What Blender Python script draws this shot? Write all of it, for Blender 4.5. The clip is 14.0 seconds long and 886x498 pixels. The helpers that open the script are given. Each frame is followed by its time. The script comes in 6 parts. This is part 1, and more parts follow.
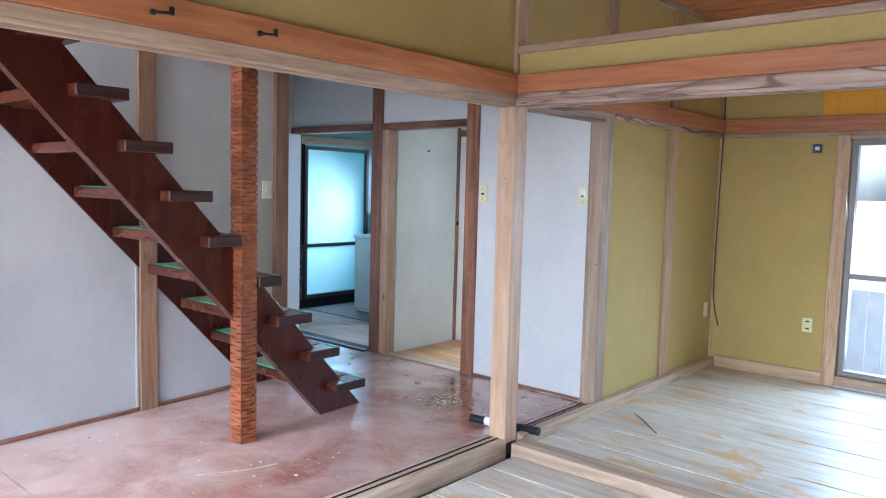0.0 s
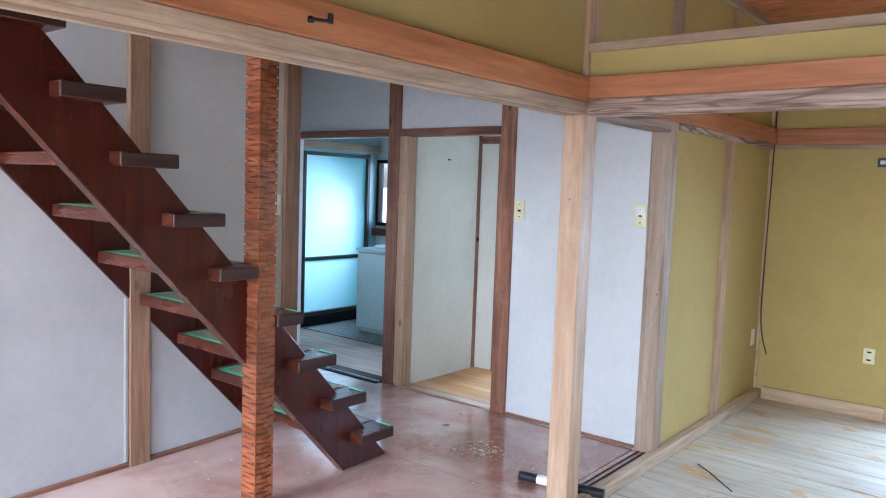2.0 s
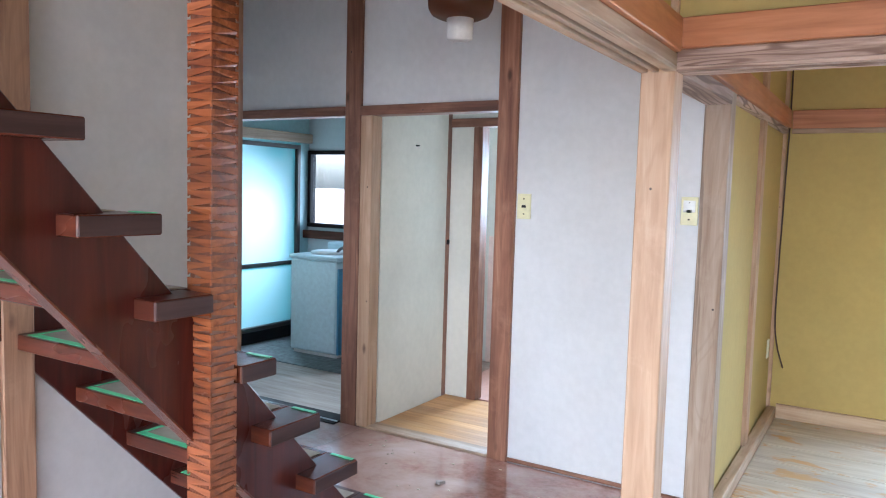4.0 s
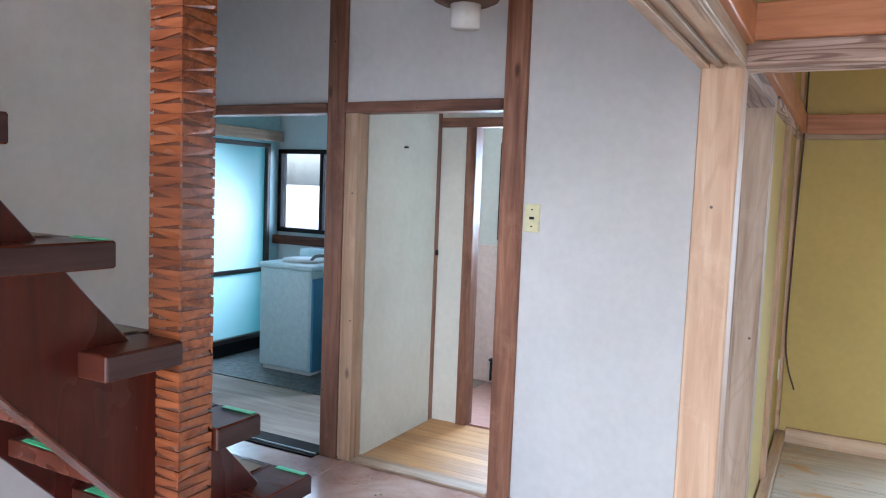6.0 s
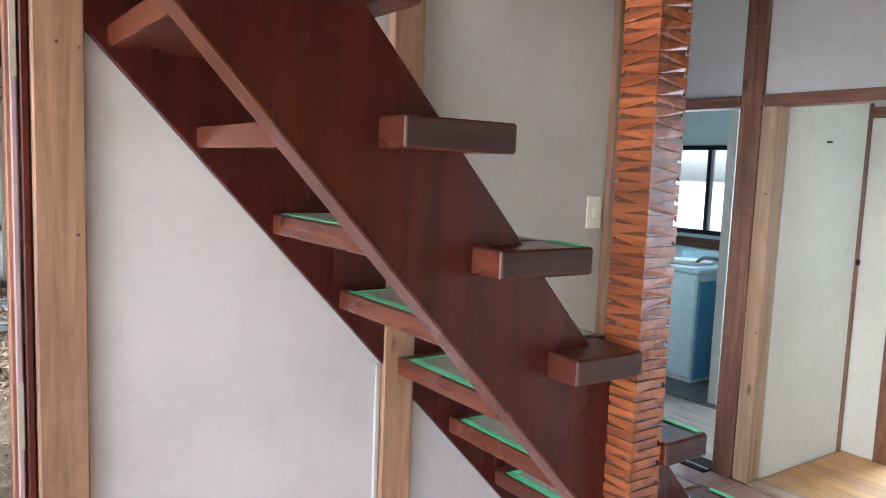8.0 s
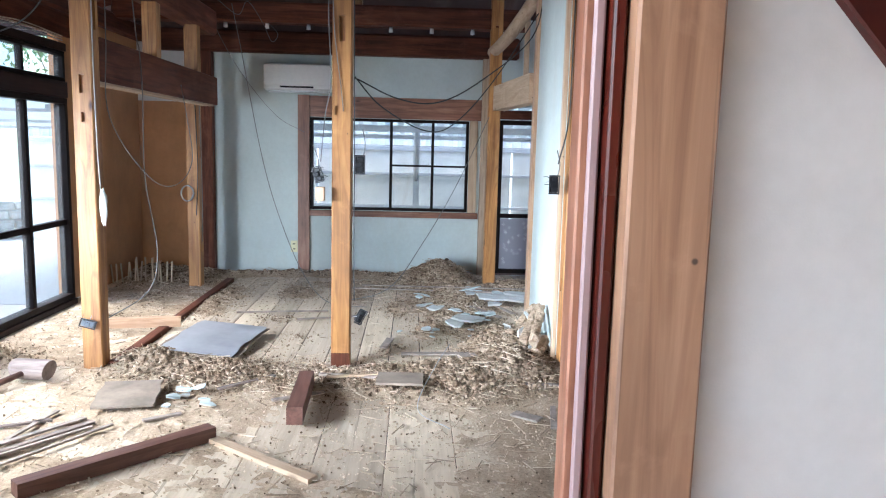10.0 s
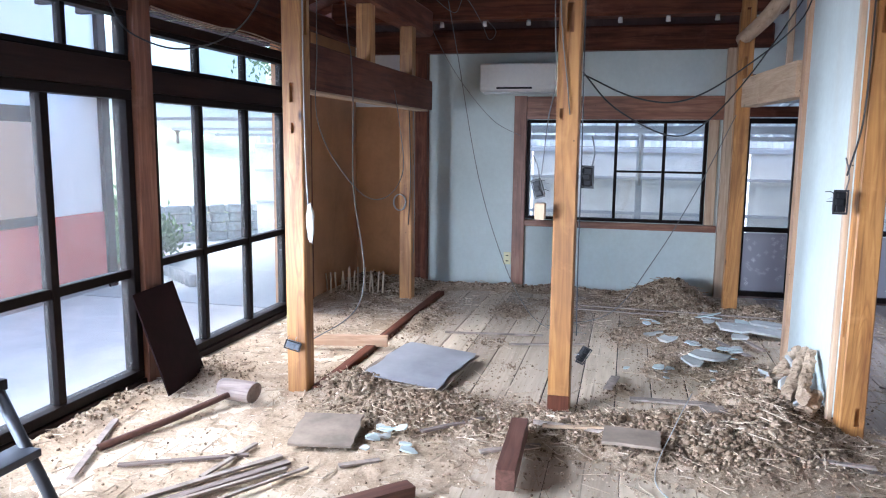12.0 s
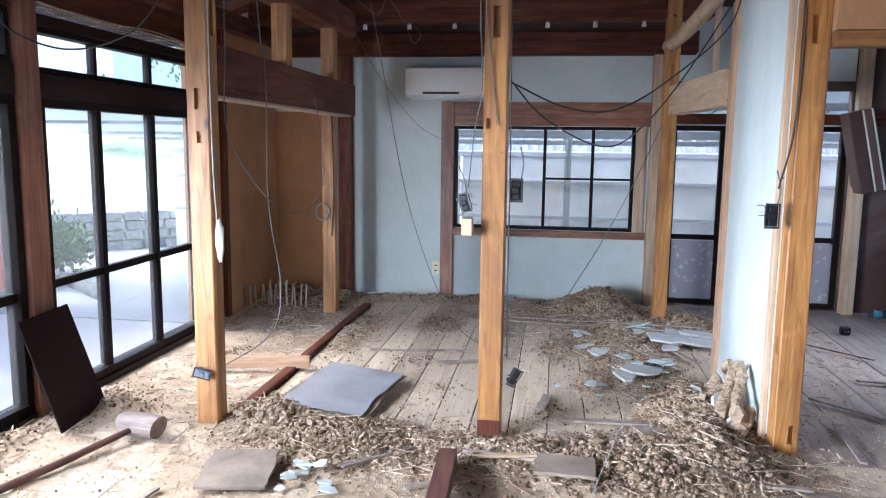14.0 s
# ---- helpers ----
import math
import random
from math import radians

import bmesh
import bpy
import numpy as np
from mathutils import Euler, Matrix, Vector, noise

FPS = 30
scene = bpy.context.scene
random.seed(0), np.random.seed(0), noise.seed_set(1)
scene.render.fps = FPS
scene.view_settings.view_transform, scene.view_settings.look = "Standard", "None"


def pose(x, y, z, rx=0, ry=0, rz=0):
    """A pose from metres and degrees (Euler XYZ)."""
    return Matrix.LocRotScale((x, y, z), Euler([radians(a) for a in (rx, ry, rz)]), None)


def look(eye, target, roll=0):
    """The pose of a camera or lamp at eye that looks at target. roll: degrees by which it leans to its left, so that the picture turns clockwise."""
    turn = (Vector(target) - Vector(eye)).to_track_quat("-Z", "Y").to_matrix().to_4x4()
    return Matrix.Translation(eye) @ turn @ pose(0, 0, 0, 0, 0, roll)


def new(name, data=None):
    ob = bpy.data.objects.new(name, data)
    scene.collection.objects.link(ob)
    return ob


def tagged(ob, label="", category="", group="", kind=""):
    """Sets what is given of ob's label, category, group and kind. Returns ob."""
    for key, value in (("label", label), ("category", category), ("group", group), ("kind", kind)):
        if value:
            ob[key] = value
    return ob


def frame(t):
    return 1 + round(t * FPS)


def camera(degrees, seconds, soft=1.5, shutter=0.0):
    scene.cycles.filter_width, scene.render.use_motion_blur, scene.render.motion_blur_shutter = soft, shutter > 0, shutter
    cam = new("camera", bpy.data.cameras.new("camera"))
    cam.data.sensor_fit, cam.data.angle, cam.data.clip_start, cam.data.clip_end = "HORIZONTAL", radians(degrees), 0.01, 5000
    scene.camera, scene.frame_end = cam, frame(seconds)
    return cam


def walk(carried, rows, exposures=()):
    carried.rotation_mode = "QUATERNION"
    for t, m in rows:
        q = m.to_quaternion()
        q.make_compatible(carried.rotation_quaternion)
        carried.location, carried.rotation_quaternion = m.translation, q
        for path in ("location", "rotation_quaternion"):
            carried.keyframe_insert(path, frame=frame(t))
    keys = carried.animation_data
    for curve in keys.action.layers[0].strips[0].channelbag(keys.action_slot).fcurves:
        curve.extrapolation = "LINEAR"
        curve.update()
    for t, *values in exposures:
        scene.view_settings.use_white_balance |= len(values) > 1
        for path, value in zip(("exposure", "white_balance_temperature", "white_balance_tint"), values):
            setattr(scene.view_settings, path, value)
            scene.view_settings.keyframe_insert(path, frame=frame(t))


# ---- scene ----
cam = camera(61.8, 14.0, soft=1.1)
PATH = [
    (0, (2.244, -3.082, 1.3), (0.933, -1.582, 1.132), 1.5),
    (0.5, (2.147, -2.9, 1.326), (0.853, -1.384, 1.158), 1.6),
    (1, (2.091, -2.845, 1.343), (0.81, -1.318, 1.175), 1.7),
    (1.5, (1.874, -2.851, 1.368), (0.604, -1.315, 1.202), 1.9),
    (2, (1.588, -2.859, 1.381), (0.331, -1.313, 1.215), 2.0),
    (2.5, (1.315, -2.766, 1.351), (0.072, -1.208, 1.184), 2.0),
    (3, (1.062, -2.635, 1.362), (-0.147, -1.051, 1.198), 1.8),
    (3.5, (0.817, -2.544, 1.347), (-0.324, -0.909, 1.185), 1.6),
    (4, (0.645, -2.356, 1.329), (-0.388, -0.651, 1.168), 1.6),
    (4.2, (0.591, -2.251, 1.332), (-0.4, -0.521, 1.174), 1.6),
    (6.3, (0.254, -2.082, 1.373), (-0.69, -0.327, 1.209), 2.2),
    (6.5, (0.222, -2.09, 1.374), (-0.799, -0.379, 1.205), 2.0),
    (7, (0.191, -2.142, 1.387), (-1.06, -0.592, 1.205), 2.0),
    (7.5, (0.167, -2.167, 1.394), (-1.294, -0.815, 1.195), 2.1),
    (8, (0.082, -2.184, 1.385), (-1.546, -1.042, 1.17), 2.2),
    (8.5, (-0.189, -2.188, 1.332), (-1.956, -1.28, 1.099), 2.2),
    (9, (-0.476, -2.203, 1.322), (-2.345, -1.537, 1.075), 2.2),
    (9.2, (-0.577, -2.202, 1.32), (-2.483, -1.652, 1.067), 2.1),
    (11.3, (-1.318, -2.332, 1.374), (-3.252, -2.751, 1.088), 0.7),
    (11.5, (-1.391, -2.319, 1.377), (-3.319, -2.767, 1.091), 0.7),
    (12, (-1.511, -2.363, 1.38), (-3.433, -2.839, 1.095), 0.6),
    (12.5, (-1.601, -2.428, 1.387), (-3.526, -2.89, 1.105), 0.6),
    (13, (-1.647, -2.42, 1.399), (-3.585, -2.826, 1.119), 0.6),
    (13.5, (-1.703, -2.377, 1.43), (-3.653, -2.723, 1.151), 0.6),
    (14, (-1.754, -2.377, 1.426), (-3.712, -2.671, 1.147), 0.7),
]
EXPOSURES = [(0.0, 2.72, 5200, 9), (2.0, 2.8, 5250, 9.5), (3.0, 2.94, 5350, 10), (4.2, 3.0, 5550, 11), (6.4, 2.79, 5500, 11), (7.5, 2.99, 5850, 11), (9.2, 3.2, 5650, 3), (11.3, 2.85, 5300, 11), (14.0, 2.9, 5450, 11)]
walk(cam, [(t, look(eye, target, roll)) for t, eye, target, roll in PATH], EXPOSURES)

# ---- world, sun, window and fill light ----
world = bpy.data.worlds.new("world")
scene.world = world
world.use_nodes = True
wn = world.node_tree
sky = wn.nodes.new("ShaderNodeTexSky")
sky.sky_type, sky.sun_disc = "NISHITA", False
sky.sun_elevation, sky.sun_rotation = radians(46), radians(185)
sky.air_density, sky.dust_density, sky.ozone_density = 1.0, 4.0, 1.5
wn.nodes["Background"].inputs["Strength"].default_value = 0.15
wn.links.new(sky.outputs["Color"], wn.nodes["Background"].inputs["Color"])


def lamp(name, kind, m, energy, color=(1, 1, 1), **kw):
    data = bpy.data.lights.new(name, kind)
    data.energy, data.color = energy, color
    if kind == "AREA":
        data.shape, data.size, data.size_y, data.spread = "RECTANGLE", kw["size"], kw["size_y"], radians(kw.get("spread", 125))
    else:
        data.angle = kw["angle"]
    ob = new(name, data)
    ob.matrix_world = m
    return ob


lamp("sun", "SUN", look((-7.5, -13, 11.0), (-6.5, -2.5, 0)), 0.9, (1.0, 0.97, 0.92), angle=radians(40))
# sky light coming in by the glazed garden front behind the camera and by the back windows; fill lamps are added in
# unseen openings
SKY = (0.72, 0.88, 1.0)
DAY = (0.97, 0.98, 1.0)
lamp("window_light", "AREA", look((1.55, -3.64, 1.05), (1.40, -1.0, -0.5)), 5.2, SKY, size=2.1, size_y=1.5, spread=110)
lamp("window_light", "AREA", look((-0.9, -3.64, 1.15), (-0.9, -1.0, -0.4)), 2.0, SKY, size=1.5, size_y=1.7, spread=105)
lamp("window_light", "AREA", look((-2.8, -5.12, 1.15), (-5.9, -1.5, 0.40)), 8.5, DAY, size=1.7, size_y=1.1, spread=54)
lamp("window_light", "AREA", look((-2.2, -5.12, 0.95), (-8.2, -3.9, 0.2)), 3.0, DAY, size=0.5, size_y=1.4, spread=50)
# two added fill lamps; no window is known in these north walls
lamp("window_light", "AREA", look((-4.15, 1.10, 1.25), (-5.0, -3.0, 0.10)), 2.0, DAY, size=1.6, size_y=1.3, spread=85)
lamp("window_light", "AREA", look((-7.3, 1.10, 1.30), (-6.6, -2.0, -0.8)), 1.5, DAY, size=1.3, size_y=1.1, spread=60)
lamp("window_light", "AREA", look((1.75, 2.86, 0.87), (1.70, 0, -0.6)), 9.0, SKY, size=1.64, size_y=1.72)
lamp("window_light", "AREA", look((-3.45, 2.84, 1.30), (-3.45, 0, 1.2)), 1.1, SKY, size=0.86, size_y=0.72)
lamp("window_light", "AREA", look((-1.55, 2.82, 1.36), (-1.50, 0, 0.6)), 9.0, SKY, size=0.55, size_y=0.6)
lamp("window_light", "AREA", look((-4.55, 2.84, 1.20), (-4.55, 0, 0.0)), 3.2, SKY, size=0.65, size_y=0.55)

# added fill lamp in an unseen upstairs opening, brightening the wall down the stairwell
lamp("window_light", "AREA", look((-1.33, -3.19, 3.05), (-1.55, -0.9, 1.1)), 3.0, DAY, size=0.7, size_y=0.6)


# ---- materials ----
def mat_base(name):
    m = bpy.data.materials.new(name)
    m.use_nodes = True
    return m, m.node_tree.nodes, m.node_tree.links, m.node_tree.nodes["Principled BSDF"]


def node(nodes, kind, **kw):
    n = nodes.new(kind)
    for k, v in kw.items():
        n.inputs[k].default_value = v
    return n


def ramp(nodes, stops):
    r = nodes.new("ShaderNodeValToRGB")
    while len(r.color_ramp.elements) < len(stops):
        r.color_ramp.elements.new(0.5)
    for e, (p, c) in zip(r.color_ramp.elements, stops):
        e.position, e.color = p, (*c, 1) if len(c) == 3 else c
    return r


def mix_rgb(nodes, links, fac, a, b, blend="MIX"):
    m = nodes.new("ShaderNodeMix")
    m.data_type, m.blend_type = "RGBA", blend
    for sock, val in ((m.inputs[0], fac), (m.inputs[6], a), (m.inputs[7], b)):
        if isinstance(val, (int, float)):
            sock.default_value = val
        elif isinstance(val, tuple):
            sock.default_value = (*val, 1)
        else:
            links.new(val, sock)
    return m.outputs[2]


def coords(nodes, links, scale=(1, 1, 1), shift=True, rot=(0, 0, 0)):
    tc = nodes.new("ShaderNodeTexCoord")
    mp = nodes.new("ShaderNodeMapping")
    mp.inputs["Scale"].default_value, mp.inputs["Rotation"].default_value = scale, rot
    links.new(tc.outputs["Object"], mp.inputs["Vector"])
    if shift:
        oi = nodes.new("ShaderNodeObjectInfo")
        mu = nodes.new("ShaderNodeMath")
        mu.operation = "MULTIPLY"
        mu.inputs[1].default_value = 37.0
        links.new(oi.outputs["Random"], mu.inputs[0])
        links.new(mu.outputs[0], mp.inputs["Location"])
    return mp.outputs["Vector"]


def add_bump(nodes, links, bsdf, height, strength=0.2, dist=0.004):
    b = node(nodes, "ShaderNodeBump", Strength=strength, Distance=dist)
    links.new(height, b.inputs["Height"])
    links.new(b.outputs["Normal"], bsdf.inputs["Normal"])


WOODS = {}
WORN = {"cedar", "faded", "reddish", "raw", "beam", "pale", "umber", "dusty"}


def wood(key, axis):
    """Timber with the grain along an axis: light, mid, dark colours, roughness, figure, stains, knots."""
    if (key, axis) in WOODS:
        return WOODS[key, axis]
    light, mid, dark, rough, figure, stain, knots = WOOD_KINDS[key]
    m, n, l, b = mat_base(f"wood_{key}")
    sc = [16.0, 16.0, 16.0]
    sc[axis] = 1.1
    v = coords(n, l, tuple(sc))
    n1 = node(n, "ShaderNodeTexNoise", Scale=1.6, Detail=7.0, Roughness=0.62, Distortion=0.6)
    l.new(v, n1.inputs["Vector"])
    col = ramp(n, [(0.30, dark), (0.50, mid), (0.72, light)])
    l.new(n1.outputs["Fac"], col.inputs["Fac"])
    out = col.outputs["Color"]
    if figure:
        s2 = [7.0, 7.0, 7.0]
        s2[axis] = 0.8
        v2 = coords(n, l, tuple(s2))
        w = node(n, "ShaderNodeTexNoise", Scale=0.9, Detail=1.5, Roughness=0.4, Distortion=1.2)
        l.new(v2, w.inputs["Vector"])
        mm = n.new("ShaderNodeMath")
        mm.operation = "MULTIPLY"
        mm.inputs[1].default_value = 60.0
        l.new(w.outputs["Fac"], mm.inputs[0])
        ss = n.new("ShaderNodeMath")
        ss.operation = "SINE"
        l.new(mm.outputs[0], ss.inputs[0])
        rr = ramp(n, [(0.35, (0, 0, 0)), (0.95, (figure, figure, figure))])
        l.new(ss.outputs[0], rr.inputs["Fac"])
        out = mix_rgb(n, l, rr.outputs["Color"], out, dark)
    big = node(n, "ShaderNodeTexNoise", Scale=2.2, Detail=4.0, Roughness=0.6)
    s3 = [1.0, 1.0, 1.0]
    s3[axis] = 0.45
    l.new(coords(n, l, tuple(s3)), big.inputs["Vector"])
    br = ramp(n, [(0.42, (0, 0, 0)), (0.70, (stain, stain, stain))])
    l.new(big.outputs["Fac"], br.inputs["Fac"])
    out = mix_rgb(n, l, br.outputs["Color"], out, tuple(c * 0.55 for c in dark))
    if knots:
        s4 = [3.2, 3.2, 3.2]
        s4[axis] = 1.3
        vo = node(n, "ShaderNodeTexVoronoi", Scale=1.6)
        l.new(coords(n, l, tuple(s4)), vo.inputs["Vector"])
        kr = ramp(n, [(0.03, (knots, knots, knots)), (0.085, (0, 0, 0))])
        l.new(vo.outputs["Distance"], kr.inputs["Fac"])
        out = mix_rgb(n, l, kr.outputs["Color"], out, (0.05, 0.02, 0.01))
    if key in WORN:
        s5 = [26.0, 26.0, 26.0]
        s5[axis] = 0.55
        ck = node(n, "ShaderNodeTexNoise", Scale=1.3, Detail=3.0, Roughness=0.55)
        l.new(coords(n, l, tuple(s5)), ck.inputs["Vector"])
        cr = ramp(n, [(0.66, (0, 0, 0)), (0.71, (0.55, 0.55, 0.55))])
        l.new(ck.outputs["Fac"], cr.inputs["Fac"])
        out = mix_rgb(n, l, cr.outputs["Color"], out, tuple(c * 0.4 for c in dark))
        nv = node(n, "ShaderNodeTexVoronoi", Scale=8.0)
        l.new(coords(n, l, (1, 1, 1)), nv.inputs["Vector"])
        nr = ramp(n, [(0.028, (0.9, 0.9, 0.9)), (0.045, (0, 0, 0))])
        l.new(nv.outputs["Distance"], nr.inputs["Fac"])
        out = mix_rgb(n, l, nr.outputs["Color"], out, (0.025, 0.015, 0.012))
        sf = node(n, "ShaderNodeTexNoise", Scale=5.0, Detail=6.0, Roughness=0.7, Distortion=0.4)
        l.new(coords(n, l, (1, 1, 1)), sf.inputs["Vector"])
        sc2 = ramp(n, [(0.55, (0, 0, 0)), (0.72, (0.22, 0.22, 0.22))])
        l.new(sf.outputs["Fac"], sc2.inputs["Fac"])
        out = mix_rgb(n, l, sc2.outputs["Color"], out, tuple(min(1, c * 1.25 + 0.04) for c in light))
    oi = n.new("ShaderNodeObjectInfo")
    vr = ramp(n, [(0.0, (0.82, 0.80, 0.80)), (1.0, (1.12, 1.1, 1.08))])
    l.new(oi.outputs["Random"], vr.inputs["Fac"])
    out = mix_rgb(n, l, 1.0, out, vr.outputs["Color"], "MULTIPLY")
    l.new(out, b.inputs["Base Color"])
    rg = ramp(n, [(0.3, (rough - 0.1,) * 3), (0.7, (min(1, rough + 0.12),) * 3)])
    l.new(big.outputs["Fac"], rg.inputs["Fac"])
    l.new(rg.outputs["Color"], b.inputs["Roughness"])
    add_bump(n, l, b, n1.outputs["Fac"], 0.25, 0.003)
    if key in ("beam", "darkframe", "lacquer", "endshade"):
        b.inputs["Specular IOR Level"].default_value = 0.28 if key == "lacquer" else 0.2
    WOODS[key, axis] = m
    return m


WOOD_KINDS = {
    "cedar": ((0.61, 0.44, 0.305), (0.50, 0.33, 0.208), (0.37, 0.215, 0.122), 0.5, 0.28, 0.28, 0.9),
    "faded": ((0.54, 0.43, 0.325), (0.43, 0.315, 0.222), (0.29, 0.19, 0.12), 0.6, 0.25, 0.3, 0.5),
    "reddish": ((0.42, 0.22, 0.14), (0.27, 0.12, 0.07), (0.14, 0.055, 0.033), 0.45, 0.2, 0.6, 0.8),
    "orange": ((0.58, 0.255, 0.115), (0.46, 0.18, 0.072), (0.31, 0.11, 0.042), 0.4, 0.15, 0.2, 0.6),
    "grey": ((0.55, 0.43, 0.36), (0.44, 0.32, 0.26), (0.17, 0.10, 0.07), 0.7, 0.95, 0.2, 0.0),
    "raw": ((0.58, 0.31, 0.10), (0.44, 0.21, 0.060), (0.22, 0.088, 0.028), 0.5, 0.4, 0.7, 1.0),
    "beam": ((0.21, 0.072, 0.036), (0.125, 0.040, 0.020), (0.052, 0.016, 0.009), 0.6, 0.2, 0.6, 0.6),
    "pale": ((0.63, 0.50, 0.36), (0.53, 0.395, 0.265), (0.39, 0.265, 0.165), 0.6, 0.25, 0.3, 0.5),
    "plank": ((0.70, 0.66, 0.58), (0.58, 0.53, 0.45), (0.42, 0.36, 0.28), 0.55, 0.25, 0.35, 0.3),
    "dusty": ((0.70, 0.60, 0.47), (0.62, 0.52, 0.39), (0.47, 0.38, 0.275), 0.8, 0.15, 0.15, 0.3),
    "greyfloor": ((0.47, 0.40, 0.345), (0.38, 0.315, 0.27), (0.26, 0.205, 0.17), 0.75, 0.2, 0.25, 0.2),
    "lacquer": ((0.088, 0.0150, 0.0090), (0.058, 0.0098, 0.0064), (0.034, 0.0060, 0.0042), 0.28, 0.0, 0.25, 0.0),
    "tread": ((0.15, 0.040, 0.020), (0.10, 0.025, 0.0125), (0.055, 0.013, 0.007), 0.24, 0.3, 0.2, 0.0),
    "endshade": ((0.075, 0.040, 0.036), (0.052, 0.026, 0.023), (0.030, 0.014, 0.012), 0.5, 0.0, 0.3, 0.0),
    "carved": ((0.38, 0.125, 0.045), (0.26, 0.078, 0.028), (0.12, 0.032, 0.014), 0.26, 0.2, 0.3, 0.0),
    "umber": ((0.41, 0.245, 0.15), (0.31, 0.172, 0.098), (0.19, 0.098, 0.055), 0.55, 0.25, 0.35, 0.7),
    "honey": ((0.62, 0.36, 0.15), (0.52, 0.275, 0.10), (0.38, 0.185, 0.06), 0.4, 0.2, 0.15, 0.3),
    "cutshade": ((0.22, 0.085, 0.045), (0.15, 0.055, 0.030), (0.09, 0.032, 0.018), 0.25, 0.1, 0.2, 0.0),
    "drift": ((0.30, 0.245, 0.22), (0.215, 0.168, 0.15), (0.13, 0.095, 0.08), 0.65, 0.3, 0.3, 0.3),
    "oldred": ((0.22, 0.11, 0.08), (0.145, 0.066, 0.048), (0.075, 0.032, 0.023), 0.55, 0.2, 0.4, 0.5),
    "darkframe": ((0.040, 0.020, 0.015), (0.026, 0.013, 0.010), (0.013, 0.007, 0.006), 0.5, 0.0, 0.2, 0.0),
}


def plaster(name, color, mottled=0.12, stain=0.15, stain_color=(0.35, 0.30, 0.25), rough=0.9, fleck=300.0, bump=0.12):
    m, n, l, b = mat_base(name)
    v = coords(n, l, (1, 1, 1), shift=False)
    a = node(n, "ShaderNodeTexNoise", Scale=1.7, Detail=5.0, Roughness=0.6)
    f = node(n, "ShaderNodeTexNoise", Scale=fleck, Detail=2.0, Roughness=0.7)
    g = node(n, "ShaderNodeTexNoise", Scale=26.0, Detail=3.0, Roughness=0.6)
    for t in (a, f, g):
        l.new(v, t.inputs["Vector"])
    lo, hi = tuple(c * (1 - mottled) for c in color), tuple(min(1, c * (1 + mottled)) for c in color)
    r1 = ramp(n, [(0.3, lo), (0.7, hi)])
    l.new(a.outputs["Fac"], r1.inputs["Fac"])
    r2 = ramp(n, [(0.35, (0.86, 0.86, 0.86)), (0.65, (1.08, 1.08, 1.08))])
    l.new(g.outputs["Fac"], r2.inputs["Fac"])
    c = mix_rgb(n, l, 0.22, r1.outputs["Color"], r2.outputs["Color"], "MULTIPLY")
    s = node(n, "ShaderNodeTexNoise", Scale=0.9, Detail=6.0, Roughness=0.7, Distortion=0.8)
    l.new(coords(n, l, (1, 1, 0.5), shift=False), s.inputs["Vector"])
    sr = ramp(n, [(0.52, (0, 0, 0)), (0.75, (stain, stain, stain))])
    l.new(s.outputs["Fac"], sr.inputs["Fac"])
    c = mix_rgb(n, l, sr.outputs["Color"], c, stain_color)
    l.new(c, b.inputs["Base Color"])
    b.inputs["Roughness"].default_value = rough
    add_bump(n, l, b, f.outputs["Fac"], bump, 0.002)
    return m


def plain(name, color, rough=0.5, metal=0.0, vary=0.08, scale=30.0, bump=0.0, coat=0.0, spec=0.5):
    m, n, l, b = mat_base(name)
    a = node(n, "ShaderNodeTexNoise", Scale=scale, Detail=4.0, Roughness=0.65)
    l.new(coords(n, l), a.inputs["Vector"])
    r = ramp(n, [(0.3, tuple(c * (1 - vary) for c in color)), (0.7, tuple(min(1, c * (1 + vary)) for c in color))])
    l.new(a.outputs["Fac"], r.inputs["Fac"])
    l.new(r.outputs["Color"], b.inputs["Base Color"])
    b.inputs["Roughness"].default_value, b.inputs["Metallic"].default_value = rough, metal
    b.inputs["Coat Weight"].default_value, b.inputs["Specular IOR Level"].default_value = coat, spec
    if bump:
        add_bump(n, l, b, a.outputs["Fac"], bump, 0.004)
    return m


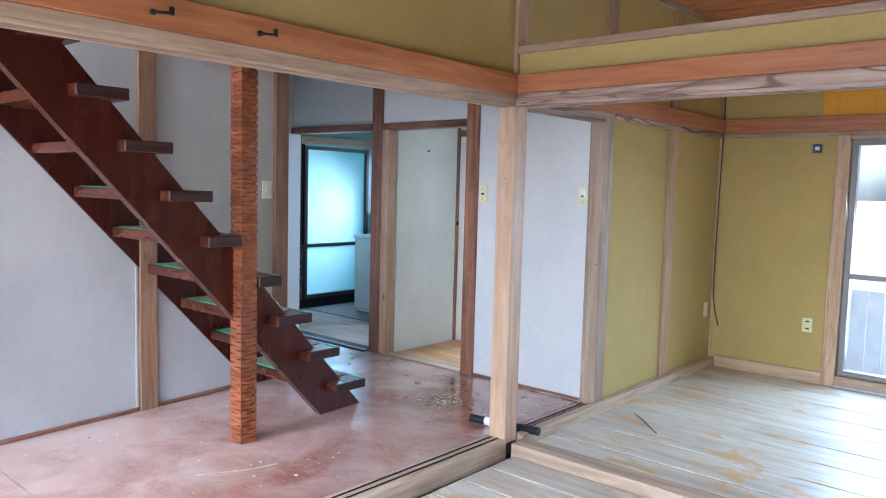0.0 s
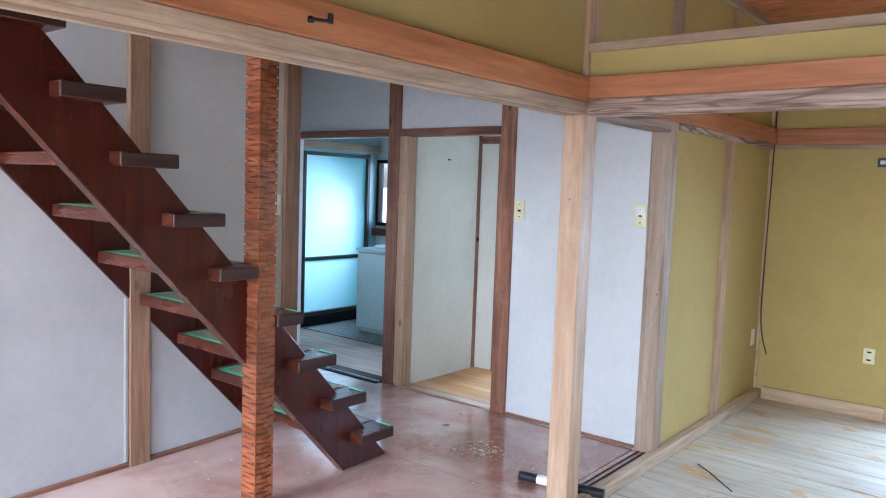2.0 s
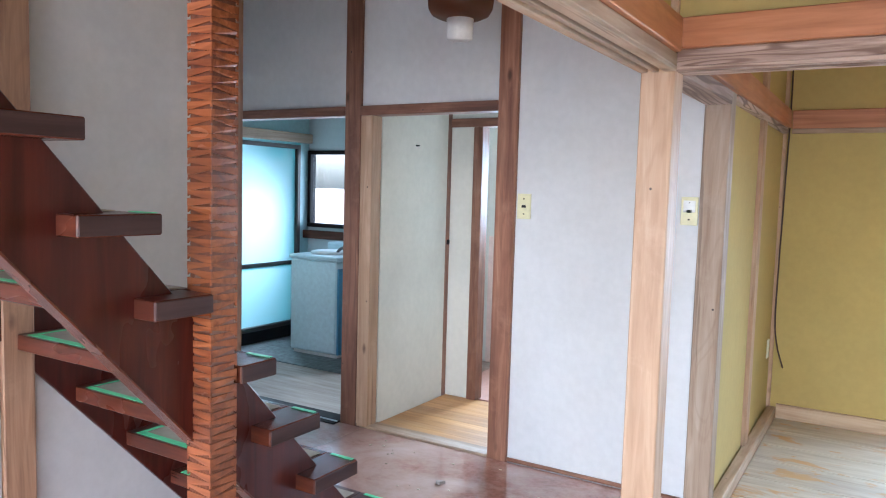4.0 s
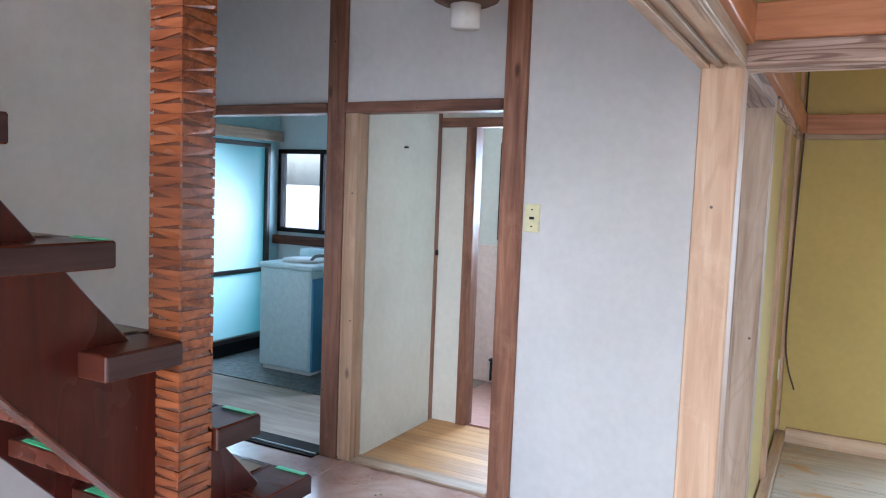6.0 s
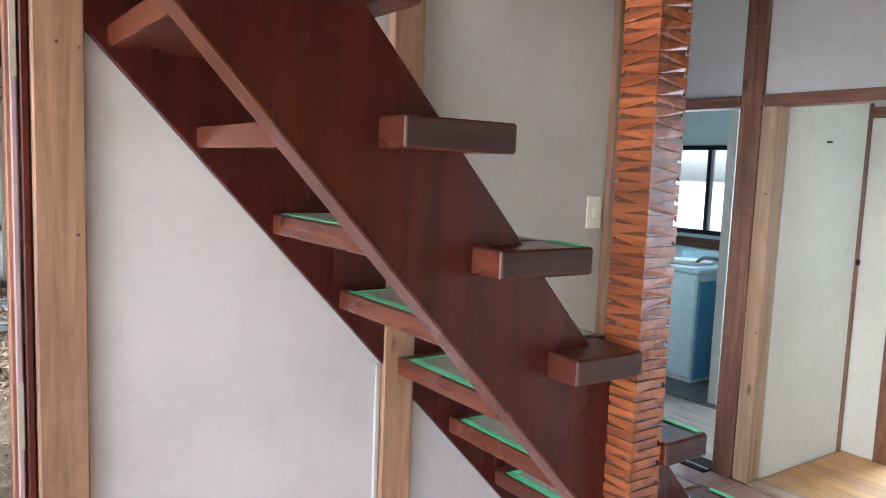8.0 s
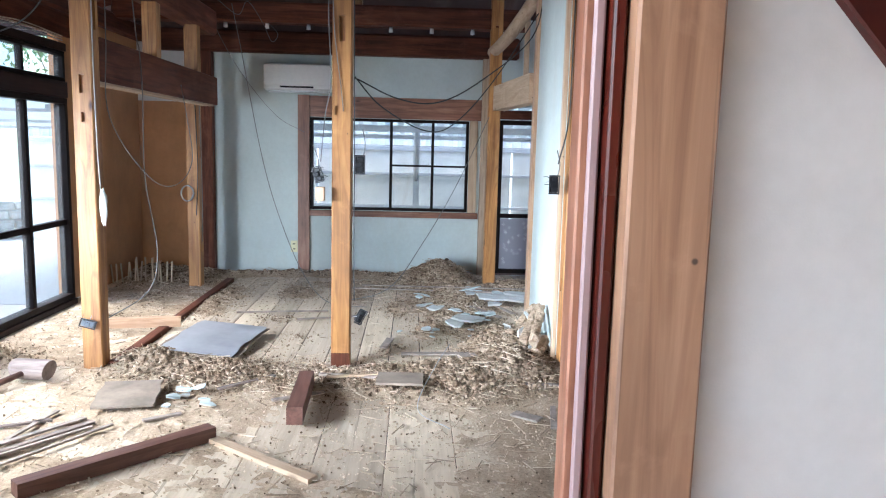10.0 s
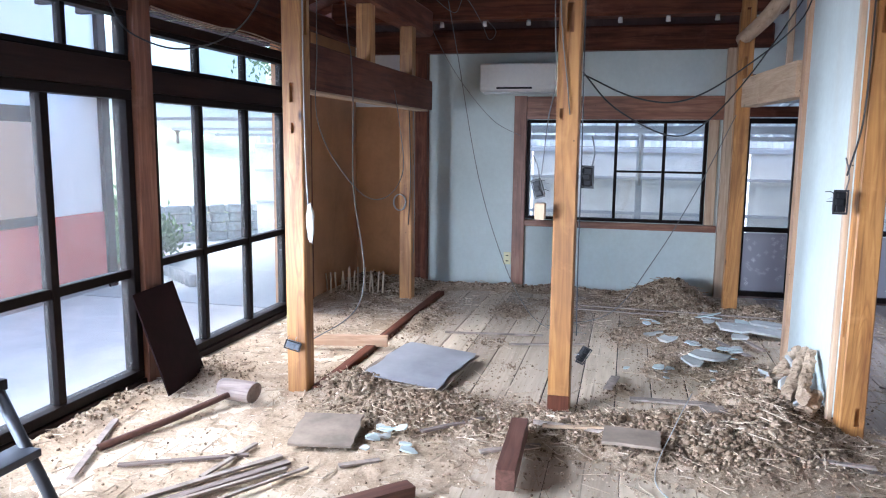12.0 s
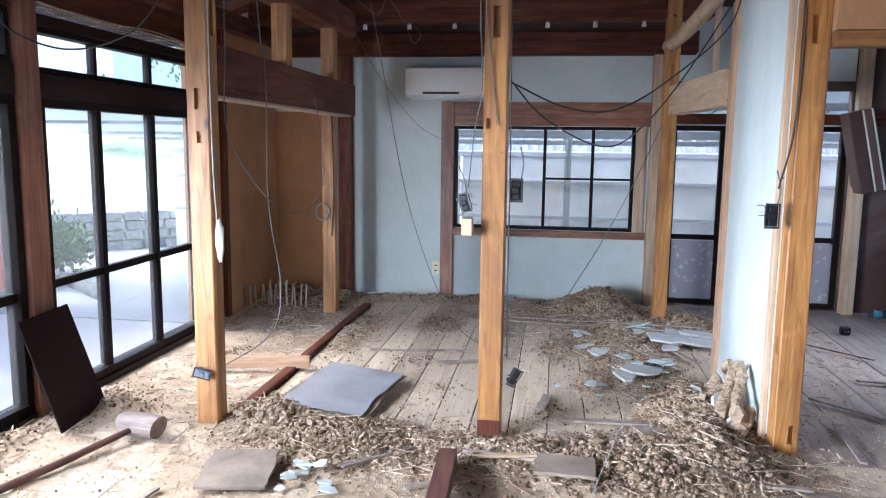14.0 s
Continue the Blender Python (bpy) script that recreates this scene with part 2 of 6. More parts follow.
def glass_mat(name, tint=(1, 1, 1), frost=0.0, haze=0.0):
    """Thin pane: clear with fresnel gloss, or frosted."""
    m, n, l, b = mat_base(name)
    n.remove(b)
    out = n["Material Output"]
    tr = n.new("ShaderNodeBsdfTransparent")
    tr.inputs["Color"].default_value = (*tint, 1)
    first = tr.outputs[0]
    if frost:
        df = n.new("ShaderNodeBsdfTranslucent")
        df.inputs["Color"].default_value = (*tint, 1)
        mx = n.new("ShaderNodeMixShader")
        mx.inputs[0].default_value = frost
        l.new(first, mx.inputs[1])
        l.new(df.outputs[0], mx.inputs[2])
        first = mx.outputs[0]
    if haze:
        dd = node(n, "ShaderNodeBsdfDiffuse", Color=(0.8, 0.82, 0.85, 1))
        mx = n.new("ShaderNodeMixShader")
        mx.inputs[0].default_value = haze
        l.new(first, mx.inputs[1])
        l.new(dd.outputs[0], mx.inputs[2])
        first = mx.outputs[0]
    gl = node(n, "ShaderNodeBsdfGlossy", Roughness=0.03 + 0.3 * frost)
    fr = node(n, "ShaderNodeLayerWeight", Blend=0.5)
    pw = n.new("ShaderNodeMath")
    pw.operation = "POWER"
    pw.inputs[1].default_value = 5.0
    l.new(fr.outputs["Facing"], pw.inputs[0])
    ma = n.new("ShaderNodeMath")
    ma.operation = "MULTIPLY_ADD"
    ma.inputs[1].default_value, ma.inputs[2].default_value = 0.6, 0.03
    l.new(pw.outputs[0], ma.inputs[0])
    mx = n.new("ShaderNodeMixShader")
    l.new(ma.outputs[0], mx.inputs[0])
    l.new(first, mx.inputs[1])
    l.new(gl.outputs[0], mx.inputs[2])
    l.new(mx.outputs[0], out.inputs["Surface"])
    return m


PL_WHITE = plaster("plaster_white", (0.63, 0.625, 0.618), 0.06, 0.16, (0.50, 0.46, 0.44))
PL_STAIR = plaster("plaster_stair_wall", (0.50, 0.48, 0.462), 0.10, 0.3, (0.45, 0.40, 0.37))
PL_OLD = plaster("plaster_old_white", (0.66, 0.64, 0.57), 0.08, 0.25, (0.45, 0.40, 0.30))
PL_YELLOW = plaster("plaster_yellow", (0.46, 0.345, 0.12), 0.06, 0.12, (0.31, 0.25, 0.08))
PL_BLUE = plaster("plaster_blue", (0.55, 0.605, 0.585), 0.08, 0.4, (0.50, 0.46, 0.36))
PL_MUD = plaster("mud_wall", (0.46, 0.235, 0.11), 0.2, 0.5, (0.12, 0.06, 0.03), 0.95, 120.0, 0.7)
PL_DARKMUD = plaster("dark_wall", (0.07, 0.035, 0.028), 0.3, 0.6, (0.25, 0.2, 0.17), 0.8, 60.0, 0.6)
ALU = plain("bronze_aluminium", (0.011, 0.0068, 0.0058), 0.55, 0.0, 0.2, spec=0.12)
ALU_SILVER = plain("silver_aluminium", (0.55, 0.56, 0.57), 0.4, 0.7)
GLASS_HAZE = glass_mat("dusty_glass", haze=0.10)
GLASS_FROST = glass_mat("frosted_glass", (0.90, 0.975, 0.985), 0.75)
# in the next two, slight translucence paints a bright reflected veil over the view
GLASS_GARDEN = glass_mat("garden_glass", (0.96, 0.99, 1.0), frost=0.025)
GLASS_BACK = glass_mat("veiled_back_glass", (0.98, 0.99, 1.0), frost=0.08)
GLASS_PINK = glass_mat("patterned_glass", (0.52, 0.47, 0.51), 0.55, 0.25)
BLACK = plain("black_plastic", (0.014, 0.014, 0.016), 0.5, spec=0.2)
WHITE_PL = plain("white_plastic", (0.78, 0.78, 0.75), 0.4)
CREAM_PL = plain("cream_plastic", (0.72, 0.68, 0.42), 0.4)
IVORY_PL = plain("ivory_plastic", (0.75, 0.74, 0.62), 0.4)
GREEN_TAPE = plain("green_tape", (0.14, 0.62, 0.29), 0.4, 0, 0.25, 16.0)
PAPER = plain("brown_cover_paper", (0.34, 0.29, 0.22), 0.85, 0, 0.12, 8.0)
ENAMEL = plain("white_enamel", (0.62, 0.75, 0.79), 0.3)
BLUE_PL = plain("blue_plastic", (0.10, 0.30, 0.48), 0.4)
WIRE_B = plain("black_cable", (0.02, 0.02, 0.022), 0.5)
WIRE_G = plain("grey_cable", (0.15, 0.145, 0.14), 0.5)
WIRE_W = plain("white_cable", (0.36, 0.36, 0.35), 0.5)
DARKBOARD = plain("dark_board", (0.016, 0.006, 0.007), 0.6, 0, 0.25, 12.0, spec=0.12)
EARTH = plain("dry_earth", (0.36, 0.275, 0.185), 0.95, 0, 0.3, 9.0, 0.6)
STRAW = plain("pale_splinter_wood", (0.50, 0.41, 0.30), 0.85, 0, 0.35, 5.0)
GREYWOOD = plain("weathered_strip", (0.29, 0.235, 0.20), 0.8, 0, 0.4, 14.0, 0.2)
SHEETM = plain("veneer_sheet", (0.31, 0.315, 0.34), 0.45, 0, 0.22, 3.0)
PLYW = plain("plywood_scrap", (0.25, 0.195, 0.15), 0.8, 0, 0.3, 6.0)
BLUECHIP = plain("blue_plaster_chip", (0.50, 0.565, 0.56), 0.9, 0, 0.15, 9.0)
SLAB = plain("fallen_plaster", (0.47, 0.475, 0.455), 0.9, 0, 0.2, 9.0, 0.2)
STEEL = plain("painted_steel", (0.45, 0.46, 0.47), 0.5, 0.2)
RED_PL = plain("red_plastic", (0.35, 0.03, 0.04), 0.5)


def floor_vinyl():
    """Red-brown painted floor; a pale pinkish layer paints in the window sheen, broken by patches worn where people
    walked.
    """
    m, n, l, b = mat_base("worn_red_floor")
    tc = n.new("ShaderNodeNewGeometry")
    v = tc.outputs["Position"]
    a = node(n, "ShaderNodeTexNoise", Scale=1.5, Detail=3.0, Roughness=0.5, Distortion=0.6)
    f = node(n, "ShaderNodeTexNoise", Scale=2.6, Detail=9.0, Roughness=0.64, Distortion=0.5)
    g = node(n, "ShaderNodeTexNoise", Scale=38.0, Detail=4.0, Roughness=0.6)
    for t in (a, f, g):
        l.new(v, t.inputs["Vector"])
    sheen_film = ramp(n, [(0.30, (0.47, 0.295, 0.245)), (0.70, (0.58, 0.415, 0.36))])
    l.new(a.outputs["Fac"], sheen_film.inputs["Fac"])
    # wear grows towards the sliding-door sill, the painted sheen away from it
    sp = n.new("ShaderNodeSeparateXYZ")
    l.new(v, sp.inputs[0])
    mr = n.new("ShaderNodeMapRange")
    mr.inputs["From Min"].default_value, mr.inputs["From Max"].default_value = -1.5, -0.2
    mr.inputs["To Min"].default_value, mr.inputs["To Max"].default_value = -0.10, 0.10
    l.new(sp.outputs["X"], mr.inputs["Value"])
    my = n.new("ShaderNodeMapRange")
    my.inputs["From Min"].default_value, my.inputs["From Max"].default_value = -0.4, 0.35
    my.inputs["To Min"].default_value, my.inputs["To Max"].default_value = 0.0, 0.11
    l.new(sp.outputs["Y"], my.inputs["Value"])
    a0 = n.new("ShaderNodeMath")
    a0.operation = "ADD"
    l.new(mr.outputs[0], a0.inputs[0])
    l.new(my.outputs[0], a0.inputs[1])
    ad = n.new("ShaderNodeMath")
    ad.operation = "ADD"
    l.new(f.outputs["Fac"], ad.inputs[0])
    l.new(a0.outputs[0], ad.inputs[1])
    wr = ramp(n, [(0.40, (0, 0, 0)), (0.56, (0.45, 0.45, 0.45)), (0.72, (0.95, 0.95, 0.95))])
    l.new(ad.outputs[0], wr.inputs["Fac"])
    bare = ramp(n, [(0.35, (0.25, 0.10, 0.065)), (0.65, (0.36, 0.165, 0.12))])
    l.new(g.outputs["Fac"], bare.inputs["Fac"])
    c = mix_rgb(n, l, wr.outputs["Color"], sheen_film.outputs["Color"], bare.outputs["Color"])
    l.new(c, b.inputs["Base Color"])
    rr = ramp(n, [(0.40, (0.27, 0.27, 0.27)), (0.62, (0.13, 0.13, 0.13))])
    l.new(ad.outputs[0], rr.inputs["Fac"])
    l.new(rr.outputs["Color"], b.inputs["Roughness"])
    b.inputs["Coat Weight"].default_value, b.inputs["Coat Roughness"].default_value = 0.7, 0.10
    add_bump(n, l, b, g.outputs["Fac"], 0.03, 0.002)
    return m


def stained_plank():
    """Bare pale floorboards along X, grey with damp patches and rusty yellow stains."""
    m, n, l, b = mat_base("stained_floorboard")
    g = node(n, "ShaderNodeTexNoise", Scale=1.4, Detail=6.0, Roughness=0.6)
    l.new(coords(n, l, (1.2, 14, 14)), g.inputs["Vector"])
    r = ramp(n, [(0.28, (0.43, 0.37, 0.275)), (0.5, (0.59, 0.535, 0.435)), (0.72, (0.69, 0.65, 0.56))])
    l.new(g.outputs["Fac"], r.inputs["Fac"])
    tc = n.new("ShaderNodeNewGeometry")
    mp = n.new("ShaderNodeMapping")
    mp.inputs["Scale"].default_value = (0.55, 1.0, 1.0)
    l.new(tc.outputs["Position"], mp.inputs["Vector"])
    d = node(n, "ShaderNodeTexNoise", Scale=1.7, Detail=5.0, Roughness=0.62, Distortion=0.5)
    l.new(mp.outputs["Vector"], d.inputs["Vector"])
    dr = ramp(n, [(0.46, (0, 0, 0)), (0.70, (0.7, 0.7, 0.7))])
    l.new(d.outputs["Fac"], dr.inputs["Fac"])
    c = mix_rgb(n, l, dr.outputs["Color"], r.outputs["Color"], (0.31, 0.25, 0.20))
    s = node(n, "ShaderNodeTexNoise", Scale=6.2, Detail=7.0, Roughness=0.66, Distortion=0.5)
    l.new(mp.outputs["Vector"], s.inputs["Vector"])
    sr = ramp(n, [(0.55, (0, 0, 0)), (0.61, (0.7, 0.7, 0.7)), (0.75, (0.95, 0.95, 0.95))])
    l.new(s.outputs["Fac"], sr.inputs["Fac"])
    c = mix_rgb(n, l, sr.outputs["Color"], c, (0.56, 0.30, 0.08))
    l.new(c, b.inputs["Base Color"])
    rr = ramp(n, [(0.4, (0.36, 0.36, 0.36)), (0.7, (0.62, 0.62, 0.62))])
    l.new(d.outputs["Fac"], rr.inputs["Fac"])
    l.new(rr.outputs["Color"], b.inputs["Roughness"])
    add_bump(n, l, b, g.outputs["Fac"], 0.12, 0.002)
    return m


FLOOR_RED = floor_vinyl()
FLOOR_PLANK = stained_plank()


# ---- building blocks ----
def link_mesh(name, bm, mat, parent=None, smooth=False):
    me = bpy.data.meshes.new(name)
    bmesh.ops.recalc_face_normals(bm, faces=bm.faces)
    bm.to_mesh(me)
    bm.free()
    me.materials.append(mat)
    if smooth:
        for p in me.polygons:
            p.use_smooth = True
    ob = new(name, me)
    ob.parent = parent
    return ob


def part(name, bm, mat, parent, label="", smooth=False):
    ob = link_mesh(name, bm, mat, parent, smooth)
    return tagged(ob, label)


def add_box(bm, x0, x1, y0, y1, z0, z1, bev=0.0):
    r = bmesh.ops.create_cube(bm, size=1.0)
    vs = r["verts"]
    for v in vs:
        v.co = Vector(((x0 + x1) / 2 + v.co.x * (x1 - x0), (y0 + y1) / 2 + v.co.y * (y1 - y0), (z0 + z1) / 2 + v.co.z * (z1 - z0)))
    if bev:
        es = list({e for v in vs for e in v.link_edges})
        bmesh.ops.bevel(bm, geom=es, offset=bev, segments=1, affect="EDGES")


def thing(name, loc, label, category, group="", kind=""):
    e = new(name)
    e.empty_display_size = 0.1
    e.location = loc
    return tagged(e, label, category, group, kind)


def wpos(ob):
    p = Vector((0, 0, 0))
    while ob is not None:
        p = p + ob.location
        ob = ob.parent
    return p


def box(name, x0, x1, y0, y1, z0, z1, mat, parent=None, label="", category="", group="", kind="", bev=0.003):
    """A bevelled block given in world coordinates; a wood's name picks its grain along the longest side."""
    c = Vector(((x0 + x1) / 2, (y0 + y1) / 2, z0))
    size = (x1 - x0, y1 - y0, z1 - z0)
    if isinstance(mat, str):
        mat = wood(mat, max(range(3), key=lambda i: size[i]))
    bm = bmesh.new()
    bev = min(bev, min(size) * 0.3)
    add_box(bm, -size[0] / 2, size[0] / 2, -size[1] / 2, size[1] / 2, 0, size[2], bev)
    ob = link_mesh(name, bm, mat, parent)
    ob.location = c - (wpos(parent) if parent else Vector((0, 0, 0)))
    return tagged(ob, label, category, group, kind)


def recess(bm, side, u0, u1, z0, z1, depth):
    """Cut a pocket into the face of a block that looks along +X (side 'x'), +Y ('y') or -Y ('-y')."""
    ax = 1 if side == "x" else 0
    for val, nrm in ((u0, ax), (u1, ax), (z0, 2), (z1, 2)):
        co, no = Vector((0, 0, 0)), Vector((0, 0, 0))
        co[nrm], no[nrm] = val, 1
        bmesh.ops.bisect_plane(bm, geom=bm.verts[:] + bm.edges[:] + bm.faces[:], plane_co=co, plane_no=no)
    d = {"x": Vector((1, 0, 0)), "y": Vector((0, 1, 0)), "-y": Vector((0, -1, 0))}[side]
    bm.normal_update()
    pick = []
    for f in bm.faces:
        c = f.calc_center_median()
        if f.normal.dot(d) > 0.9 and u0 < c[ax] < u1 and z0 < c.z < z1:
            pick.append(f)
    if pick:
        r = bmesh.ops.extrude_face_region(bm, geom=pick)
        bmesh.ops.translate(bm, verts=[v for v in r["geom"] if isinstance(v, bmesh.types.BMVert)], vec=-d * depth)
        bmesh.ops.delete(bm, geom=pick, context="FACES")


def old_post(name, x, y, h, half, kind, pockets):
    """A reused square post with old mortises cut into it; pockets: side, offset, width, height from the floor, length."""
    bm = bmesh.new()
    add_box(bm, -half, half, -half, half, 0, h)
    bmesh.ops.bevel(bm, geom=[e for e in bm.edges if abs(e.verts[0].co.z - e.verts[1].co.z) > 1], offset=0.006, segments=1, affect="EDGES")
    for side, off, w, z, ln in pockets:
        recess(bm, side, off - w / 2, off + w / 2, z, z + ln, 0.022)
    ob = link_mesh(name, bm, wood(kind, 2))
    ob.location = (x, y, -0.02)
    return tagged(ob, kind="structure")


def prism_yz(name, pts, x0, x1, mat, parent, label="", bev=0.003):
    """A board cut to an outline in the YZ plane, between two X."""
    bm = bmesh.new()
    a = [bm.verts.new((x0, y, z)) for y, z in pts]
    b = [bm.verts.new((x1, y, z)) for y, z in pts]
    bm.faces.new(a)
    bm.faces.new(b[::-1])
    for i in range(len(pts)):
        j = (i + 1) % len(pts)
        bm.faces.new((a[i], b[i], b[j], a[j]))
    if bev:
        bmesh.ops.bevel(bm, geom=bm.edges[:], offset=bev, segments=1, affect="EDGES")
    base = wpos(parent)
    for v in bm.verts:
        v.co -= base
    return part(name, bm, mat, parent, label)


def smooth_path(pts, steps=6):
    out = []
    p = [Vector(q) for q in pts]
    p = [p[0] * 2 - p[1]] + p + [p[-1] * 2 - p[-2]]
    for i in range(1, len(p) - 2):
        for k in range(steps):
            t = k / steps
            out.append(0.5 * ((2 * p[i]) + (p[i + 1] - p[i - 1]) * t + (2 * p[i - 1] - 5 * p[i] + 4 * p[i + 1] - p[i + 2]) * t * t + (3 * p[i] - p[i - 1] - 3 * p[i + 1] + p[i + 2]) * t ** 3))
    out.append(p[-2])
    return out


def add_tube(bm, pts, r, sides=6, r1=None):
    rings = []
    for i, q in enumerate(pts):
        d = (pts[min(i + 1, len(pts) - 1)] - pts[max(i - 1, 0)]).normalized()
        u = d.orthogonal().normalized() if i == 0 else (u - d * u.dot(d)).normalized()
        w = d.cross(u)
        rr = r if r1 is None else r + (r1 - r) * i / (len(pts) - 1)
        rings.append([bm.verts.new(q + rr * (math.cos(2 * math.pi * k / sides) * u + math.sin(2 * math.pi * k / sides) * w)) for k in range(sides)])
    for a, b in zip(rings, rings[1:]):
        for k in range(sides):
            bm.faces.new((a[k], a[(k + 1) % sides], b[(k + 1) % sides], b[k]))
    bm.faces.new(rings[0][::-1])
    bm.faces.new(rings[-1])


def tube(name, pts, r, mat, parent=None, label="", category="", sides=6, steps=6, group=""):
    base = Vector(pts[-1]) if parent is None else wpos(parent)
    bm = bmesh.new()
    q = smooth_path(pts, steps) if steps else [Vector(a) for a in pts]
    add_tube(bm, [a - base for a in q], r, sides)
    ob = link_mesh(name, bm, mat, parent, True)
    if parent is None:
        ob.location = base
    return tagged(ob, label, category, group)


def cyl(name, loc, r0, r1, h, mat, parent=None, label="", category="", seg=20, bev=0.002):
    """An upright round body with its base at loc (world)."""
    bm = bmesh.new()
    bmesh.ops.create_cone(bm, cap_ends=True, segments=seg, radius1=r0, radius2=r1, depth=h)
    for v in bm.verts:
        v.co.z += h / 2
    if bev:
        es = [e for e in bm.edges if abs(e.verts[0].co.z - e.verts[1].co.z) < 1e-6]
        bmesh.ops.bevel(bm, geom=es, offset=bev, segments=2, affect="EDGES")
    ob = link_mesh(name, bm, mat, parent, True)
    ob.location = Vector(loc) - (wpos(parent) if parent else Vector((0, 0, 0)))
    return tagged(ob, label, category)


def setting(name, loc=(0, 0, 0)):
    e = new(name)
    e.empty_display_size = 0.1
    e.location = loc
    return tagged(e, kind="structure")


def slab(name, x0, x1, y0, y1, z0, z1, mat, bev=0.0):
    return box(name, x0, x1, y0, y1, z0, z1, mat, kind="structure", bev=bev)


def wall_with_hole(name, axis, at, thick, a0, a1, z0, z1, holes, mat):
    """A wall across X (axis 'x': plane at X) or Y, running a0..a1, with openings (b0, b1, zb, zt) cut through."""
    bm = bmesh.new()
    xs = sorted({a0, a1, *[h[0] for h in holes], *[h[1] for h in holes]})
    zs = sorted({z0, z1, *[h[2] for h in holes], *[h[3] for h in holes]})
    for i in range(len(xs) - 1):
        for j in range(len(zs) - 1):
            cx, cz = (xs[i] + xs[i + 1]) / 2, (zs[j] + zs[j + 1]) / 2
            if any(h[0] < cx < h[1] and h[2] < cz < h[3] for h in holes):
                continue
            if axis == "x":
                add_box(bm, at - thick / 2, at + thick / 2, xs[i], xs[i + 1], zs[j], zs[j + 1])
            else:
                add_box(bm, xs[i], xs[i + 1], at - thick / 2, at + thick / 2, zs[j], zs[j + 1])
    bmesh.ops.remove_doubles(bm, verts=bm.verts, dist=1e-5)
    seen = {}
    for f in bm.faces:
        seen.setdefault(tuple(round(c, 4) for c in f.calc_center_median()), []).append(f)
    bmesh.ops.delete(bm, geom=[f for fs in seen.values() if len(fs) > 1 for f in fs], context="FACES_ONLY")
    return tagged(link_mesh(name, bm, mat), kind="structure")


def window_unit(name, axis, at, a0, a1, z0, z1, mullions, rails, mat, glass, label, frame_w=0.035, depth=0.05, sill=False):
    """A glazed opening: frame bars, sash mullions and rails, and one pane between each."""
    c = ((a0 + a1) / 2, at) if axis == "y" else (at, (a0 + a1) / 2)
    w = tagged(thing(name, (c[0], c[1], z0), label, "window"), kind="structure")

    def bar(nm, b0, b1, c0, c1, d=depth, off=0.0):
        if axis == "y":
            box(nm, b0, b1, at - d / 2 + off, at + d / 2 + off, c0, c1, mat, w)
        else:
            box(nm, at - d / 2 + off, at + d / 2 + off, b0, b1, c0, c1, mat, w)

    f = frame_w
    bar("window_frame", a0, a1, z0, z0 + f, depth * 1.5)
    bar("window_frame", a0, a1, z1 - f, z1, depth * 1.5)
    bar("window_frame", a0, a0 + f, z0 + f, z1 - f, depth * 1.5)
    bar("window_frame", a1 - f, a1, z0 + f, z1 - f, depth * 1.5)
    xs = [a0 + f] + list(mullions) + [a1 - f]
    for i, mpos in enumerate(mullions):
        bar("mullion", mpos - f / 2, mpos + f / 2, z0 + f, z1 - f)
    zs = [z0 + f] + list(rails) + [z1 - f]
    for i in range(len(xs) - 1):
        l0, l1 = xs[i] + (f / 2 if i else 0), xs[i + 1] - (f / 2 if i < len(xs) - 2 else 0)
        for rz in rails:
            bar("rail", l0, l1, rz - f / 2, rz + f / 2, depth * 0.8)
        for j in range(len(zs) - 1):
            c0, c1 = zs[j] + (f / 2 if j else 0), zs[j + 1] - (f / 2 if j < len(zs) - 2 else 0)
            if axis == "y":
                p = box("pane", l0, l1, at - 0.002, at + 0.002, c0, c1, glass, w, bev=0)
            else:
                p = box("pane", at - 0.002, at + 0.002, l0, l1, c0, c1, glass, w, bev=0)
            p.visible_shadow = False
    return w


# ================= structure =================
CEIL = 2.56
# --- floors
slab("subfloor", -8.9, 3.0, -5.2, 3.0, -0.44, -0.20, EARTH)
red = setting("floor_living")


def sag(y):
    """The old living-room floor sinks a little towards the garden side."""
    return 0.028 * min(0.0, y + 0.05)


def settle(ob):
    """Shear an object so that it follows the sinking floor."""
    base = wpos(ob).y
    for v in ob.data.vertices:
        v.co.z += sag(base + v.co.y)
    return ob


for x0, x1, y0, y1 in [(-1.79, -0.06, -3.66, -1.92), (-1.79, -0.06, -1.917, -0.103), (-1.79, -0.06, -0.10, 0.855), (-2.95, -1.793, -0.10, 0.855)]:
    settle(box("floor_panel", x0, x1, y0, y1, -0.03, 0.0, FLOOR_RED, red, bev=0.0015))
box("floor_panel", -0.057, 0.035, 0.06, 0.855, -0.03, -0.002, FLOOR_RED, red)


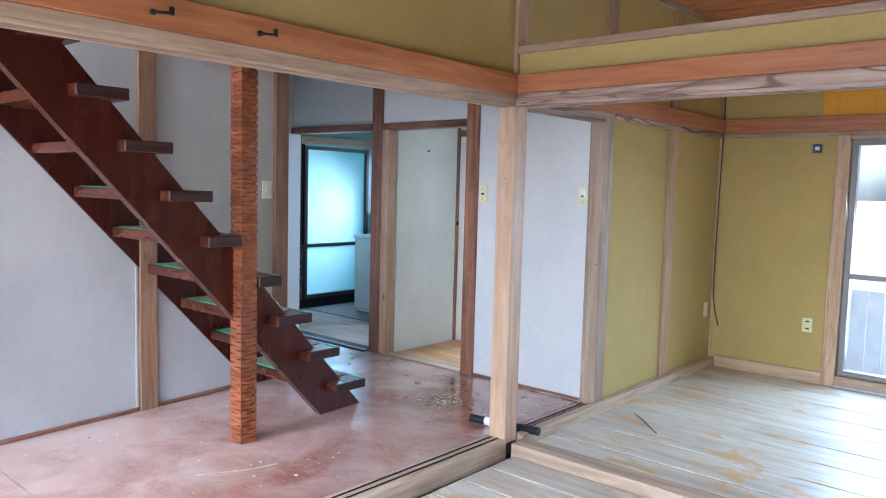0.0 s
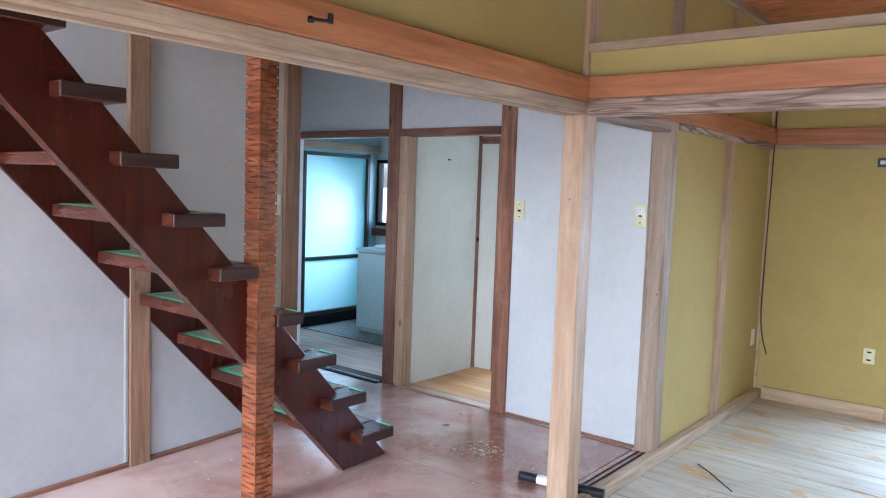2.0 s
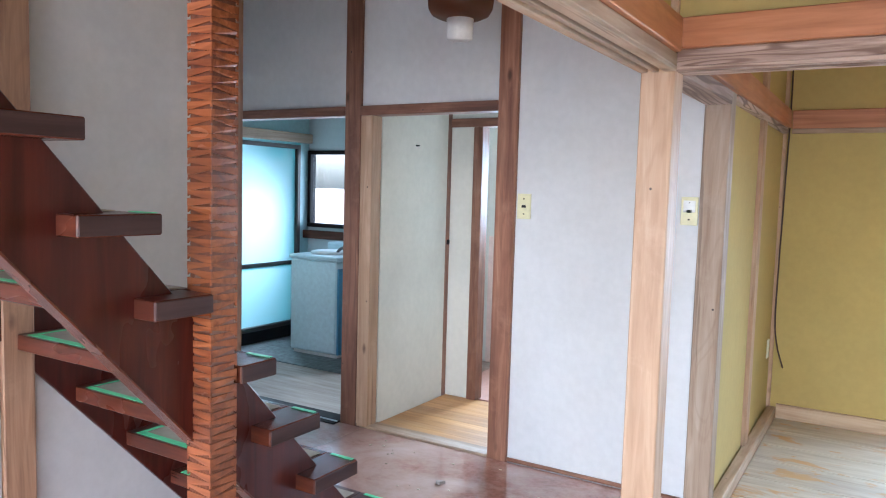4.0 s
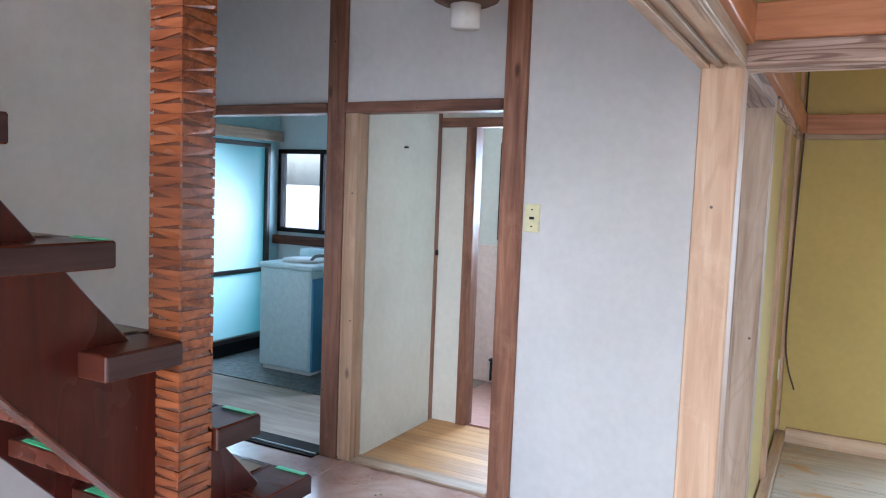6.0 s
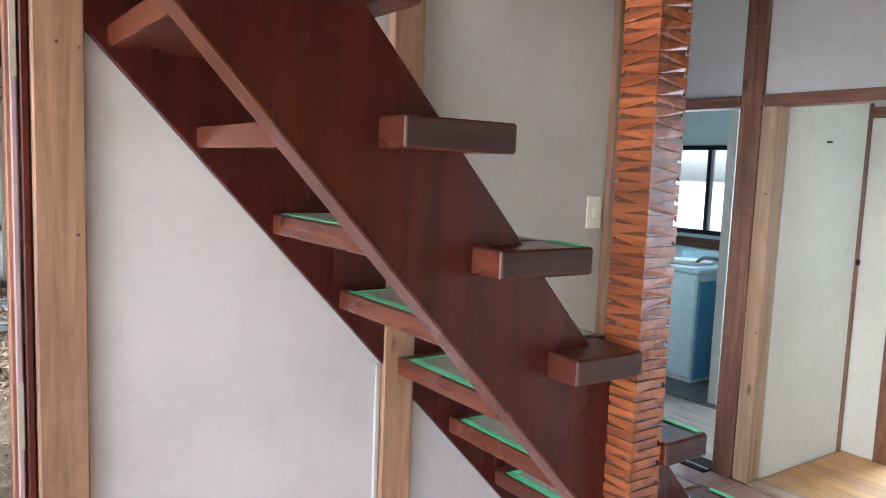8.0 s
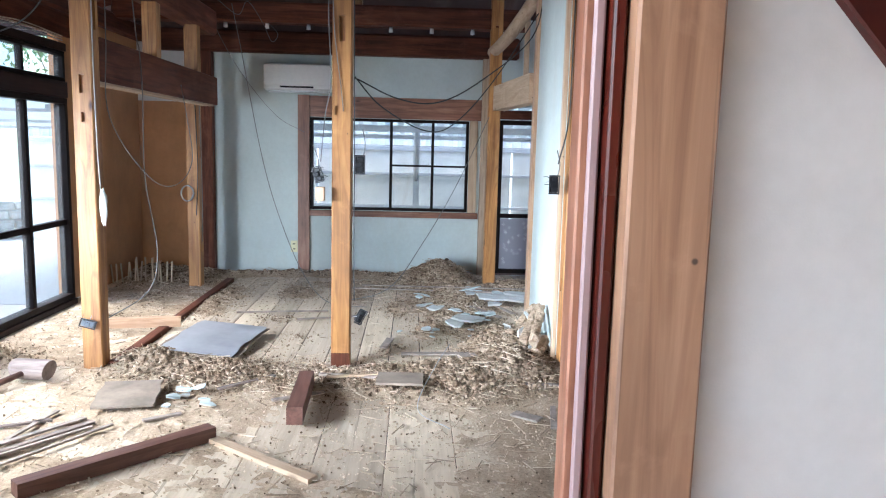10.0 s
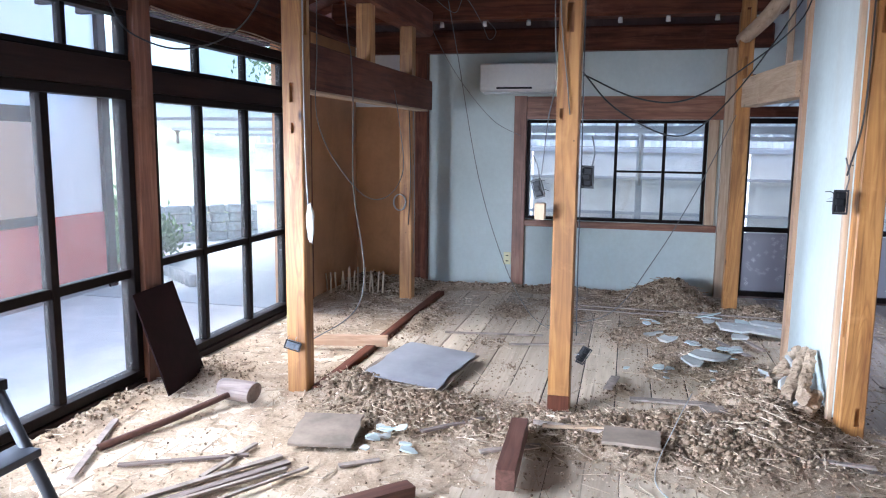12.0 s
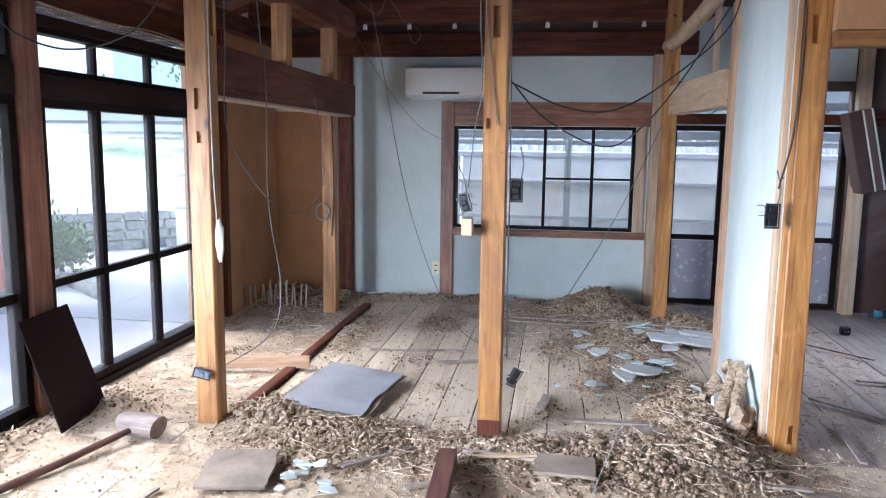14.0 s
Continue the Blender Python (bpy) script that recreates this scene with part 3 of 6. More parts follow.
def plank_floor(name, x0, x1, y0, y1, top, width, mat, along="x", seed=1, gap=0.008):
    rnd = random.Random(seed)
    f = setting(name)
    n = round((y1 - y0 if along == "x" else x1 - x0) / width)
    step = (y1 - y0 if along == "x" else x1 - x0) / n
    for i in range(n):
        dz = rnd.uniform(-0.0015, 0.0015)
        if along == "x":
            box("plank", x0, x1, y0 + i * step + gap / 2, y0 + (i + 1) * step - gap / 2, top - 0.032, top + (dz if gap > 0.001 else 0), mat, f, bev=min(0.0025, gap))
        else:
            box("plank", x0 + i * step + gap / 2, x0 + (i + 1) * step - gap / 2, y0, y1, top - 0.02, top + dz, mat, f, bev=0.002)
    ends = max(0.0, gap - 0.004)
    if gap > 0.002:
        box("joint_dirt", x0 + ends, x1 - ends, y0 + ends, y1 - ends, top - 0.028, top - 0.005, JOINT, f, bev=0)
    return f


JOINT = plain("joint_dirt", (0.045, 0.033, 0.024), 0.95, 0, 0.4, 20.0)
plank_floor("floor_yellow_room", 0.09, 2.72, 0.06, 2.655, -0.045, 0.275, FLOOR_PLANK, gap=0.011)
plank_floor("floor_front_room", 0.13, 2.72, -3.66, -0.07, -0.055, 0.215, FLOOR_PLANK, seed=2, gap=0.010)
plank_floor("floor_hall", -1.765, -0.96, 0.96, 1.70, 0.004, 0.075, wood("honey", 0), seed=3, gap=0.0006)
slab("floor_washroom", -3.86, -1.87, 0.96, 2.70, -0.03, 0.0, wood("greyfloor", 0))
slab("floor_toilet", -2.6, -0.9, 1.76, 2.70, -0.03, -0.005, plain("pink_floor", (0.55, 0.32, 0.26), 0.4, 0, 0.12, 20))
slab("floor_bath", -5.2, -3.95, 1.27, 2.70, -0.10, -0.06, plain("bath_floor", (0.10, 0.28, 0.28), 0.3))

# --- sills and thresholds
sill_w = setting("sill_front_west")
box("sill_beam", -0.06, 0.07, -3.66, -0.06, -0.09, 0.006, "faded", sill_w)
for gx in (-0.025, 0.015):
    box("rail_strip", gx - 0.004, gx + 0.004, -3.66, -0.06, 0.006, 0.011, ALU, sill_w)
sill_n = setting("sill_front_north")
box("sill_beam", 0.10, 2.72, -0.062, 0.058, -0.09, 0.004, "faded", sill_n)
sill_y = setting("sill_yellow_west")
box("sill_beam", 0.038, 0.088, 0.06, 2.68, -0.065, 0.016, "pale", sill_y)
for gx in (-0.02, 0.012):
    box("rail_strip", gx - 0.004, gx + 0.004, 0.06, 0.85, -0.002, 0.004, ALU, sill_y)
base_n = setting("baseboard_north")
box("board", 0.09, 0.862, 2.655, 2.68, -0.065, 0.04, "pale", base_n)
thr = setting("threshold_hall")
box("sill_beam", -1.765, -1.018, 0.857, 0.957, -0.03, 0.012, "faded", thr)
thr2 = setting("threshold_washroom")
box("sill_beam", -2.93, -1.953, 0.80, 0.955, -0.03, 0.008, ALU, thr2)
box("rail_strip", -2.93, -1.953, 0.83, 0.84, 0.008, 0.014, ALU_SILVER, thr2)

# --- living-room posts and walls
POST = 0.0525


def post(x, y, z0, z1, kind="cedar", hx=POST, hy=POST, name="post"):
    return box(name, x - hx, x + hx, y - hy, y + hy, z0, z1, kind, label="", kind="structure", bev=0.004)


post(0, 0, -0.02, 2.6, "cedar", name="post_corner")
post(0, 0.91, -0.02, 2.6, "faded", name="post_2")
post(0, 1.82, -0.02, 2.6, "cedar", name="post_3")
post(0, 2.735, -0.02, 2.6, "cedar", name="post_4")
post(-0.962, 0.91, -0.02, 2.5, "reddish", name="post_5")
post(-1.90, 0.91, -0.02, 2.5, "reddish", name="post_6")
box("jamb_hall", -1.845, -1.768, 0.862, 0.95, 0.0, 1.713, "cedar", kind="structure")
post(-1.82, -0.112, -0.02, 2.5, "umber", name="post_7")
post(-1.82, -1.03, -0.08, 2.5, "umber", name="post_8")
post(-1.82, -1.936, -0.08, 2.6, "umber", name="post_9")
# white wall bays
slab("wall_white_north", -0.909, -0.053, 0.878, 0.942, -0.02, 2.5, PL_WHITE)
slab("wall_over_hall", -1.847, -1.015, 0.88, 0.94, 1.765, 2.5, PL_WHITE)
slab("wall_over_washroom", -2.95, -1.953, 0.88, 0.94, 1.765, 2.5, PL_WHITE)
box("lintel_hall", -1.847, -1.015, 0.852, 0.948, 1.713, 1.764, "reddish", kind="structure")
box("lintel_washroom", -2.95, -1.953, 0.852, 0.948, 1.713, 1.764, "reddish", kind="structure")
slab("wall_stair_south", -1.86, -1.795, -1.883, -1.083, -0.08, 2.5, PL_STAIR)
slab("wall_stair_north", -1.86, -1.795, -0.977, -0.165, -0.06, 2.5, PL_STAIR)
slab("wall_alcove_south", -2.95, -1.873, -0.15, -0.08, -0.02, 2.5, PL_WHITE)
slab("wall_alcove_west", -3.02, -2.95, -0.15, 0.955, -0.02, 2.5, PL_WHITE)
base_s = setting("baseboard_stair")
settle(box("board", -1.794, -1.775, -1.883, -1.084, 0.0, 0.022, "reddish", base_s))
settle(box("board", -1.794, -1.775, -0.976, -0.166, 0.0, 0.022, "reddish", base_s))
base_w = setting("baseboard_white")
box("board", -0.909, -0.053, 0.864, 0.877, 0.0, 0.018, "reddish", base_w)
# corner strips beside the stair wall post
box("trim_stair", -1.794, -1.783, -1.101, -1.084, -0.005, 0.80, plaster("cream_edge", (0.40, 0.37, 0.34), 0.08), kind="structure")

# --- lintels with their decorative rails
lw = setting("lintel_front_west")
for gx0, gx1 in ((-0.056, -0.030), (-0.014, 0.004), (0.020, 0.058)):
    box("track_ridge", gx0, gx1, -3.66, -0.054, 1.704, 1.716, "faded", lw, bev=0.002)
box("track_beam", -0.056, 0.058, -3.66, -0.054, 1.716, 1.757, "faded", lw)
box("nageshi", 0.045, 0.075, -3.66, -0.076, 1.757, 1.858, "orange", lw)
box("nageshi", -0.075, -0.045, -3.66, -0.054, 1.757, 1.858, "orange", lw)
slab("wall_over_west_lintel", -0.03, 0.03, -3.66, -0.053, 1.757, 2.58, PL_YELLOW)
ln = setting("lintel_front_north")
for gy0, gy1 in ((-0.058, -0.020), (-0.004, 0.014), (0.030, 0.056)):
    box("track_ridge", 0.054, 2.72, gy0, gy1, 1.704, 1.716, "grey", ln, bev=0.002)
box("track_beam", 0.054, 2.72, -0.058, 0.056, 1.716, 1.767, "grey", ln)
box("nageshi", 0.054, 2.72, -0.075, -0.045, 1.767, 1.858, "orange", ln)
box("nageshi", 0.054, 2.72, 0.043, 0.073, 1.767, 1.858, "orange", ln)
slab("wall_ranma_low", 0.054, 2.72, -0.035, 0.035, 1.858, 1.962, PL_YELLOW)
box("transom_rail", 0.054, 2.72, -0.058, 0.052, 1.962, 1.998, "faded", ln)
box("head_rail", 0.054, 2.72, -0.058, 0.052, 2.46, 2.50, "faded", ln)
slab("wall_ranma_high", 0.054, 2.72, -0.03, 0.03, 2.50, 2.60, PL_YELLOW)

ly = setting("lintel_yellow_west")
box("track_beam", -0.05, 0.056, 0.054, 0.856, 1.706, 1.76, "grey", ly)
box("nageshi", 0.046, 0.078, 0.054, 2.66, 1.76, 1.868, "orange", ly)
box("track_beam", -0.02, 0.062, 0.964, 2.66, 1.728, 1.759, "grey", ly)
slab("wall_yellow_a", -0.03, 0.03, 0.054, 0.857, 1.76, 2.6, PL_YELLOW)
slab("wall_yellow_b", -0.03, 0.03, 0.964, 1.767, -0.04, 2.6, PL_YELLOW)
slab("wall_yellow_c", -0.03, 0.03, 1.874, 2.682, -0.04, 2.6, PL_YELLOW)
wall_with_hole("wall_yellow_north", "y", 2.715, 0.07, 0.054, 2.85, -0.04, 2.6, [(0.95, 2.55, 0.03, 1.73)], PL_YELLOW)
lnn = setting("lintel_yellow_north")
box("nageshi", 0.08, 2.72, 2.655, 2.685, 1.757, 1.868, "orange", lnn)
box("track_beam", 0.08, 2.72, 2.66, 2.68, 1.728, 1.756, "faded", lnn)
box("window_jamb", 0.865, 0.95, 2.645, 2.75, -0.045, 1.728, "cedar", lnn)
box("window_head", 0.95, 2.60, 2.65, 2.75, 1.70, 1.728, "faded", lnn)
box("window_sill", 0.952, 2.60, 2.645, 2.75, -0.03, 0.03, "cedar", lnn)
window_unit("window_1", "y", 2.73, 0.955, 2.55, 0.03, 1.70, [1.75], [0.745], plain("dull_silver_sash", (0.22, 0.20, 0.185), 0.45, 0.3), GLASS_HAZE, "dull silver aluminium sliding window in wooden frame", 0.04)
box("wall_panel_orange", 0.755, 1.65, 2.672, 2.679, 1.87, 2.16, plain("amber_sheet", (0.75, 0.36, 0.02), 0.6), label="amber yellow sheet fixed above the window", category="wall panel")
slab("wall_east", 2.78, 2.88, -3.75, 2.75, -0.05, 2.6, PL_YELLOW)
wall_with_hole("wall_south", "y", -3.72, 0.10, -1.75, 2.78, -0.05, 2.6, [(-1.66, -0.15, 0.1, 2.1), (0.25, 2.65, 0.1, 2.1)], PL_YELLOW)
slab("wall_south_return", -1.85, -1.75, -5.10, -3.55, -0.05, 2.9, PL_WHITE)

# --- ceilings
bmc = bmesh.new()
for i in range(13):
    add_box(bmc, 0.04, 2.78, 0.03 + i * 0.206, 0.03 + (i + 1) * 0.206 - 0.004, CEIL, CEIL + 0.012)
    add_box(bmc, 0.04, 2.78, 0.02 + i * 0.206, 0.035 + i * 0.206, CEIL - 0.012, CEIL)
tagged(link_mesh("ceiling_yellow_room", bmc, wood("orange", 0)), kind="structure")
bmc = bmesh.new()
for i in range(18):
    add_box(bmc, 0.03, 2.78, -3.68 + i * 0.204, -3.68 + (i + 1) * 0.204 - 0.004, CEIL, CEIL + 0.012)
tagged(link_mesh("ceiling_front_room", bmc, wood("beam", 0)), kind="structure")
cm = setting("trim_ceiling")
box("moulding", 0.03, 0.07, 0.06, 2.68, 2.515, 2.56, "faded", cm)
box("moulding", 0.07, 2.72, 2.64, 2.68, 2.515, 2.56, "faded", cm)
bmc = bmesh.new()
for x0, x1, y0, y1 in [(-0.86, 0.0, -3.68, 0.9), (-3.0, -0.86, -1.55, 0.95), (-1.80, -0.86, -3.68, -3.2)]:
    add_box(bmc, x0, x1, y0, y1, 2.46, 2.50)
tagged(link_mesh("ceiling_living", bmc, wood("umber", 1)), kind="structure")
slab("stairwell_west", -1.80, -1.76, -3.2, -1.55, 2.60, 3.6, PL_WHITE)
slab("stairwell_north", -1.80, -0.80, -1.54, -1.50, 2.50, 3.6, PL_WHITE)
slab("stairwell_east", -0.86, -0.82, -3.2, -1.55, 2.50, 3.6, PL_WHITE)
# hole made only to hold the added stairwell lamp
wall_with_hole("stairwell_south", "y", -3.22, 0.04, -1.80, -0.80, 2.50, 3.6, [(-1.68, -0.98, 2.75, 3.35)], PL_WHITE)
slab("stairwell_top", -1.80, -0.80, -3.24, -1.5, 3.6, 3.64, PL_WHITE)

# --- hall, toilet and washroom behind the living room
slab("wall_hall_west", -1.86, -1.772, 0.96, 1.66, 0.0, 2.4, PL_OLD)
post(-1.80, 1.705, 0.0, 2.4, "reddish", 0.03, 0.045, name="post_10")
slab("wall_hall_north", -1.768, -1.605, 1.70, 1.76, 0.0, 1.718, PL_OLD)
box("jamb_toilet", -1.603, -1.54, 1.685, 1.775, 0.0, 1.718, "reddish", kind="structure")
box("lintel_toilet", -1.768, -0.92, 1.685, 1.775, 1.719, 1.772, "reddish", kind="structure")
slab("wall_over_toilet", -1.768, -0.92, 1.70, 1.76, 1.773, 2.4, PL_OLD)
slab("wall_hall_east", -0.955, -0.90, 0.965, 1.70, 0.0, 2.4, PL_OLD)
slab("wall_toilet_east", -0.955, -0.90, 1.765, 2.75, 0.0, 2.4, PL_OLD)
wall_with_hole("wall_toilet_north", "y", 2.745, 0.07, -2.6, -0.9, -0.03, 2.4, [(-1.84, -1.25, 1.02, 1.70)], PL_OLD)
window_unit("window_2", "y", 2.73, -1.84, -1.25, 1.02, 1.70, [-1.55], [], ALU, GLASS_HAZE, "small dark aluminium window of the toilet", 0.03)
slab("wall_toilet_panel", -2.0, -0.957, 2.69, 2.708, -0.005, 0.98, plain("pink_panel", (0.72, 0.55, 0.48), 0.35))
slab("ceiling_hall", -3.9, -0.88, 0.945, 2.75, 2.40, 2.44, PL_OLD)
slab("wall_toilet_west", -2.62, -2.56, 1.76, 2.70, 0.0, 2.4, PL_OLD)
wall_with_hole("wall_washroom_north", "y", 2.76, 0.06, -5.3, -2.6, -0.1, 2.4, [(-3.86, -3.05, 0.96, 1.64), (-4.9, -4.2, 0.9, 1.5)], plaster("washroom_wall", (0.54, 0.59, 0.60), 0.05))
window_unit("window_3", "y", 2.74, -3.86, -3.05, 0.96, 1.64, [-3.42], [], ALU, GLASS_HAZE, "dark framed sliding window above the washing machine", 0.035)
box("window_stool", -3.88, -2.62, 2.66, 2.729, 0.86, 0.93, "beam", kind="structure")
wall_with_hole("wall_washroom_west", "x", -3.90, 0.06, 0.96, 2.73, 0.0, 2.4, [(1.25, 2.62, 0.02, 1.70)], plain("washroom_tile", (0.42, 0.60, 0.62), 0.3))
window_unit("door_bath", "x", -3.885, 1.72, 2.60, 0.10, 1.68, [], [0.65], plain("brown_sash", (0.055, 0.042, 0.036), 0.45), GLASS_FROST, "dark framed frosted glass sliding bathroom door", 0.035)
td = setting("tile_dado_bath")
box("backing", -3.90, -3.884, 1.255, 1.715, 0.10, 0.66, plain("pale_grout", (0.5, 0.52, 0.5), 0.8), td)
TILE_B = plain("black_tile", (0.02, 0.022, 0.024), 0.2)
for r in range(5):
    for c in range(4):
        box("tile", -3.8839, -3.878, 1.262 + c * 0.113, 1.262 + c * 0.113 + 0.104, 0.105 + r * 0.111, 0.105 + r * 0.111 + 0.102, TILE_B, td, bev=0.002)
box("window_post", -3.91, -3.86, 1.68, 1.718, 0.66, 1.70, ALU, td)
box("kerb_bath", -3.93, -3.845, 1.25, 2.62, 0.0, 0.10, BLACK, kind="structure")
box("washroom_head", -3.87, -3.80, 0.98, 2.70, 1.70, 1.78, "faded", kind="structure")
slab("wall_bath_west", -5.30, -5.24, 1.27, 2.75, -0.1, 2.4, plain("turquoise_tile", (0.22, 0.55, 0.56), 0.25))
slab("wall_bath_south", -5.30, -3.90, 1.20, 1.26, -0.1, 2.4, plain("turquoise_tile_b", (0.15, 0.55, 0.55), 0.25))
slab("ceiling_bath", -5.30, -3.9, 1.2, 2.75, 2.40, 2.44, PL_OLD)
window_unit("window_4", "y", 2.75, -4.9, -4.2, 0.9, 1.5, [], [], ALU, GLASS_HAZE, "bathroom window", 0.03)

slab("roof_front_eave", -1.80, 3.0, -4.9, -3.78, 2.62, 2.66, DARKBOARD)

# ================= stairs =================
N_TREAD = 11
st = thing("staircase", (-1.35, -0.3, 0), "dark red-brown lacquered open wooden staircase against the white wall", "staircase")


def stringer(x0, x1, label, low, kl, up, k):
    top = 2.85
    prism_yz("stringer", [(low, sag(low)), (up, sag(up)), (up - k * top, top), (low - kl * top, top)], x0, x1, wood("lacquer", 2), st, label)


stringer(-1.018, -0.968, "outer stringer board, scuffed lacquer", -0.42, 0.926, -0.125, 0.908)
stringer(-1.7945, -1.774, "wall stringer board", -0.336, 0.926, -0.085, 0.915)
# lighter wood on the stringer's front edge paints in the light falling there
prism_yz("edge_strip", [(-0.424, sag(-0.424)), (-0.416, sag(-0.416)), (-0.416 - 0.926 * 2.84, 2.84), (-0.424 - 0.926 * 2.84, 2.84)], -1.021, -0.965, wood("tread", 2), st, "front edge of the stringer, coloured lighter as if lit", 0.001)
for i in range(N_TREAD):
    z, y0, y1 = 0.17 + 0.216 * i, -0.435 - 0.2 * i, -0.16 - 0.2 * i
    bm = bmesh.new()
    yf, yb = (-0.90 if i == 3 else y0 + 0.052), (y1 if i != 4 else -0.999)
    add_box(bm, -1.773, -1.020, y0, y1, z - 0.052, z, 0.003)
    add_box(bm, -1.019, -0.888, yf, yb, z - 0.052, z, 0.003)
    for v in bm.verts:
        v.co -= Vector(st.location)
    tr = part("tread", bm, wood("tread", 0), st)
    # end grain coloured darker than the tread, with the shade of that side painted in
    box("end_grain", -0.8875, -0.8845, yf + 0.003, yb - 0.003, z - 0.049, z - 0.003, wood("endshade", 1), tr, "end grain, toned darker as shade")
    if i < 6:
        wob = 0.004 * math.sin(i * 2.3)
        box("cover_sheet", -1.70, -1.03, y0 + 0.012, y1 - 0.03, z + 0.001, z + 0.004, PAPER, tr, "brown protective paper")
        box("tape_strip", -1.715, -1.005, y0 + 0.002, y0 + 0.028 + wob, z + 0.0045, z + 0.006, GREEN_TAPE, tr, "bright green masking tape")
        box("tape_strip", -1.715, -1.697 + wob, y0 + 0.034, y1 - 0.02, z + 0.0045, z + 0.006, GREEN_TAPE, tr)
        box("tape_strip", -0.995, -0.90, y1 - 0.02, y1 - 0.004, z + 0.001, z + 0.003, GREEN_TAPE, tr)

# carved post: tilted facets parted by tapering adze cuts
cp = bmesh.new()
cx, cy, hw = -0.944, -0.953, 0.0425
cpt = thing("carved_post", (cx, cy, sag(cy)), "orange-brown wooden post with adzed zigzag notches beside the stairs", "post")
# core in a darker wood than the facets, painting shade into the notches
box("core", cx - hw, cx + hw, cy - hw, cy + hw, sag(cy), 2.459, "cutshade", cpt, "cut faces between the carved facets, toned darker as shade")
rnd = random.Random(4)
pitch = 0.0215
for k in range(int(2.46 / pitch)):
    za, zb = k * pitch, (k + 1) * pitch
    for face in range(4):
        sgn = 1 if (k + face) % 2 else -1
        g = rnd.uniform(0.009, 0.0145)
        w = hw + 0.0042
        reach = rnd.uniform(0.35, 0.95) * w
        lo, hi = hw + rnd.uniform(0.0022, 0.0032), hw + rnd.uniform(0.0040, 0.0050)
        ca = [(-w, za + 0.45 * g, lo + 0.001), (-0.84 * w, za + g, lo), (reach, za + 0.0004, hi), (w, za + 0.0004, hi), (w, zb - 0.0003, hi), (-w, zb - 0.0003, hi - 0.001)]
        vs = []
        for inner in (1, 0):
            for u, z, d in ca:
                d, u = (hw - 0.001 if inner else d), u * sgn
                x, y = ((u, -d), (d, u), (-u, d), (-d, -u))[face]
                vs.append(cp.verts.new((x, y, z)))
        cp.faces.new(vs[6:])
        for q in range(6):
            p = (q + 1) % 6
            cp.faces.new((vs[q], vs[p], vs[6 + p], vs[6 + q]))
tagged(part("facet", cp, wood("carved", 0), cpt), kind="stuff")

# ================= wrecked room =================
wf = plank_floor("floor_wrecked_room", -8.63, -5.20, -3.95, -1.2, 0.0, 0.19, wood("dusty", 0), seed=5, gap=0.007)
plank_floor("floor_wrecked_front", -5.195, -1.80, -5.07, -0.22, -0.002, 0.30, wood("dusty", 0), seed=6, gap=0.003)
plank_floor("floor_veranda", -8.63, -5.20, -5.07, -4.03, -0.012, 0.32, wood("dusty", 0), seed=7, gap=0.003)
plank_floor("floor_north_part", -5.195, -3.1, -0.195, 1.0, -0.004, 0.30, wood("greyfloor", 0), seed=9, gap=0.004)
plank_floor("floor_east_part", -8.63, -5.20, -1.195, 1.0, -0.004, 0.30, wood("greyfloor", 0), seed=8, gap=0.004)
box("sill_veranda", -8.0, -5.2, -4.02, -3.955, -0.06, 0.03, "beam", kind="structure")
HX = 0.056
old_post("post_11", -5.262, -2.66, 3.4, HX, "raw", [("x", 0.0, 0.035, 1.93, 0.14), ("x", -0.03, 0.02, 1.52, 0.05), ("y", 0.0, 0.03, 1.1, 0.1)])
old_post("post_12", -5.20, -4.085, 3.0, HX, "raw", [("x", 0.0, 0.03, 1.60, 0.10), ("x", 0.005, 0.028, 1.44, 0.055), ("y", 0.0, 0.035, 1.95, 0.18), ("y", -0.02, 0.02, 0.9, 0.07)])
old_post("post_13", -5.31, -1.275, 3.6, HX, "raw", [("x", 0.02, 0.025, 0.08, 0.09), ("x", -0.01, 0.03, 1.9, 0.12), ("-y", 0.0, 0.03, 0.5, 0.08)])
old_post("post_14", -7.76, -4.24, 3.0, HX, "raw", [("x", 0.0, 0.03, 1.75, 0.12), ("y", 0.0, 0.03, 1.2, 0.1)])
old_post("post_15", -7.94, -1.50, 3.0, HX, "raw", [("x", 0.0, 0.03, 1.95, 0.14), ("x", 0.0, 0.03, 2.35, 0.12)])
box("post_base_block", -5.204, -5.196, -2.715, -2.605, -0.01, 0.10, "beam", kind="structure")
post(-8.57, -4.345, 0.0, 2.25, "beam", 0.05, 0.07, name="post_16")
post(-8.57, -1.50, 0.0, 2.25, "pale", 0.05, 0.06, name="post_17")
post(-6.49, -1.31, 0.0, 2.6, "cedar", 0.05, 0.05, name="post_18")
slab("wall_blue_stub", -6.44, -5.367, -1.335, -1.275, 0.06, 2.6, PL_BLUE)
box("post_facing", -5.41, -5.367, -1.36, -1.335, 0.0, 2.6, "pale", kind="structure")
wall_with_hole("wall_back", "x", -8.66, 0.08, -4.28, -1.43, 0.0, 2.30, [(-3.31, -1.68, 0.66, 1.60)], PL_BLUE)
bw = setting("window_trim_back")
box("casing", -8.62, -8.575, -3.43, -3.312, 0.0, 1.82, "reddish", bw)
box("casing", -8.62, -8.58, -3.31, -1.56, 1.605, 1.815, "reddish", bw)
box("casing", -8.62, -8.56, -3.31, -1.57, 0.595, 0.655, "reddish", bw)
box("casing", -8.62, -8.59, -1.675, -1.59, 0.657, 1.603, "pale", bw)
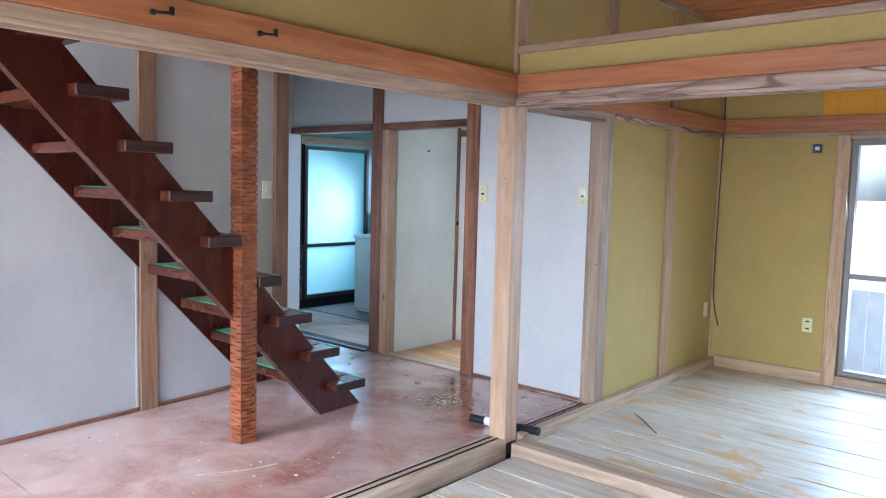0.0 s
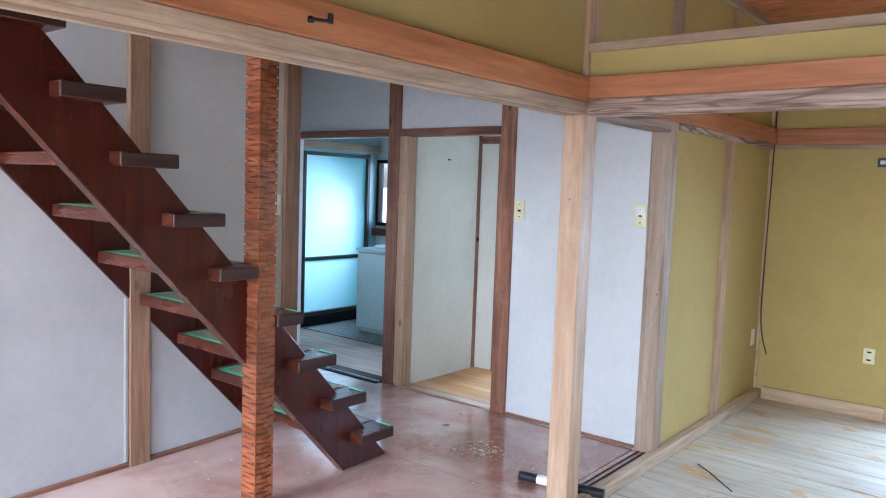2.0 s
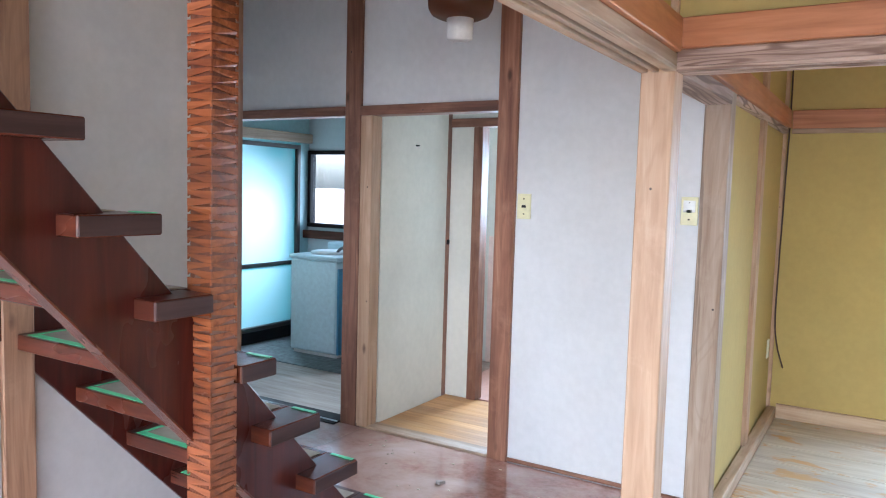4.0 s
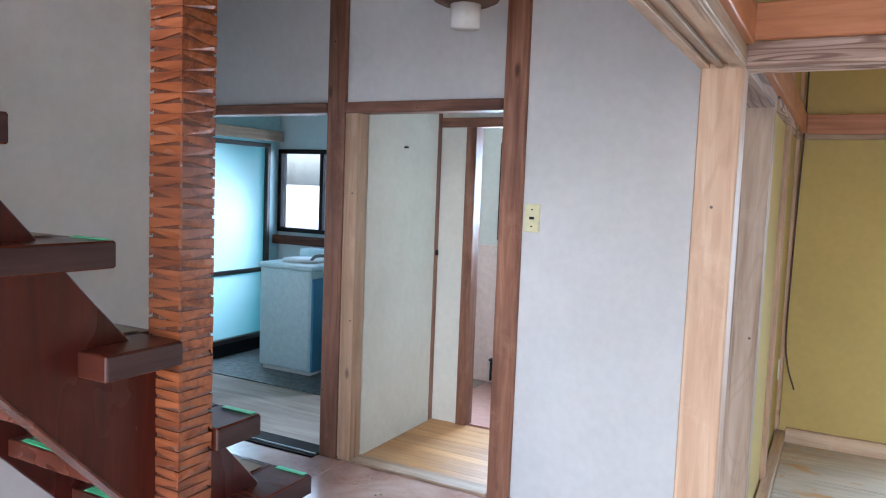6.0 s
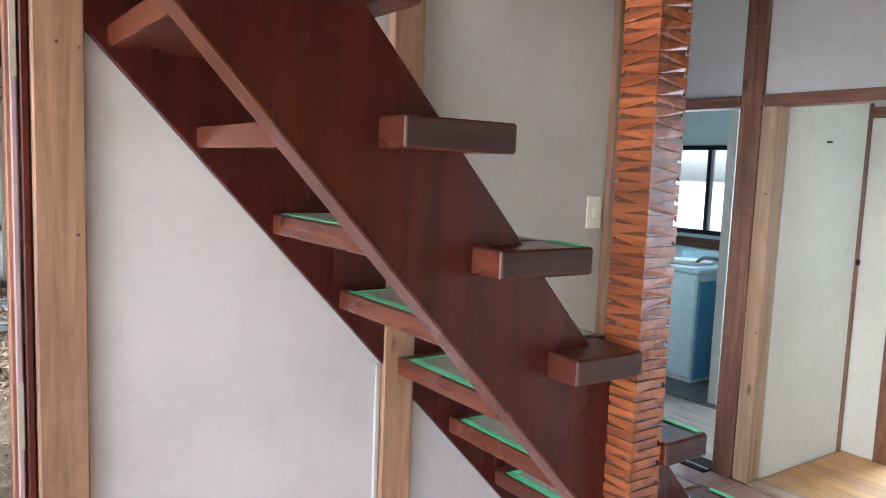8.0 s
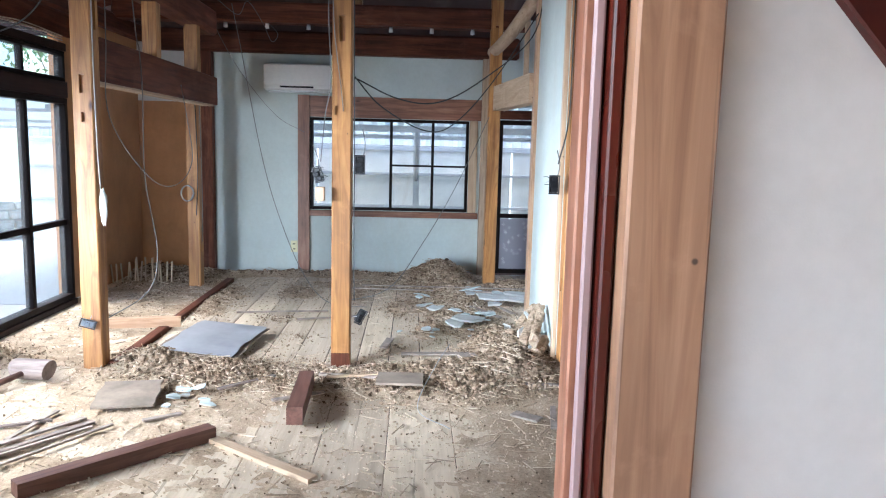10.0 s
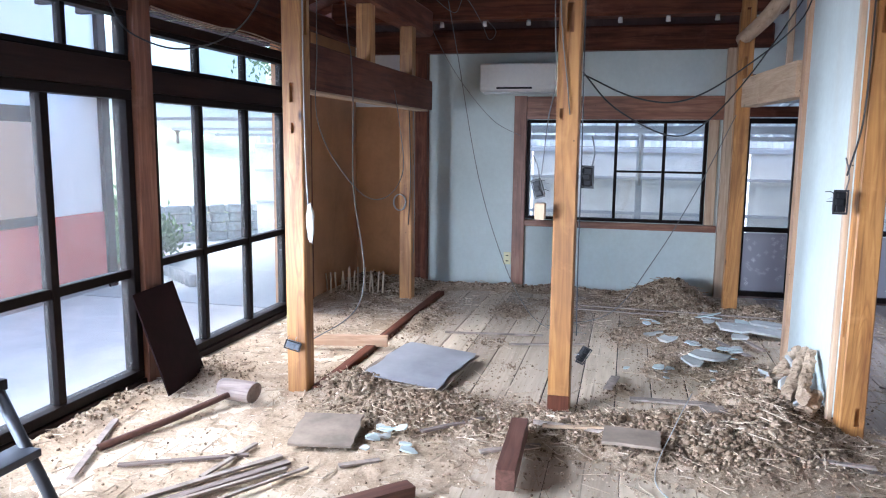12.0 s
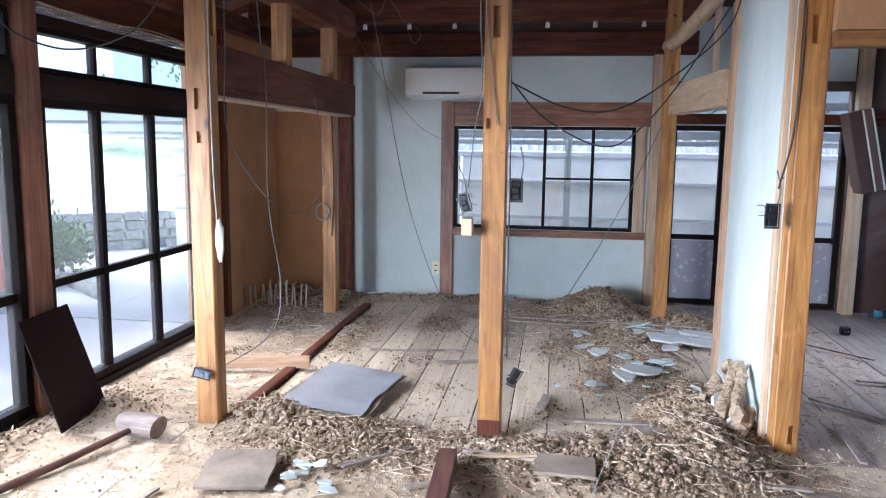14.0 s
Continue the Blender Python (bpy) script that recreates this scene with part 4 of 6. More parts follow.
window_unit("window_5", "x", -8.65, -3.31, -1.68, 0.66, 1.60, [-2.89, -2.48, -2.05], [], ALU, GLASS_BACK, "dark framed sliding window looking on the carport", 0.028)
box("window_bar", -8.645, -8.63, -2.465, -2.065, 1.12, 1.14, ALU, kind="structure")
box("window_bar", -8.645, -8.63, -2.035, -1.71, 1.12, 1.14, ALU, kind="structure")
# brown closet at the back corner
slab("wall_closet_back", -8.70, -8.60, -5.15, -4.42, 0.0, 1.72, PL_MUD)
slab("wall_closet_back_high", -8.70, -8.61, -5.15, -4.42, 1.72, 2.3, PL_WHITE)
slab("wall_closet_side", -8.60, -7.45, -5.13, -5.03, 0.0, 2.3, PL_MUD)
post(-7.42, -5.05, 0.0, 2.3, "beam", 0.04, 0.05, name="post_19")
slab("wall_veranda_stub", -7.38, -6.98, -5.13, -5.05, 0.0, 2.3, PL_MUD)
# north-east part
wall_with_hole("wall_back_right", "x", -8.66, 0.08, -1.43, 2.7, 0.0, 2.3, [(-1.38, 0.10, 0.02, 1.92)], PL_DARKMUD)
box("wall_back_head", -8.615, -8.56, -1.40, 0.6, 1.63, 1.72, "beam", kind="structure")
window_unit("door_glass_back", "x", -8.65, -1.37, 0.09, 0.02, 1.62, [-0.93, -0.80], [0.63], ALU, GLASS_HAZE, "dark framed glazed door with patterned lower panes", 0.045)
for y0, y1 in ((-1.325, -0.955), (-0.905, -0.825), (-0.775, 0.045)):
    p = box("patterned_panel", -8.632, -8.628, y0, y1, 0.07, 0.60, GLASS_PINK, kind="structure", bev=0)
post(-8.57, 0.17, 0.0, 2.3, "pale", 0.05, 0.05, name="post_20")
# openings in the next two walls are cut only for the added lamps
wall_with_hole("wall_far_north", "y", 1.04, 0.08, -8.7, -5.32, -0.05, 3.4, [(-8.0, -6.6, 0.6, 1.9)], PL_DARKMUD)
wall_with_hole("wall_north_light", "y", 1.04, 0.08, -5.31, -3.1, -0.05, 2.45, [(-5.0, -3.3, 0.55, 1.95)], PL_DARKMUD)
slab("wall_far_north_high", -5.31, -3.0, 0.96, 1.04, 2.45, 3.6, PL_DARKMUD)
slab("wall_washroom_south", -3.9, -3.025, 0.885, 0.955, -0.03, 2.44, PL_OLD)
slab("wall_high_east", -5.26, -5.20, -1.22, 1.0, 1.93, 3.2, PL_MUD)
box("lintel_east_part", -5.285, -5.19, -1.218, 1.0, 1.86, 1.925, "raw", kind="structure")
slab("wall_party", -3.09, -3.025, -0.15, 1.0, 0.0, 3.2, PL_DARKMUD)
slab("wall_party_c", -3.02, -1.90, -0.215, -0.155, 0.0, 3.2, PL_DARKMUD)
slab("wall_party_b", -1.93, -1.875, -1.88, -0.22, 0.0, 3.2, PL_BLUE)
slab("wall_party_high", -1.93, -1.875, -5.0, -1.88, 2.05, 3.2, PL_MUD)

# timbers overhead
def timber(name, x0, x1, y0, y1, z0, z1, kind="beam", bev=0.02):
    return box(name, x0, x1, y0, y1, z0, z1, kind, kind="structure", bev=bev)


timber("beam_back_low", -8.68, -8.50, -4.9, -1.2, 2.22, 2.43)
timber("beam_back_high", -8.10, -7.90, -5.0, -1.2, 2.42, 2.60)
timber("beam_veranda", -7.80, -5.257, -4.15, -4.03, 1.655, 1.90, "beam", 0.006)
btv = setting("lintel_strip_veranda")
for gy in (-4.145, -4.115, -4.085, -4.055):
    box("track_ridge", -7.70, -5.257, gy, gy + 0.016, 1.640, 1.654, "pale", btv, bev=0.002)
slab("wall_upper_pale", -8.62, -8.58, -1.42, 0.1, 2.0, 2.62, PL_BLUE)
timber("beam_cross", -7.9, -5.2, -4.22, -4.05, 2.28, 2.50)
timber("beam_purlin", -8.6, -1.95, -3.2, -3.02, 2.95, 3.12)
timber("beam_tie", -5.35, -5.16, -5.0, 1.0, 2.62, 2.84)
timber("beam_wall_plate", -8.6, -1.9, -5.10, -4.96, 2.30, 2.46)
post(-6.32, -4.10, 1.90, 2.28, "raw", 0.05, 0.05, name="strut_1")
post(-7.3, -4.10, 1.90, 2.28, "raw", 0.05, 0.05, name="strut_2")
post(-7.0, -1.35, 1.90, 2.7, "pale", 0.02, 0.02, name="strut_3")
post(-8.1, -2.8, 2.60, 3.1, "raw", 0.05, 0.05, name="strut_4")
# roof boards and rafters
slope = 0.36
rf = setting("roof")
bm = bmesh.new()
for i in range(1, 22):
    ya, yb = -6.1 + i * 0.34, -6.1 + (i + 1) * 0.34 - 0.006
    za, zb = 2.30 + (ya + 6.1) * slope, 2.30 + (yb + 6.1) * slope
    vs = [bm.verts.new(c) for c in ((-9.4, ya, za), (-1.9, ya, za), (-1.9, yb, zb), (-9.4, yb, zb), (-9.4, ya, za + 0.02), (-1.9, ya, za + 0.02), (-1.9, yb, zb + 0.02), (-9.4, yb, zb + 0.02))]
    for q in ((0, 1, 2, 3), (4, 5, 6, 7), (0, 1, 5, 4), (1, 2, 6, 5), (2, 3, 7, 6), (3, 0, 4, 7)):
        bm.faces.new([vs[j] for j in q])
part("roof_board", bm, wood("beam", 0), rf)
for i in range(17):
    x = -9.2 + i * 0.455
    bm = bmesh.new()
    vs = []
    for y in (-5.72, 1.2):
        z = 2.30 + (y + 6.1) * slope
        vs += [bm.verts.new((x + dx, y, z + dz)) for dx, dz in ((0, -0.07), (0.045, -0.07), (0.045, -0.003), (0, -0.003))]
    for q in ((0, 1, 2, 3), (4, 5, 6, 7), (0, 1, 5, 4), (1, 2, 6, 5), (2, 3, 7, 6), (3, 0, 4, 7)):
        bm.faces.new([vs[j] for j in q])
    part("rafter", bm, wood("raw" if i % 4 == 0 else "beam", 1), rf)
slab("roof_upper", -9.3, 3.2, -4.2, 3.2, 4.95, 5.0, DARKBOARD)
slab("wall_gable_west", -8.72, -8.64, -5.1, 1.05, 2.301, 4.9, PL_DARKMUD)

# glazed garden front of the veranda
tf = setting("veranda_front")
post(-5.157, -5.03, -0.02, 2.4, "reddish", 0.075, 0.06, name="post_21")
box("transom_beam", -6.98, -5.24, -5.09, -4.99, 1.64, 1.765, "darkframe", tf)
box("transom_beam", -5.075, -1.86, -5.09, -4.99, 1.645, 1.795, "darkframe", tf)
box("head_beam", -6.98, -5.24, -5.09, -4.99, 2.00, 2.06, "darkframe", tf)
box("head_beam", -5.075, -1.86, -5.09, -4.99, 2.06, 2.12, "darkframe", tf)
box("veranda_sill", -6.98, -5.24, -5.10, -4.98, -0.03, 0.03, "darkframe", tf)
box("veranda_sill", -5.075, -1.86, -5.10, -4.98, -0.03, 0.03, "darkframe", tf)
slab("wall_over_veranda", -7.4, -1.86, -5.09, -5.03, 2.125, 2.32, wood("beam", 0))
window_unit("window_6", "y", -5.04, -6.975, -5.245, 0.032, 1.638, [-6.36, -5.77], [0.66], ALU, GLASS_GARDEN, "tall dark aluminium sliding glass doors to the garden", 0.045, 0.06)
window_unit("window_7", "y", -5.04, -6.975, -5.245, 1.767, 1.998, [-6.36, -5.77], [], ALU, GLASS_GARDEN, "row of small transom windows above the glass doors", 0.03, 0.05)
window_unit("window_8", "y", -5.04, -5.075, -3.75, 0.032, 1.643, [-4.46], [0.64], ALU, GLASS_GARDEN, "tall dark aluminium sliding glass doors to the garden", 0.05, 0.06)
window_unit("window_9", "y", -5.04, -5.075, -3.75, 1.797, 2.058, [-4.62], [], ALU, GLASS_GARDEN, "transom windows above the glass doors", 0.03, 0.05)
window_unit("window_10", "y", -5.04, -3.70, -1.90, 0.032, 1.643, [-2.8], [0.64], ALU, GLASS_GARDEN, "tall dark aluminium sliding glass doors to the garden", 0.05, 0.06)
window_unit("window_11", "y", -5.04, -3.70, -1.90, 1.797, 2.058, [-2.8], [], ALU, GLASS_GARDEN, "transom windows above the glass doors", 0.03, 0.05)
post(-3.725, -5.03, -0.02, 2.4, "reddish", 0.025, 0.06, name="post_22")

# ================= outside =================
GROUND = plaster("pale_gravel", (0.50, 0.47, 0.43), 0.12, 0.3, (0.40, 0.38, 0.33), 0.95, 90.0, 0.5)
slab("ground", -400, 400, -400, 400, -0.75, -0.45, GROUND)


# ================= small fixtures, living and front rooms =================
def plate(name, axis, x, y, z, w, h, mat, label, category, slots):
    """A wall plate with slots or rockers on it, its middle at (x, y, z), facing -Y ('y'), +X ('x') or +X far ('x')."""
    t = thing(name, (x, y, z - h / 2), label, category)

    def pc(nm, u0, u1, v0, v1, d0, d1, m, lab=""):
        if axis == "y":
            box(nm, x + u0, x + u1, y - d1, y - d0, z + v0, z + v1, m, t, lab, bev=0.002)
        else:
            box(nm, x + d0, x + d1, y + u0, y + u1, z + v0, z + v1, m, t, lab, bev=0.002)

    pc("plate", -w / 2, w / 2, -h / 2, h / 2, 0, 0.008, mat)
    for u, v, sw, sh, m in slots:
        pc("insert", u - sw / 2, u + sw / 2, v - sh / 2, v + sh / 2, 0.008, 0.011, m)
    return t


sw_slots = [(0, 0.0, 0.022, 0.012, BLACK), (0, 0.036, 0.008, 0.006, ALU), (0, -0.036, 0.008, 0.006, ALU)]
plate("light_switch", "y", -0.865, 0.878, 1.258, 0.07, 0.12, CREAM_PL, "yellowed cream light switch on white wall", "light switch", sw_slots)
plate("light_switch", "y", -0.095, 0.878, 1.265, 0.07, 0.12, CREAM_PL, "ivory light switch on white wall beside post", "light switch", sw_slots + [(0, 0.02, 0.05, 0.05, WHITE_PL)])
plate("light_switch", "x", -1.795, -0.215, 1.25, 0.07, 0.115, IVORY_PL, "ivory rocker switch beside the stair wall post", "light switch", [(0, 0, 0.02, 0.035, WHITE_PL)])
two = [(0, 0.026, 0.026, 0.010, BLACK), (0, -0.026, 0.026, 0.010, BLACK), (0, 0.0, 0.036, 0.094, IVORY_PL)]
plate("wall_outlet", "y", 0.747, 2.679, 0.367, 0.07, 0.105, CREAM_PL, "cream double outlet on yellow wall", "outlet", two[:2])
plate("wall_outlet", "x", 0.03, 2.57, 0.40, 0.06, 0.115, IVORY_PL, "ivory box outlet in the yellow corner", "outlet", [])
plate("wall_outlet", "x", -8.62, -3.475, 0.265, 0.07, 0.12, CREAM_PL, "cream outlet on pale blue wall", "outlet", two[:2])
plate("wall_device", "y", 0.735, 2.679, 1.64, 0.06, 0.06, plain("blue_casing", (0.03, 0.05, 0.12), 0.4), "small dark blue device on yellow wall", "wall device", [(0, 0, 0.03, 0.025, WHITE_PL)])
for hy in (-1.955, -1.575):
    h = thing("coat_hook", (0.075, hy, 1.80), "black iron hook on the orange lintel board", "hook", "hooks on the lintel")
    cyl("rosette", (0.078, hy, 1.792), 0.009, 0.008, 0.016, BLACK, h)
    tube("arm", [(0.075, hy, 1.80), (0.092, hy + 0.004, 1.799), (0.100, hy + 0.03, 1.80), (0.100, hy + 0.045, 1.802)], 0.0045, BLACK, h)
    box("tip", 0.095, 0.106, hy + 0.040, hy + 0.056, 1.796, 1.822, BLACK, h)
tube("corner_cable", [(0.06, 2.655, 2.5), (0.07, 2.645, 1.9), (0.06, 2.65, 1.2), (0.055, 2.65, 0.62), (0.075, 2.64, 0.42), (0.12, 2.62, 0.28)], 0.005, plain("brown_cable", (0.05, 0.02, 0.015), 0.5), None, "thin dark brown cable hanging in the corner", "cable")
# pendant lamp
pl = thing("ceiling_lamp", (-1.03, 0.50, 1.985), "small ceiling lamp with amber dish and white glass cup", "lamp")
cyl("rod", (-1.03, 0.50, 2.24), 0.012, 0.012, 0.22, ALU, pl)
bm = bmesh.new()
rings = [[bm.verts.new((r * math.cos(k * math.pi / 14), r * math.sin(k * math.pi / 14), z)) for k in range(28)] for r, z in
         ((0.050, 0.086), (0.095, 0.090), (0.125, 0.104), (0.141, 0.130), (0.145, 0.165), (0.145, 0.255), (0.139, 0.255), (0.139, 0.166), (0.135, 0.134), (0.120, 0.109), (0.093, 0.096), (0.050, 0.092))]
for a, b in zip(rings, rings[1:]):
    for k in range(28):
        bm.faces.new((a[k], a[(k + 1) % 28], b[(k + 1) % 28], b[k]))
part("dish", bm, glass_mat("amber_shade", (0.62, 0.44, 0.33), 0.55), pl, "see-through amber drum shade", True)
cyl("socket", (-1.03, 0.50, 2.078), 0.040, 0.040, 0.16, plain("opal_socket", (0.72, 0.70, 0.66), 0.35), pl, "white lamp holder inside the shade")
cyl("cup", (-1.03, 0.50, 1.985), 0.057, 0.060, 0.092, plain("opal_glass", (0.8, 0.8, 0.78), 0.25), pl, "white cup")
# nail on the hall wall
box("nail_hook", -1.772, -1.752, 1.29, 1.31, 1.575, 1.583, BLACK, None, "small nail in the old white wall", "nail")
box("door_catch", -1.775, -1.755, 1.672, 1.686, 0.98, 1.01, BLACK, None, "small black catch on the hall post", "latch")
# black tube with a white band on the floor behind the corner post
bt = thing("floor_tube", (-0.10, 0.10, 0.0), "black tube with white label lying on the floor", "tube")
for nm, a, b, m in (("tube_body", -0.268, -0.178, BLACK), ("label_band", -0.178, -0.112, WHITE_PL), ("tube_body", -0.112, 0.135, BLACK)):
    bm = bmesh.new()
    add_tube(bm, [Vector((a + 0.10, 0.19 * a + 0.015, 0.024)), Vector((b + 0.10, 0.19 * b + 0.015, 0.024))], 0.0225, 14)
    part(nm, bm, m, bt, "", False)
tube("twig", [(0.249, 1.005, -0.041), (0.34, 0.925, -0.040), (0.43, 0.825, -0.036), (0.508, 0.756, -0.041)], 0.003, DARKBOARD, None, "thin dark bent strip on the bare floorboards", "strip")
# sliding door edges standing in the pocket of the doorway
sd = thing("sliding_door", (-1.82, -2.015, 0.0), "edge of a dark red lacquered sliding door by the post", "door")
box("stile", -1.875, -1.80, -2.008, -1.992, sag(-2.0), 2.02, "lacquer", sd)
box("stile", -1.885, -1.835, -2.036, -2.010, sag(-2.0), 2.02, "reddish", sd)
box("metal_edge", -1.834, -1.822, -2.026, -2.012, sag(-2.0), 2.02, plain("grey_edge", (0.32, 0.22, 0.22), 0.4), sd)
box("tape_strip", -1.8215, -1.818, -2.026, -2.012, 1.55, 1.75, PAPER, sd, "cream tape")
box("tape_strip", -1.8215, -1.818, -2.026, -2.012, 0.70, 0.86, PAPER, sd, "cream tape")

# washing machine
wm = thing("washing_machine", (-3.16, 2.25, 0.0), "old white top-loading washing machine with blue side panel", "washing machine")
box("foot_rail", -3.38, -2.94, 2.02, 2.50, 0.0, 0.035, WHITE_PL, wm, bev=0.008)
box("body", -3.40, -2.935, 2.0, 2.52, 0.036, 0.755, ENAMEL, wm, bev=0.012)
box("side_panel", -2.934, -2.915, 2.01, 2.51, 0.036, 0.70, BLUE_PL, wm, "blue side panel")
box("top_rim", -3.41, -2.91, 1.985, 2.54, 0.756, 0.79, ENAMEL, wm, bev=0.012)
cyl("lid", (-3.19, 2.25, 0.791), 0.17, 0.16, 0.02, WHITE_PL, wm, "round lid")
box("control_panel", -3.41, -2.91, 2.45, 2.58, 0.791, 0.86, ENAMEL, wm, bev=0.012)
tube("hose", [(-3.10, 2.2, 0.80), (-3.0, 2.15, 0.85), (-2.95, 2.25, 0.84), (-2.98, 2.35, 0.80)], 0.012, WIRE_G, wm, "grey hose")
box("floor_mat", -3.82, -2.45, 1.70, 2.66, 0.0005, 0.008, plain("grey_stone_vinyl", (0.13, 0.14, 0.14), 0.6, 0, 0.5, 22), None, "grey speckled vinyl under the washing machine", "mat")
ph = thing("paper_holder", (-1.77, 2.66, 0.06), "small black framed holder low on the pink panel", "holder")
box("frame", -1.83, -1.815, 2.64, 2.689, 0.02, 0.16, BLACK, ph)
box("bar", -1.84, -1.74, 2.64, 2.689, 0.16, 0.175, BLACK, ph)
box("bar", -1.815, -1.75, 2.64, 2.689, 0.02, 0.032, BLACK, ph)

# ================= wrecked room: fixtures =================
AC_WHITE = plain("warm_white_casing", (0.86, 0.84, 0.80), 0.4, vary=0.03)
ac = thing("air_conditioner", (-8.52, -3.35, 1.83), "white wall-mounted air conditioner above the window", "air conditioner")
box("body", -8.615, -8.43, -3.745, -2.955, 1.85, 2.11, AC_WHITE, ac, bev=0.02)
box("front_panel", -8.43, -8.418, -3.735, -2.965, 1.90, 2.10, AC_WHITE, ac, bev=0.006)
box("louvre", -8.50, -8.422, -3.70, -3.0, 1.832, 1.849, ALU_SILVER, ac, "grey air louvre")
box("slot", -8.4175, -8.412, -3.58, -3.25, 1.875, 1.892, BLACK, ac)


def switch_box(x, y, z, mat, label, tail=True):
    """A mounting bracket with three modules, loose from the wall, with its cut wires."""
    t = thing("switch_box", (x, y, z - 0.055), label, "switch box", "loose switch boxes")
    for y0, y1, z0, z1 in ((-0.032, -0.024, -0.056, 0.056), (0.024, 0.032, -0.056, 0.056), (-0.024, 0.024, 0.046, 0.056), (-0.024, 0.024, -0.056, -0.046)):
        box("bracket", x + 0.012, x + 0.015, y + y0, y + y1, z + z0, z + z1, STEEL_DARK, t, bev=0.001)
    for k, (dy, dx) in zip((-0.03, 0.0, 0.03), ((0.002, 0.0), (-0.004, 0.004), (0.004, -0.002))):
        box("module", x - 0.03, x + 0.018 + dx, y - 0.018 + dy, y + 0.016 + dy, z + k - 0.013, z + k + 0.013, mat, t, bev=0.003)
    box("housing", x - 0.032, x + 0.0115, y - 0.024, y + 0.024, z - 0.046, z + 0.046, mat, t, bev=0.004)
    rnd = random.Random(int(abs(x * 300 + y * 170 + z * 90)))
    for k in range(4):
        p = Vector((x - 0.02, y + rnd.uniform(-0.012, 0.012), z + rnd.uniform(-0.03, 0.035)))
        q = p + Vector((rnd.uniform(-0.03, 0.02), rnd.choice((-1, 1)) * rnd.uniform(0.03, 0.055), rnd.uniform(-0.03, 0.03)))
        tube("wire_end", [p, (p + q) / 2 + Vector((0.012, 0, 0.012)), q], 0.002, WIRE_B if k % 2 else WIRE_W, t, sides=5, steps=4)
    if tail:
        tube("lead", [(x, y + 0.02, z + 0.05), (x, y + 0.03, z + 0.12), (x - 0.02, y + 0.015, z + 0.2)], 0.004, WIRE_G, t)
    return t


STEEL_DARK = plain("dark_steel", (0.022, 0.022, 0.024), 0.5)
lsb = switch_box(-5.17, -2.775, 1.17, BLACK, "loose black switch box on the bare timber post")
lsb.rotation_euler, lsb.scale = (radians(17), 0, radians(-10)), (0.85, 0.85, 0.85)
switch_box(-5.22, -2.555, 1.22, BLACK, "black box hanging from cables by the post")
switch_box(-5.22, -1.42, 1.13, BLACK, "black switch box hanging beside pale blue wall")
zb = switch_box(-5.125, -4.05, 0.32, plain("zinc_box", (0.20, 0.24, 0.29), 0.4, 0.5), "zinc outlet box at the foot of the post", False)
zb.rotation_euler, zb.scale = (radians(72), 0, radians(15)), (0.8, 0.8, 0.8)
pb = switch_box(-5.20, -2.565, 0.34, BLACK, "black plug box dangling near the floor", False)
pb.rotation_euler, pb.scale = (radians(-28), radians(10), radians(20)), (0.75, 0.75, 0.85)
box("wood_offcut", -5.19, -5.13, -2.80, -2.75, 1.01, 1.09, "pale", None, "pale wood block nailed to the post", "block")

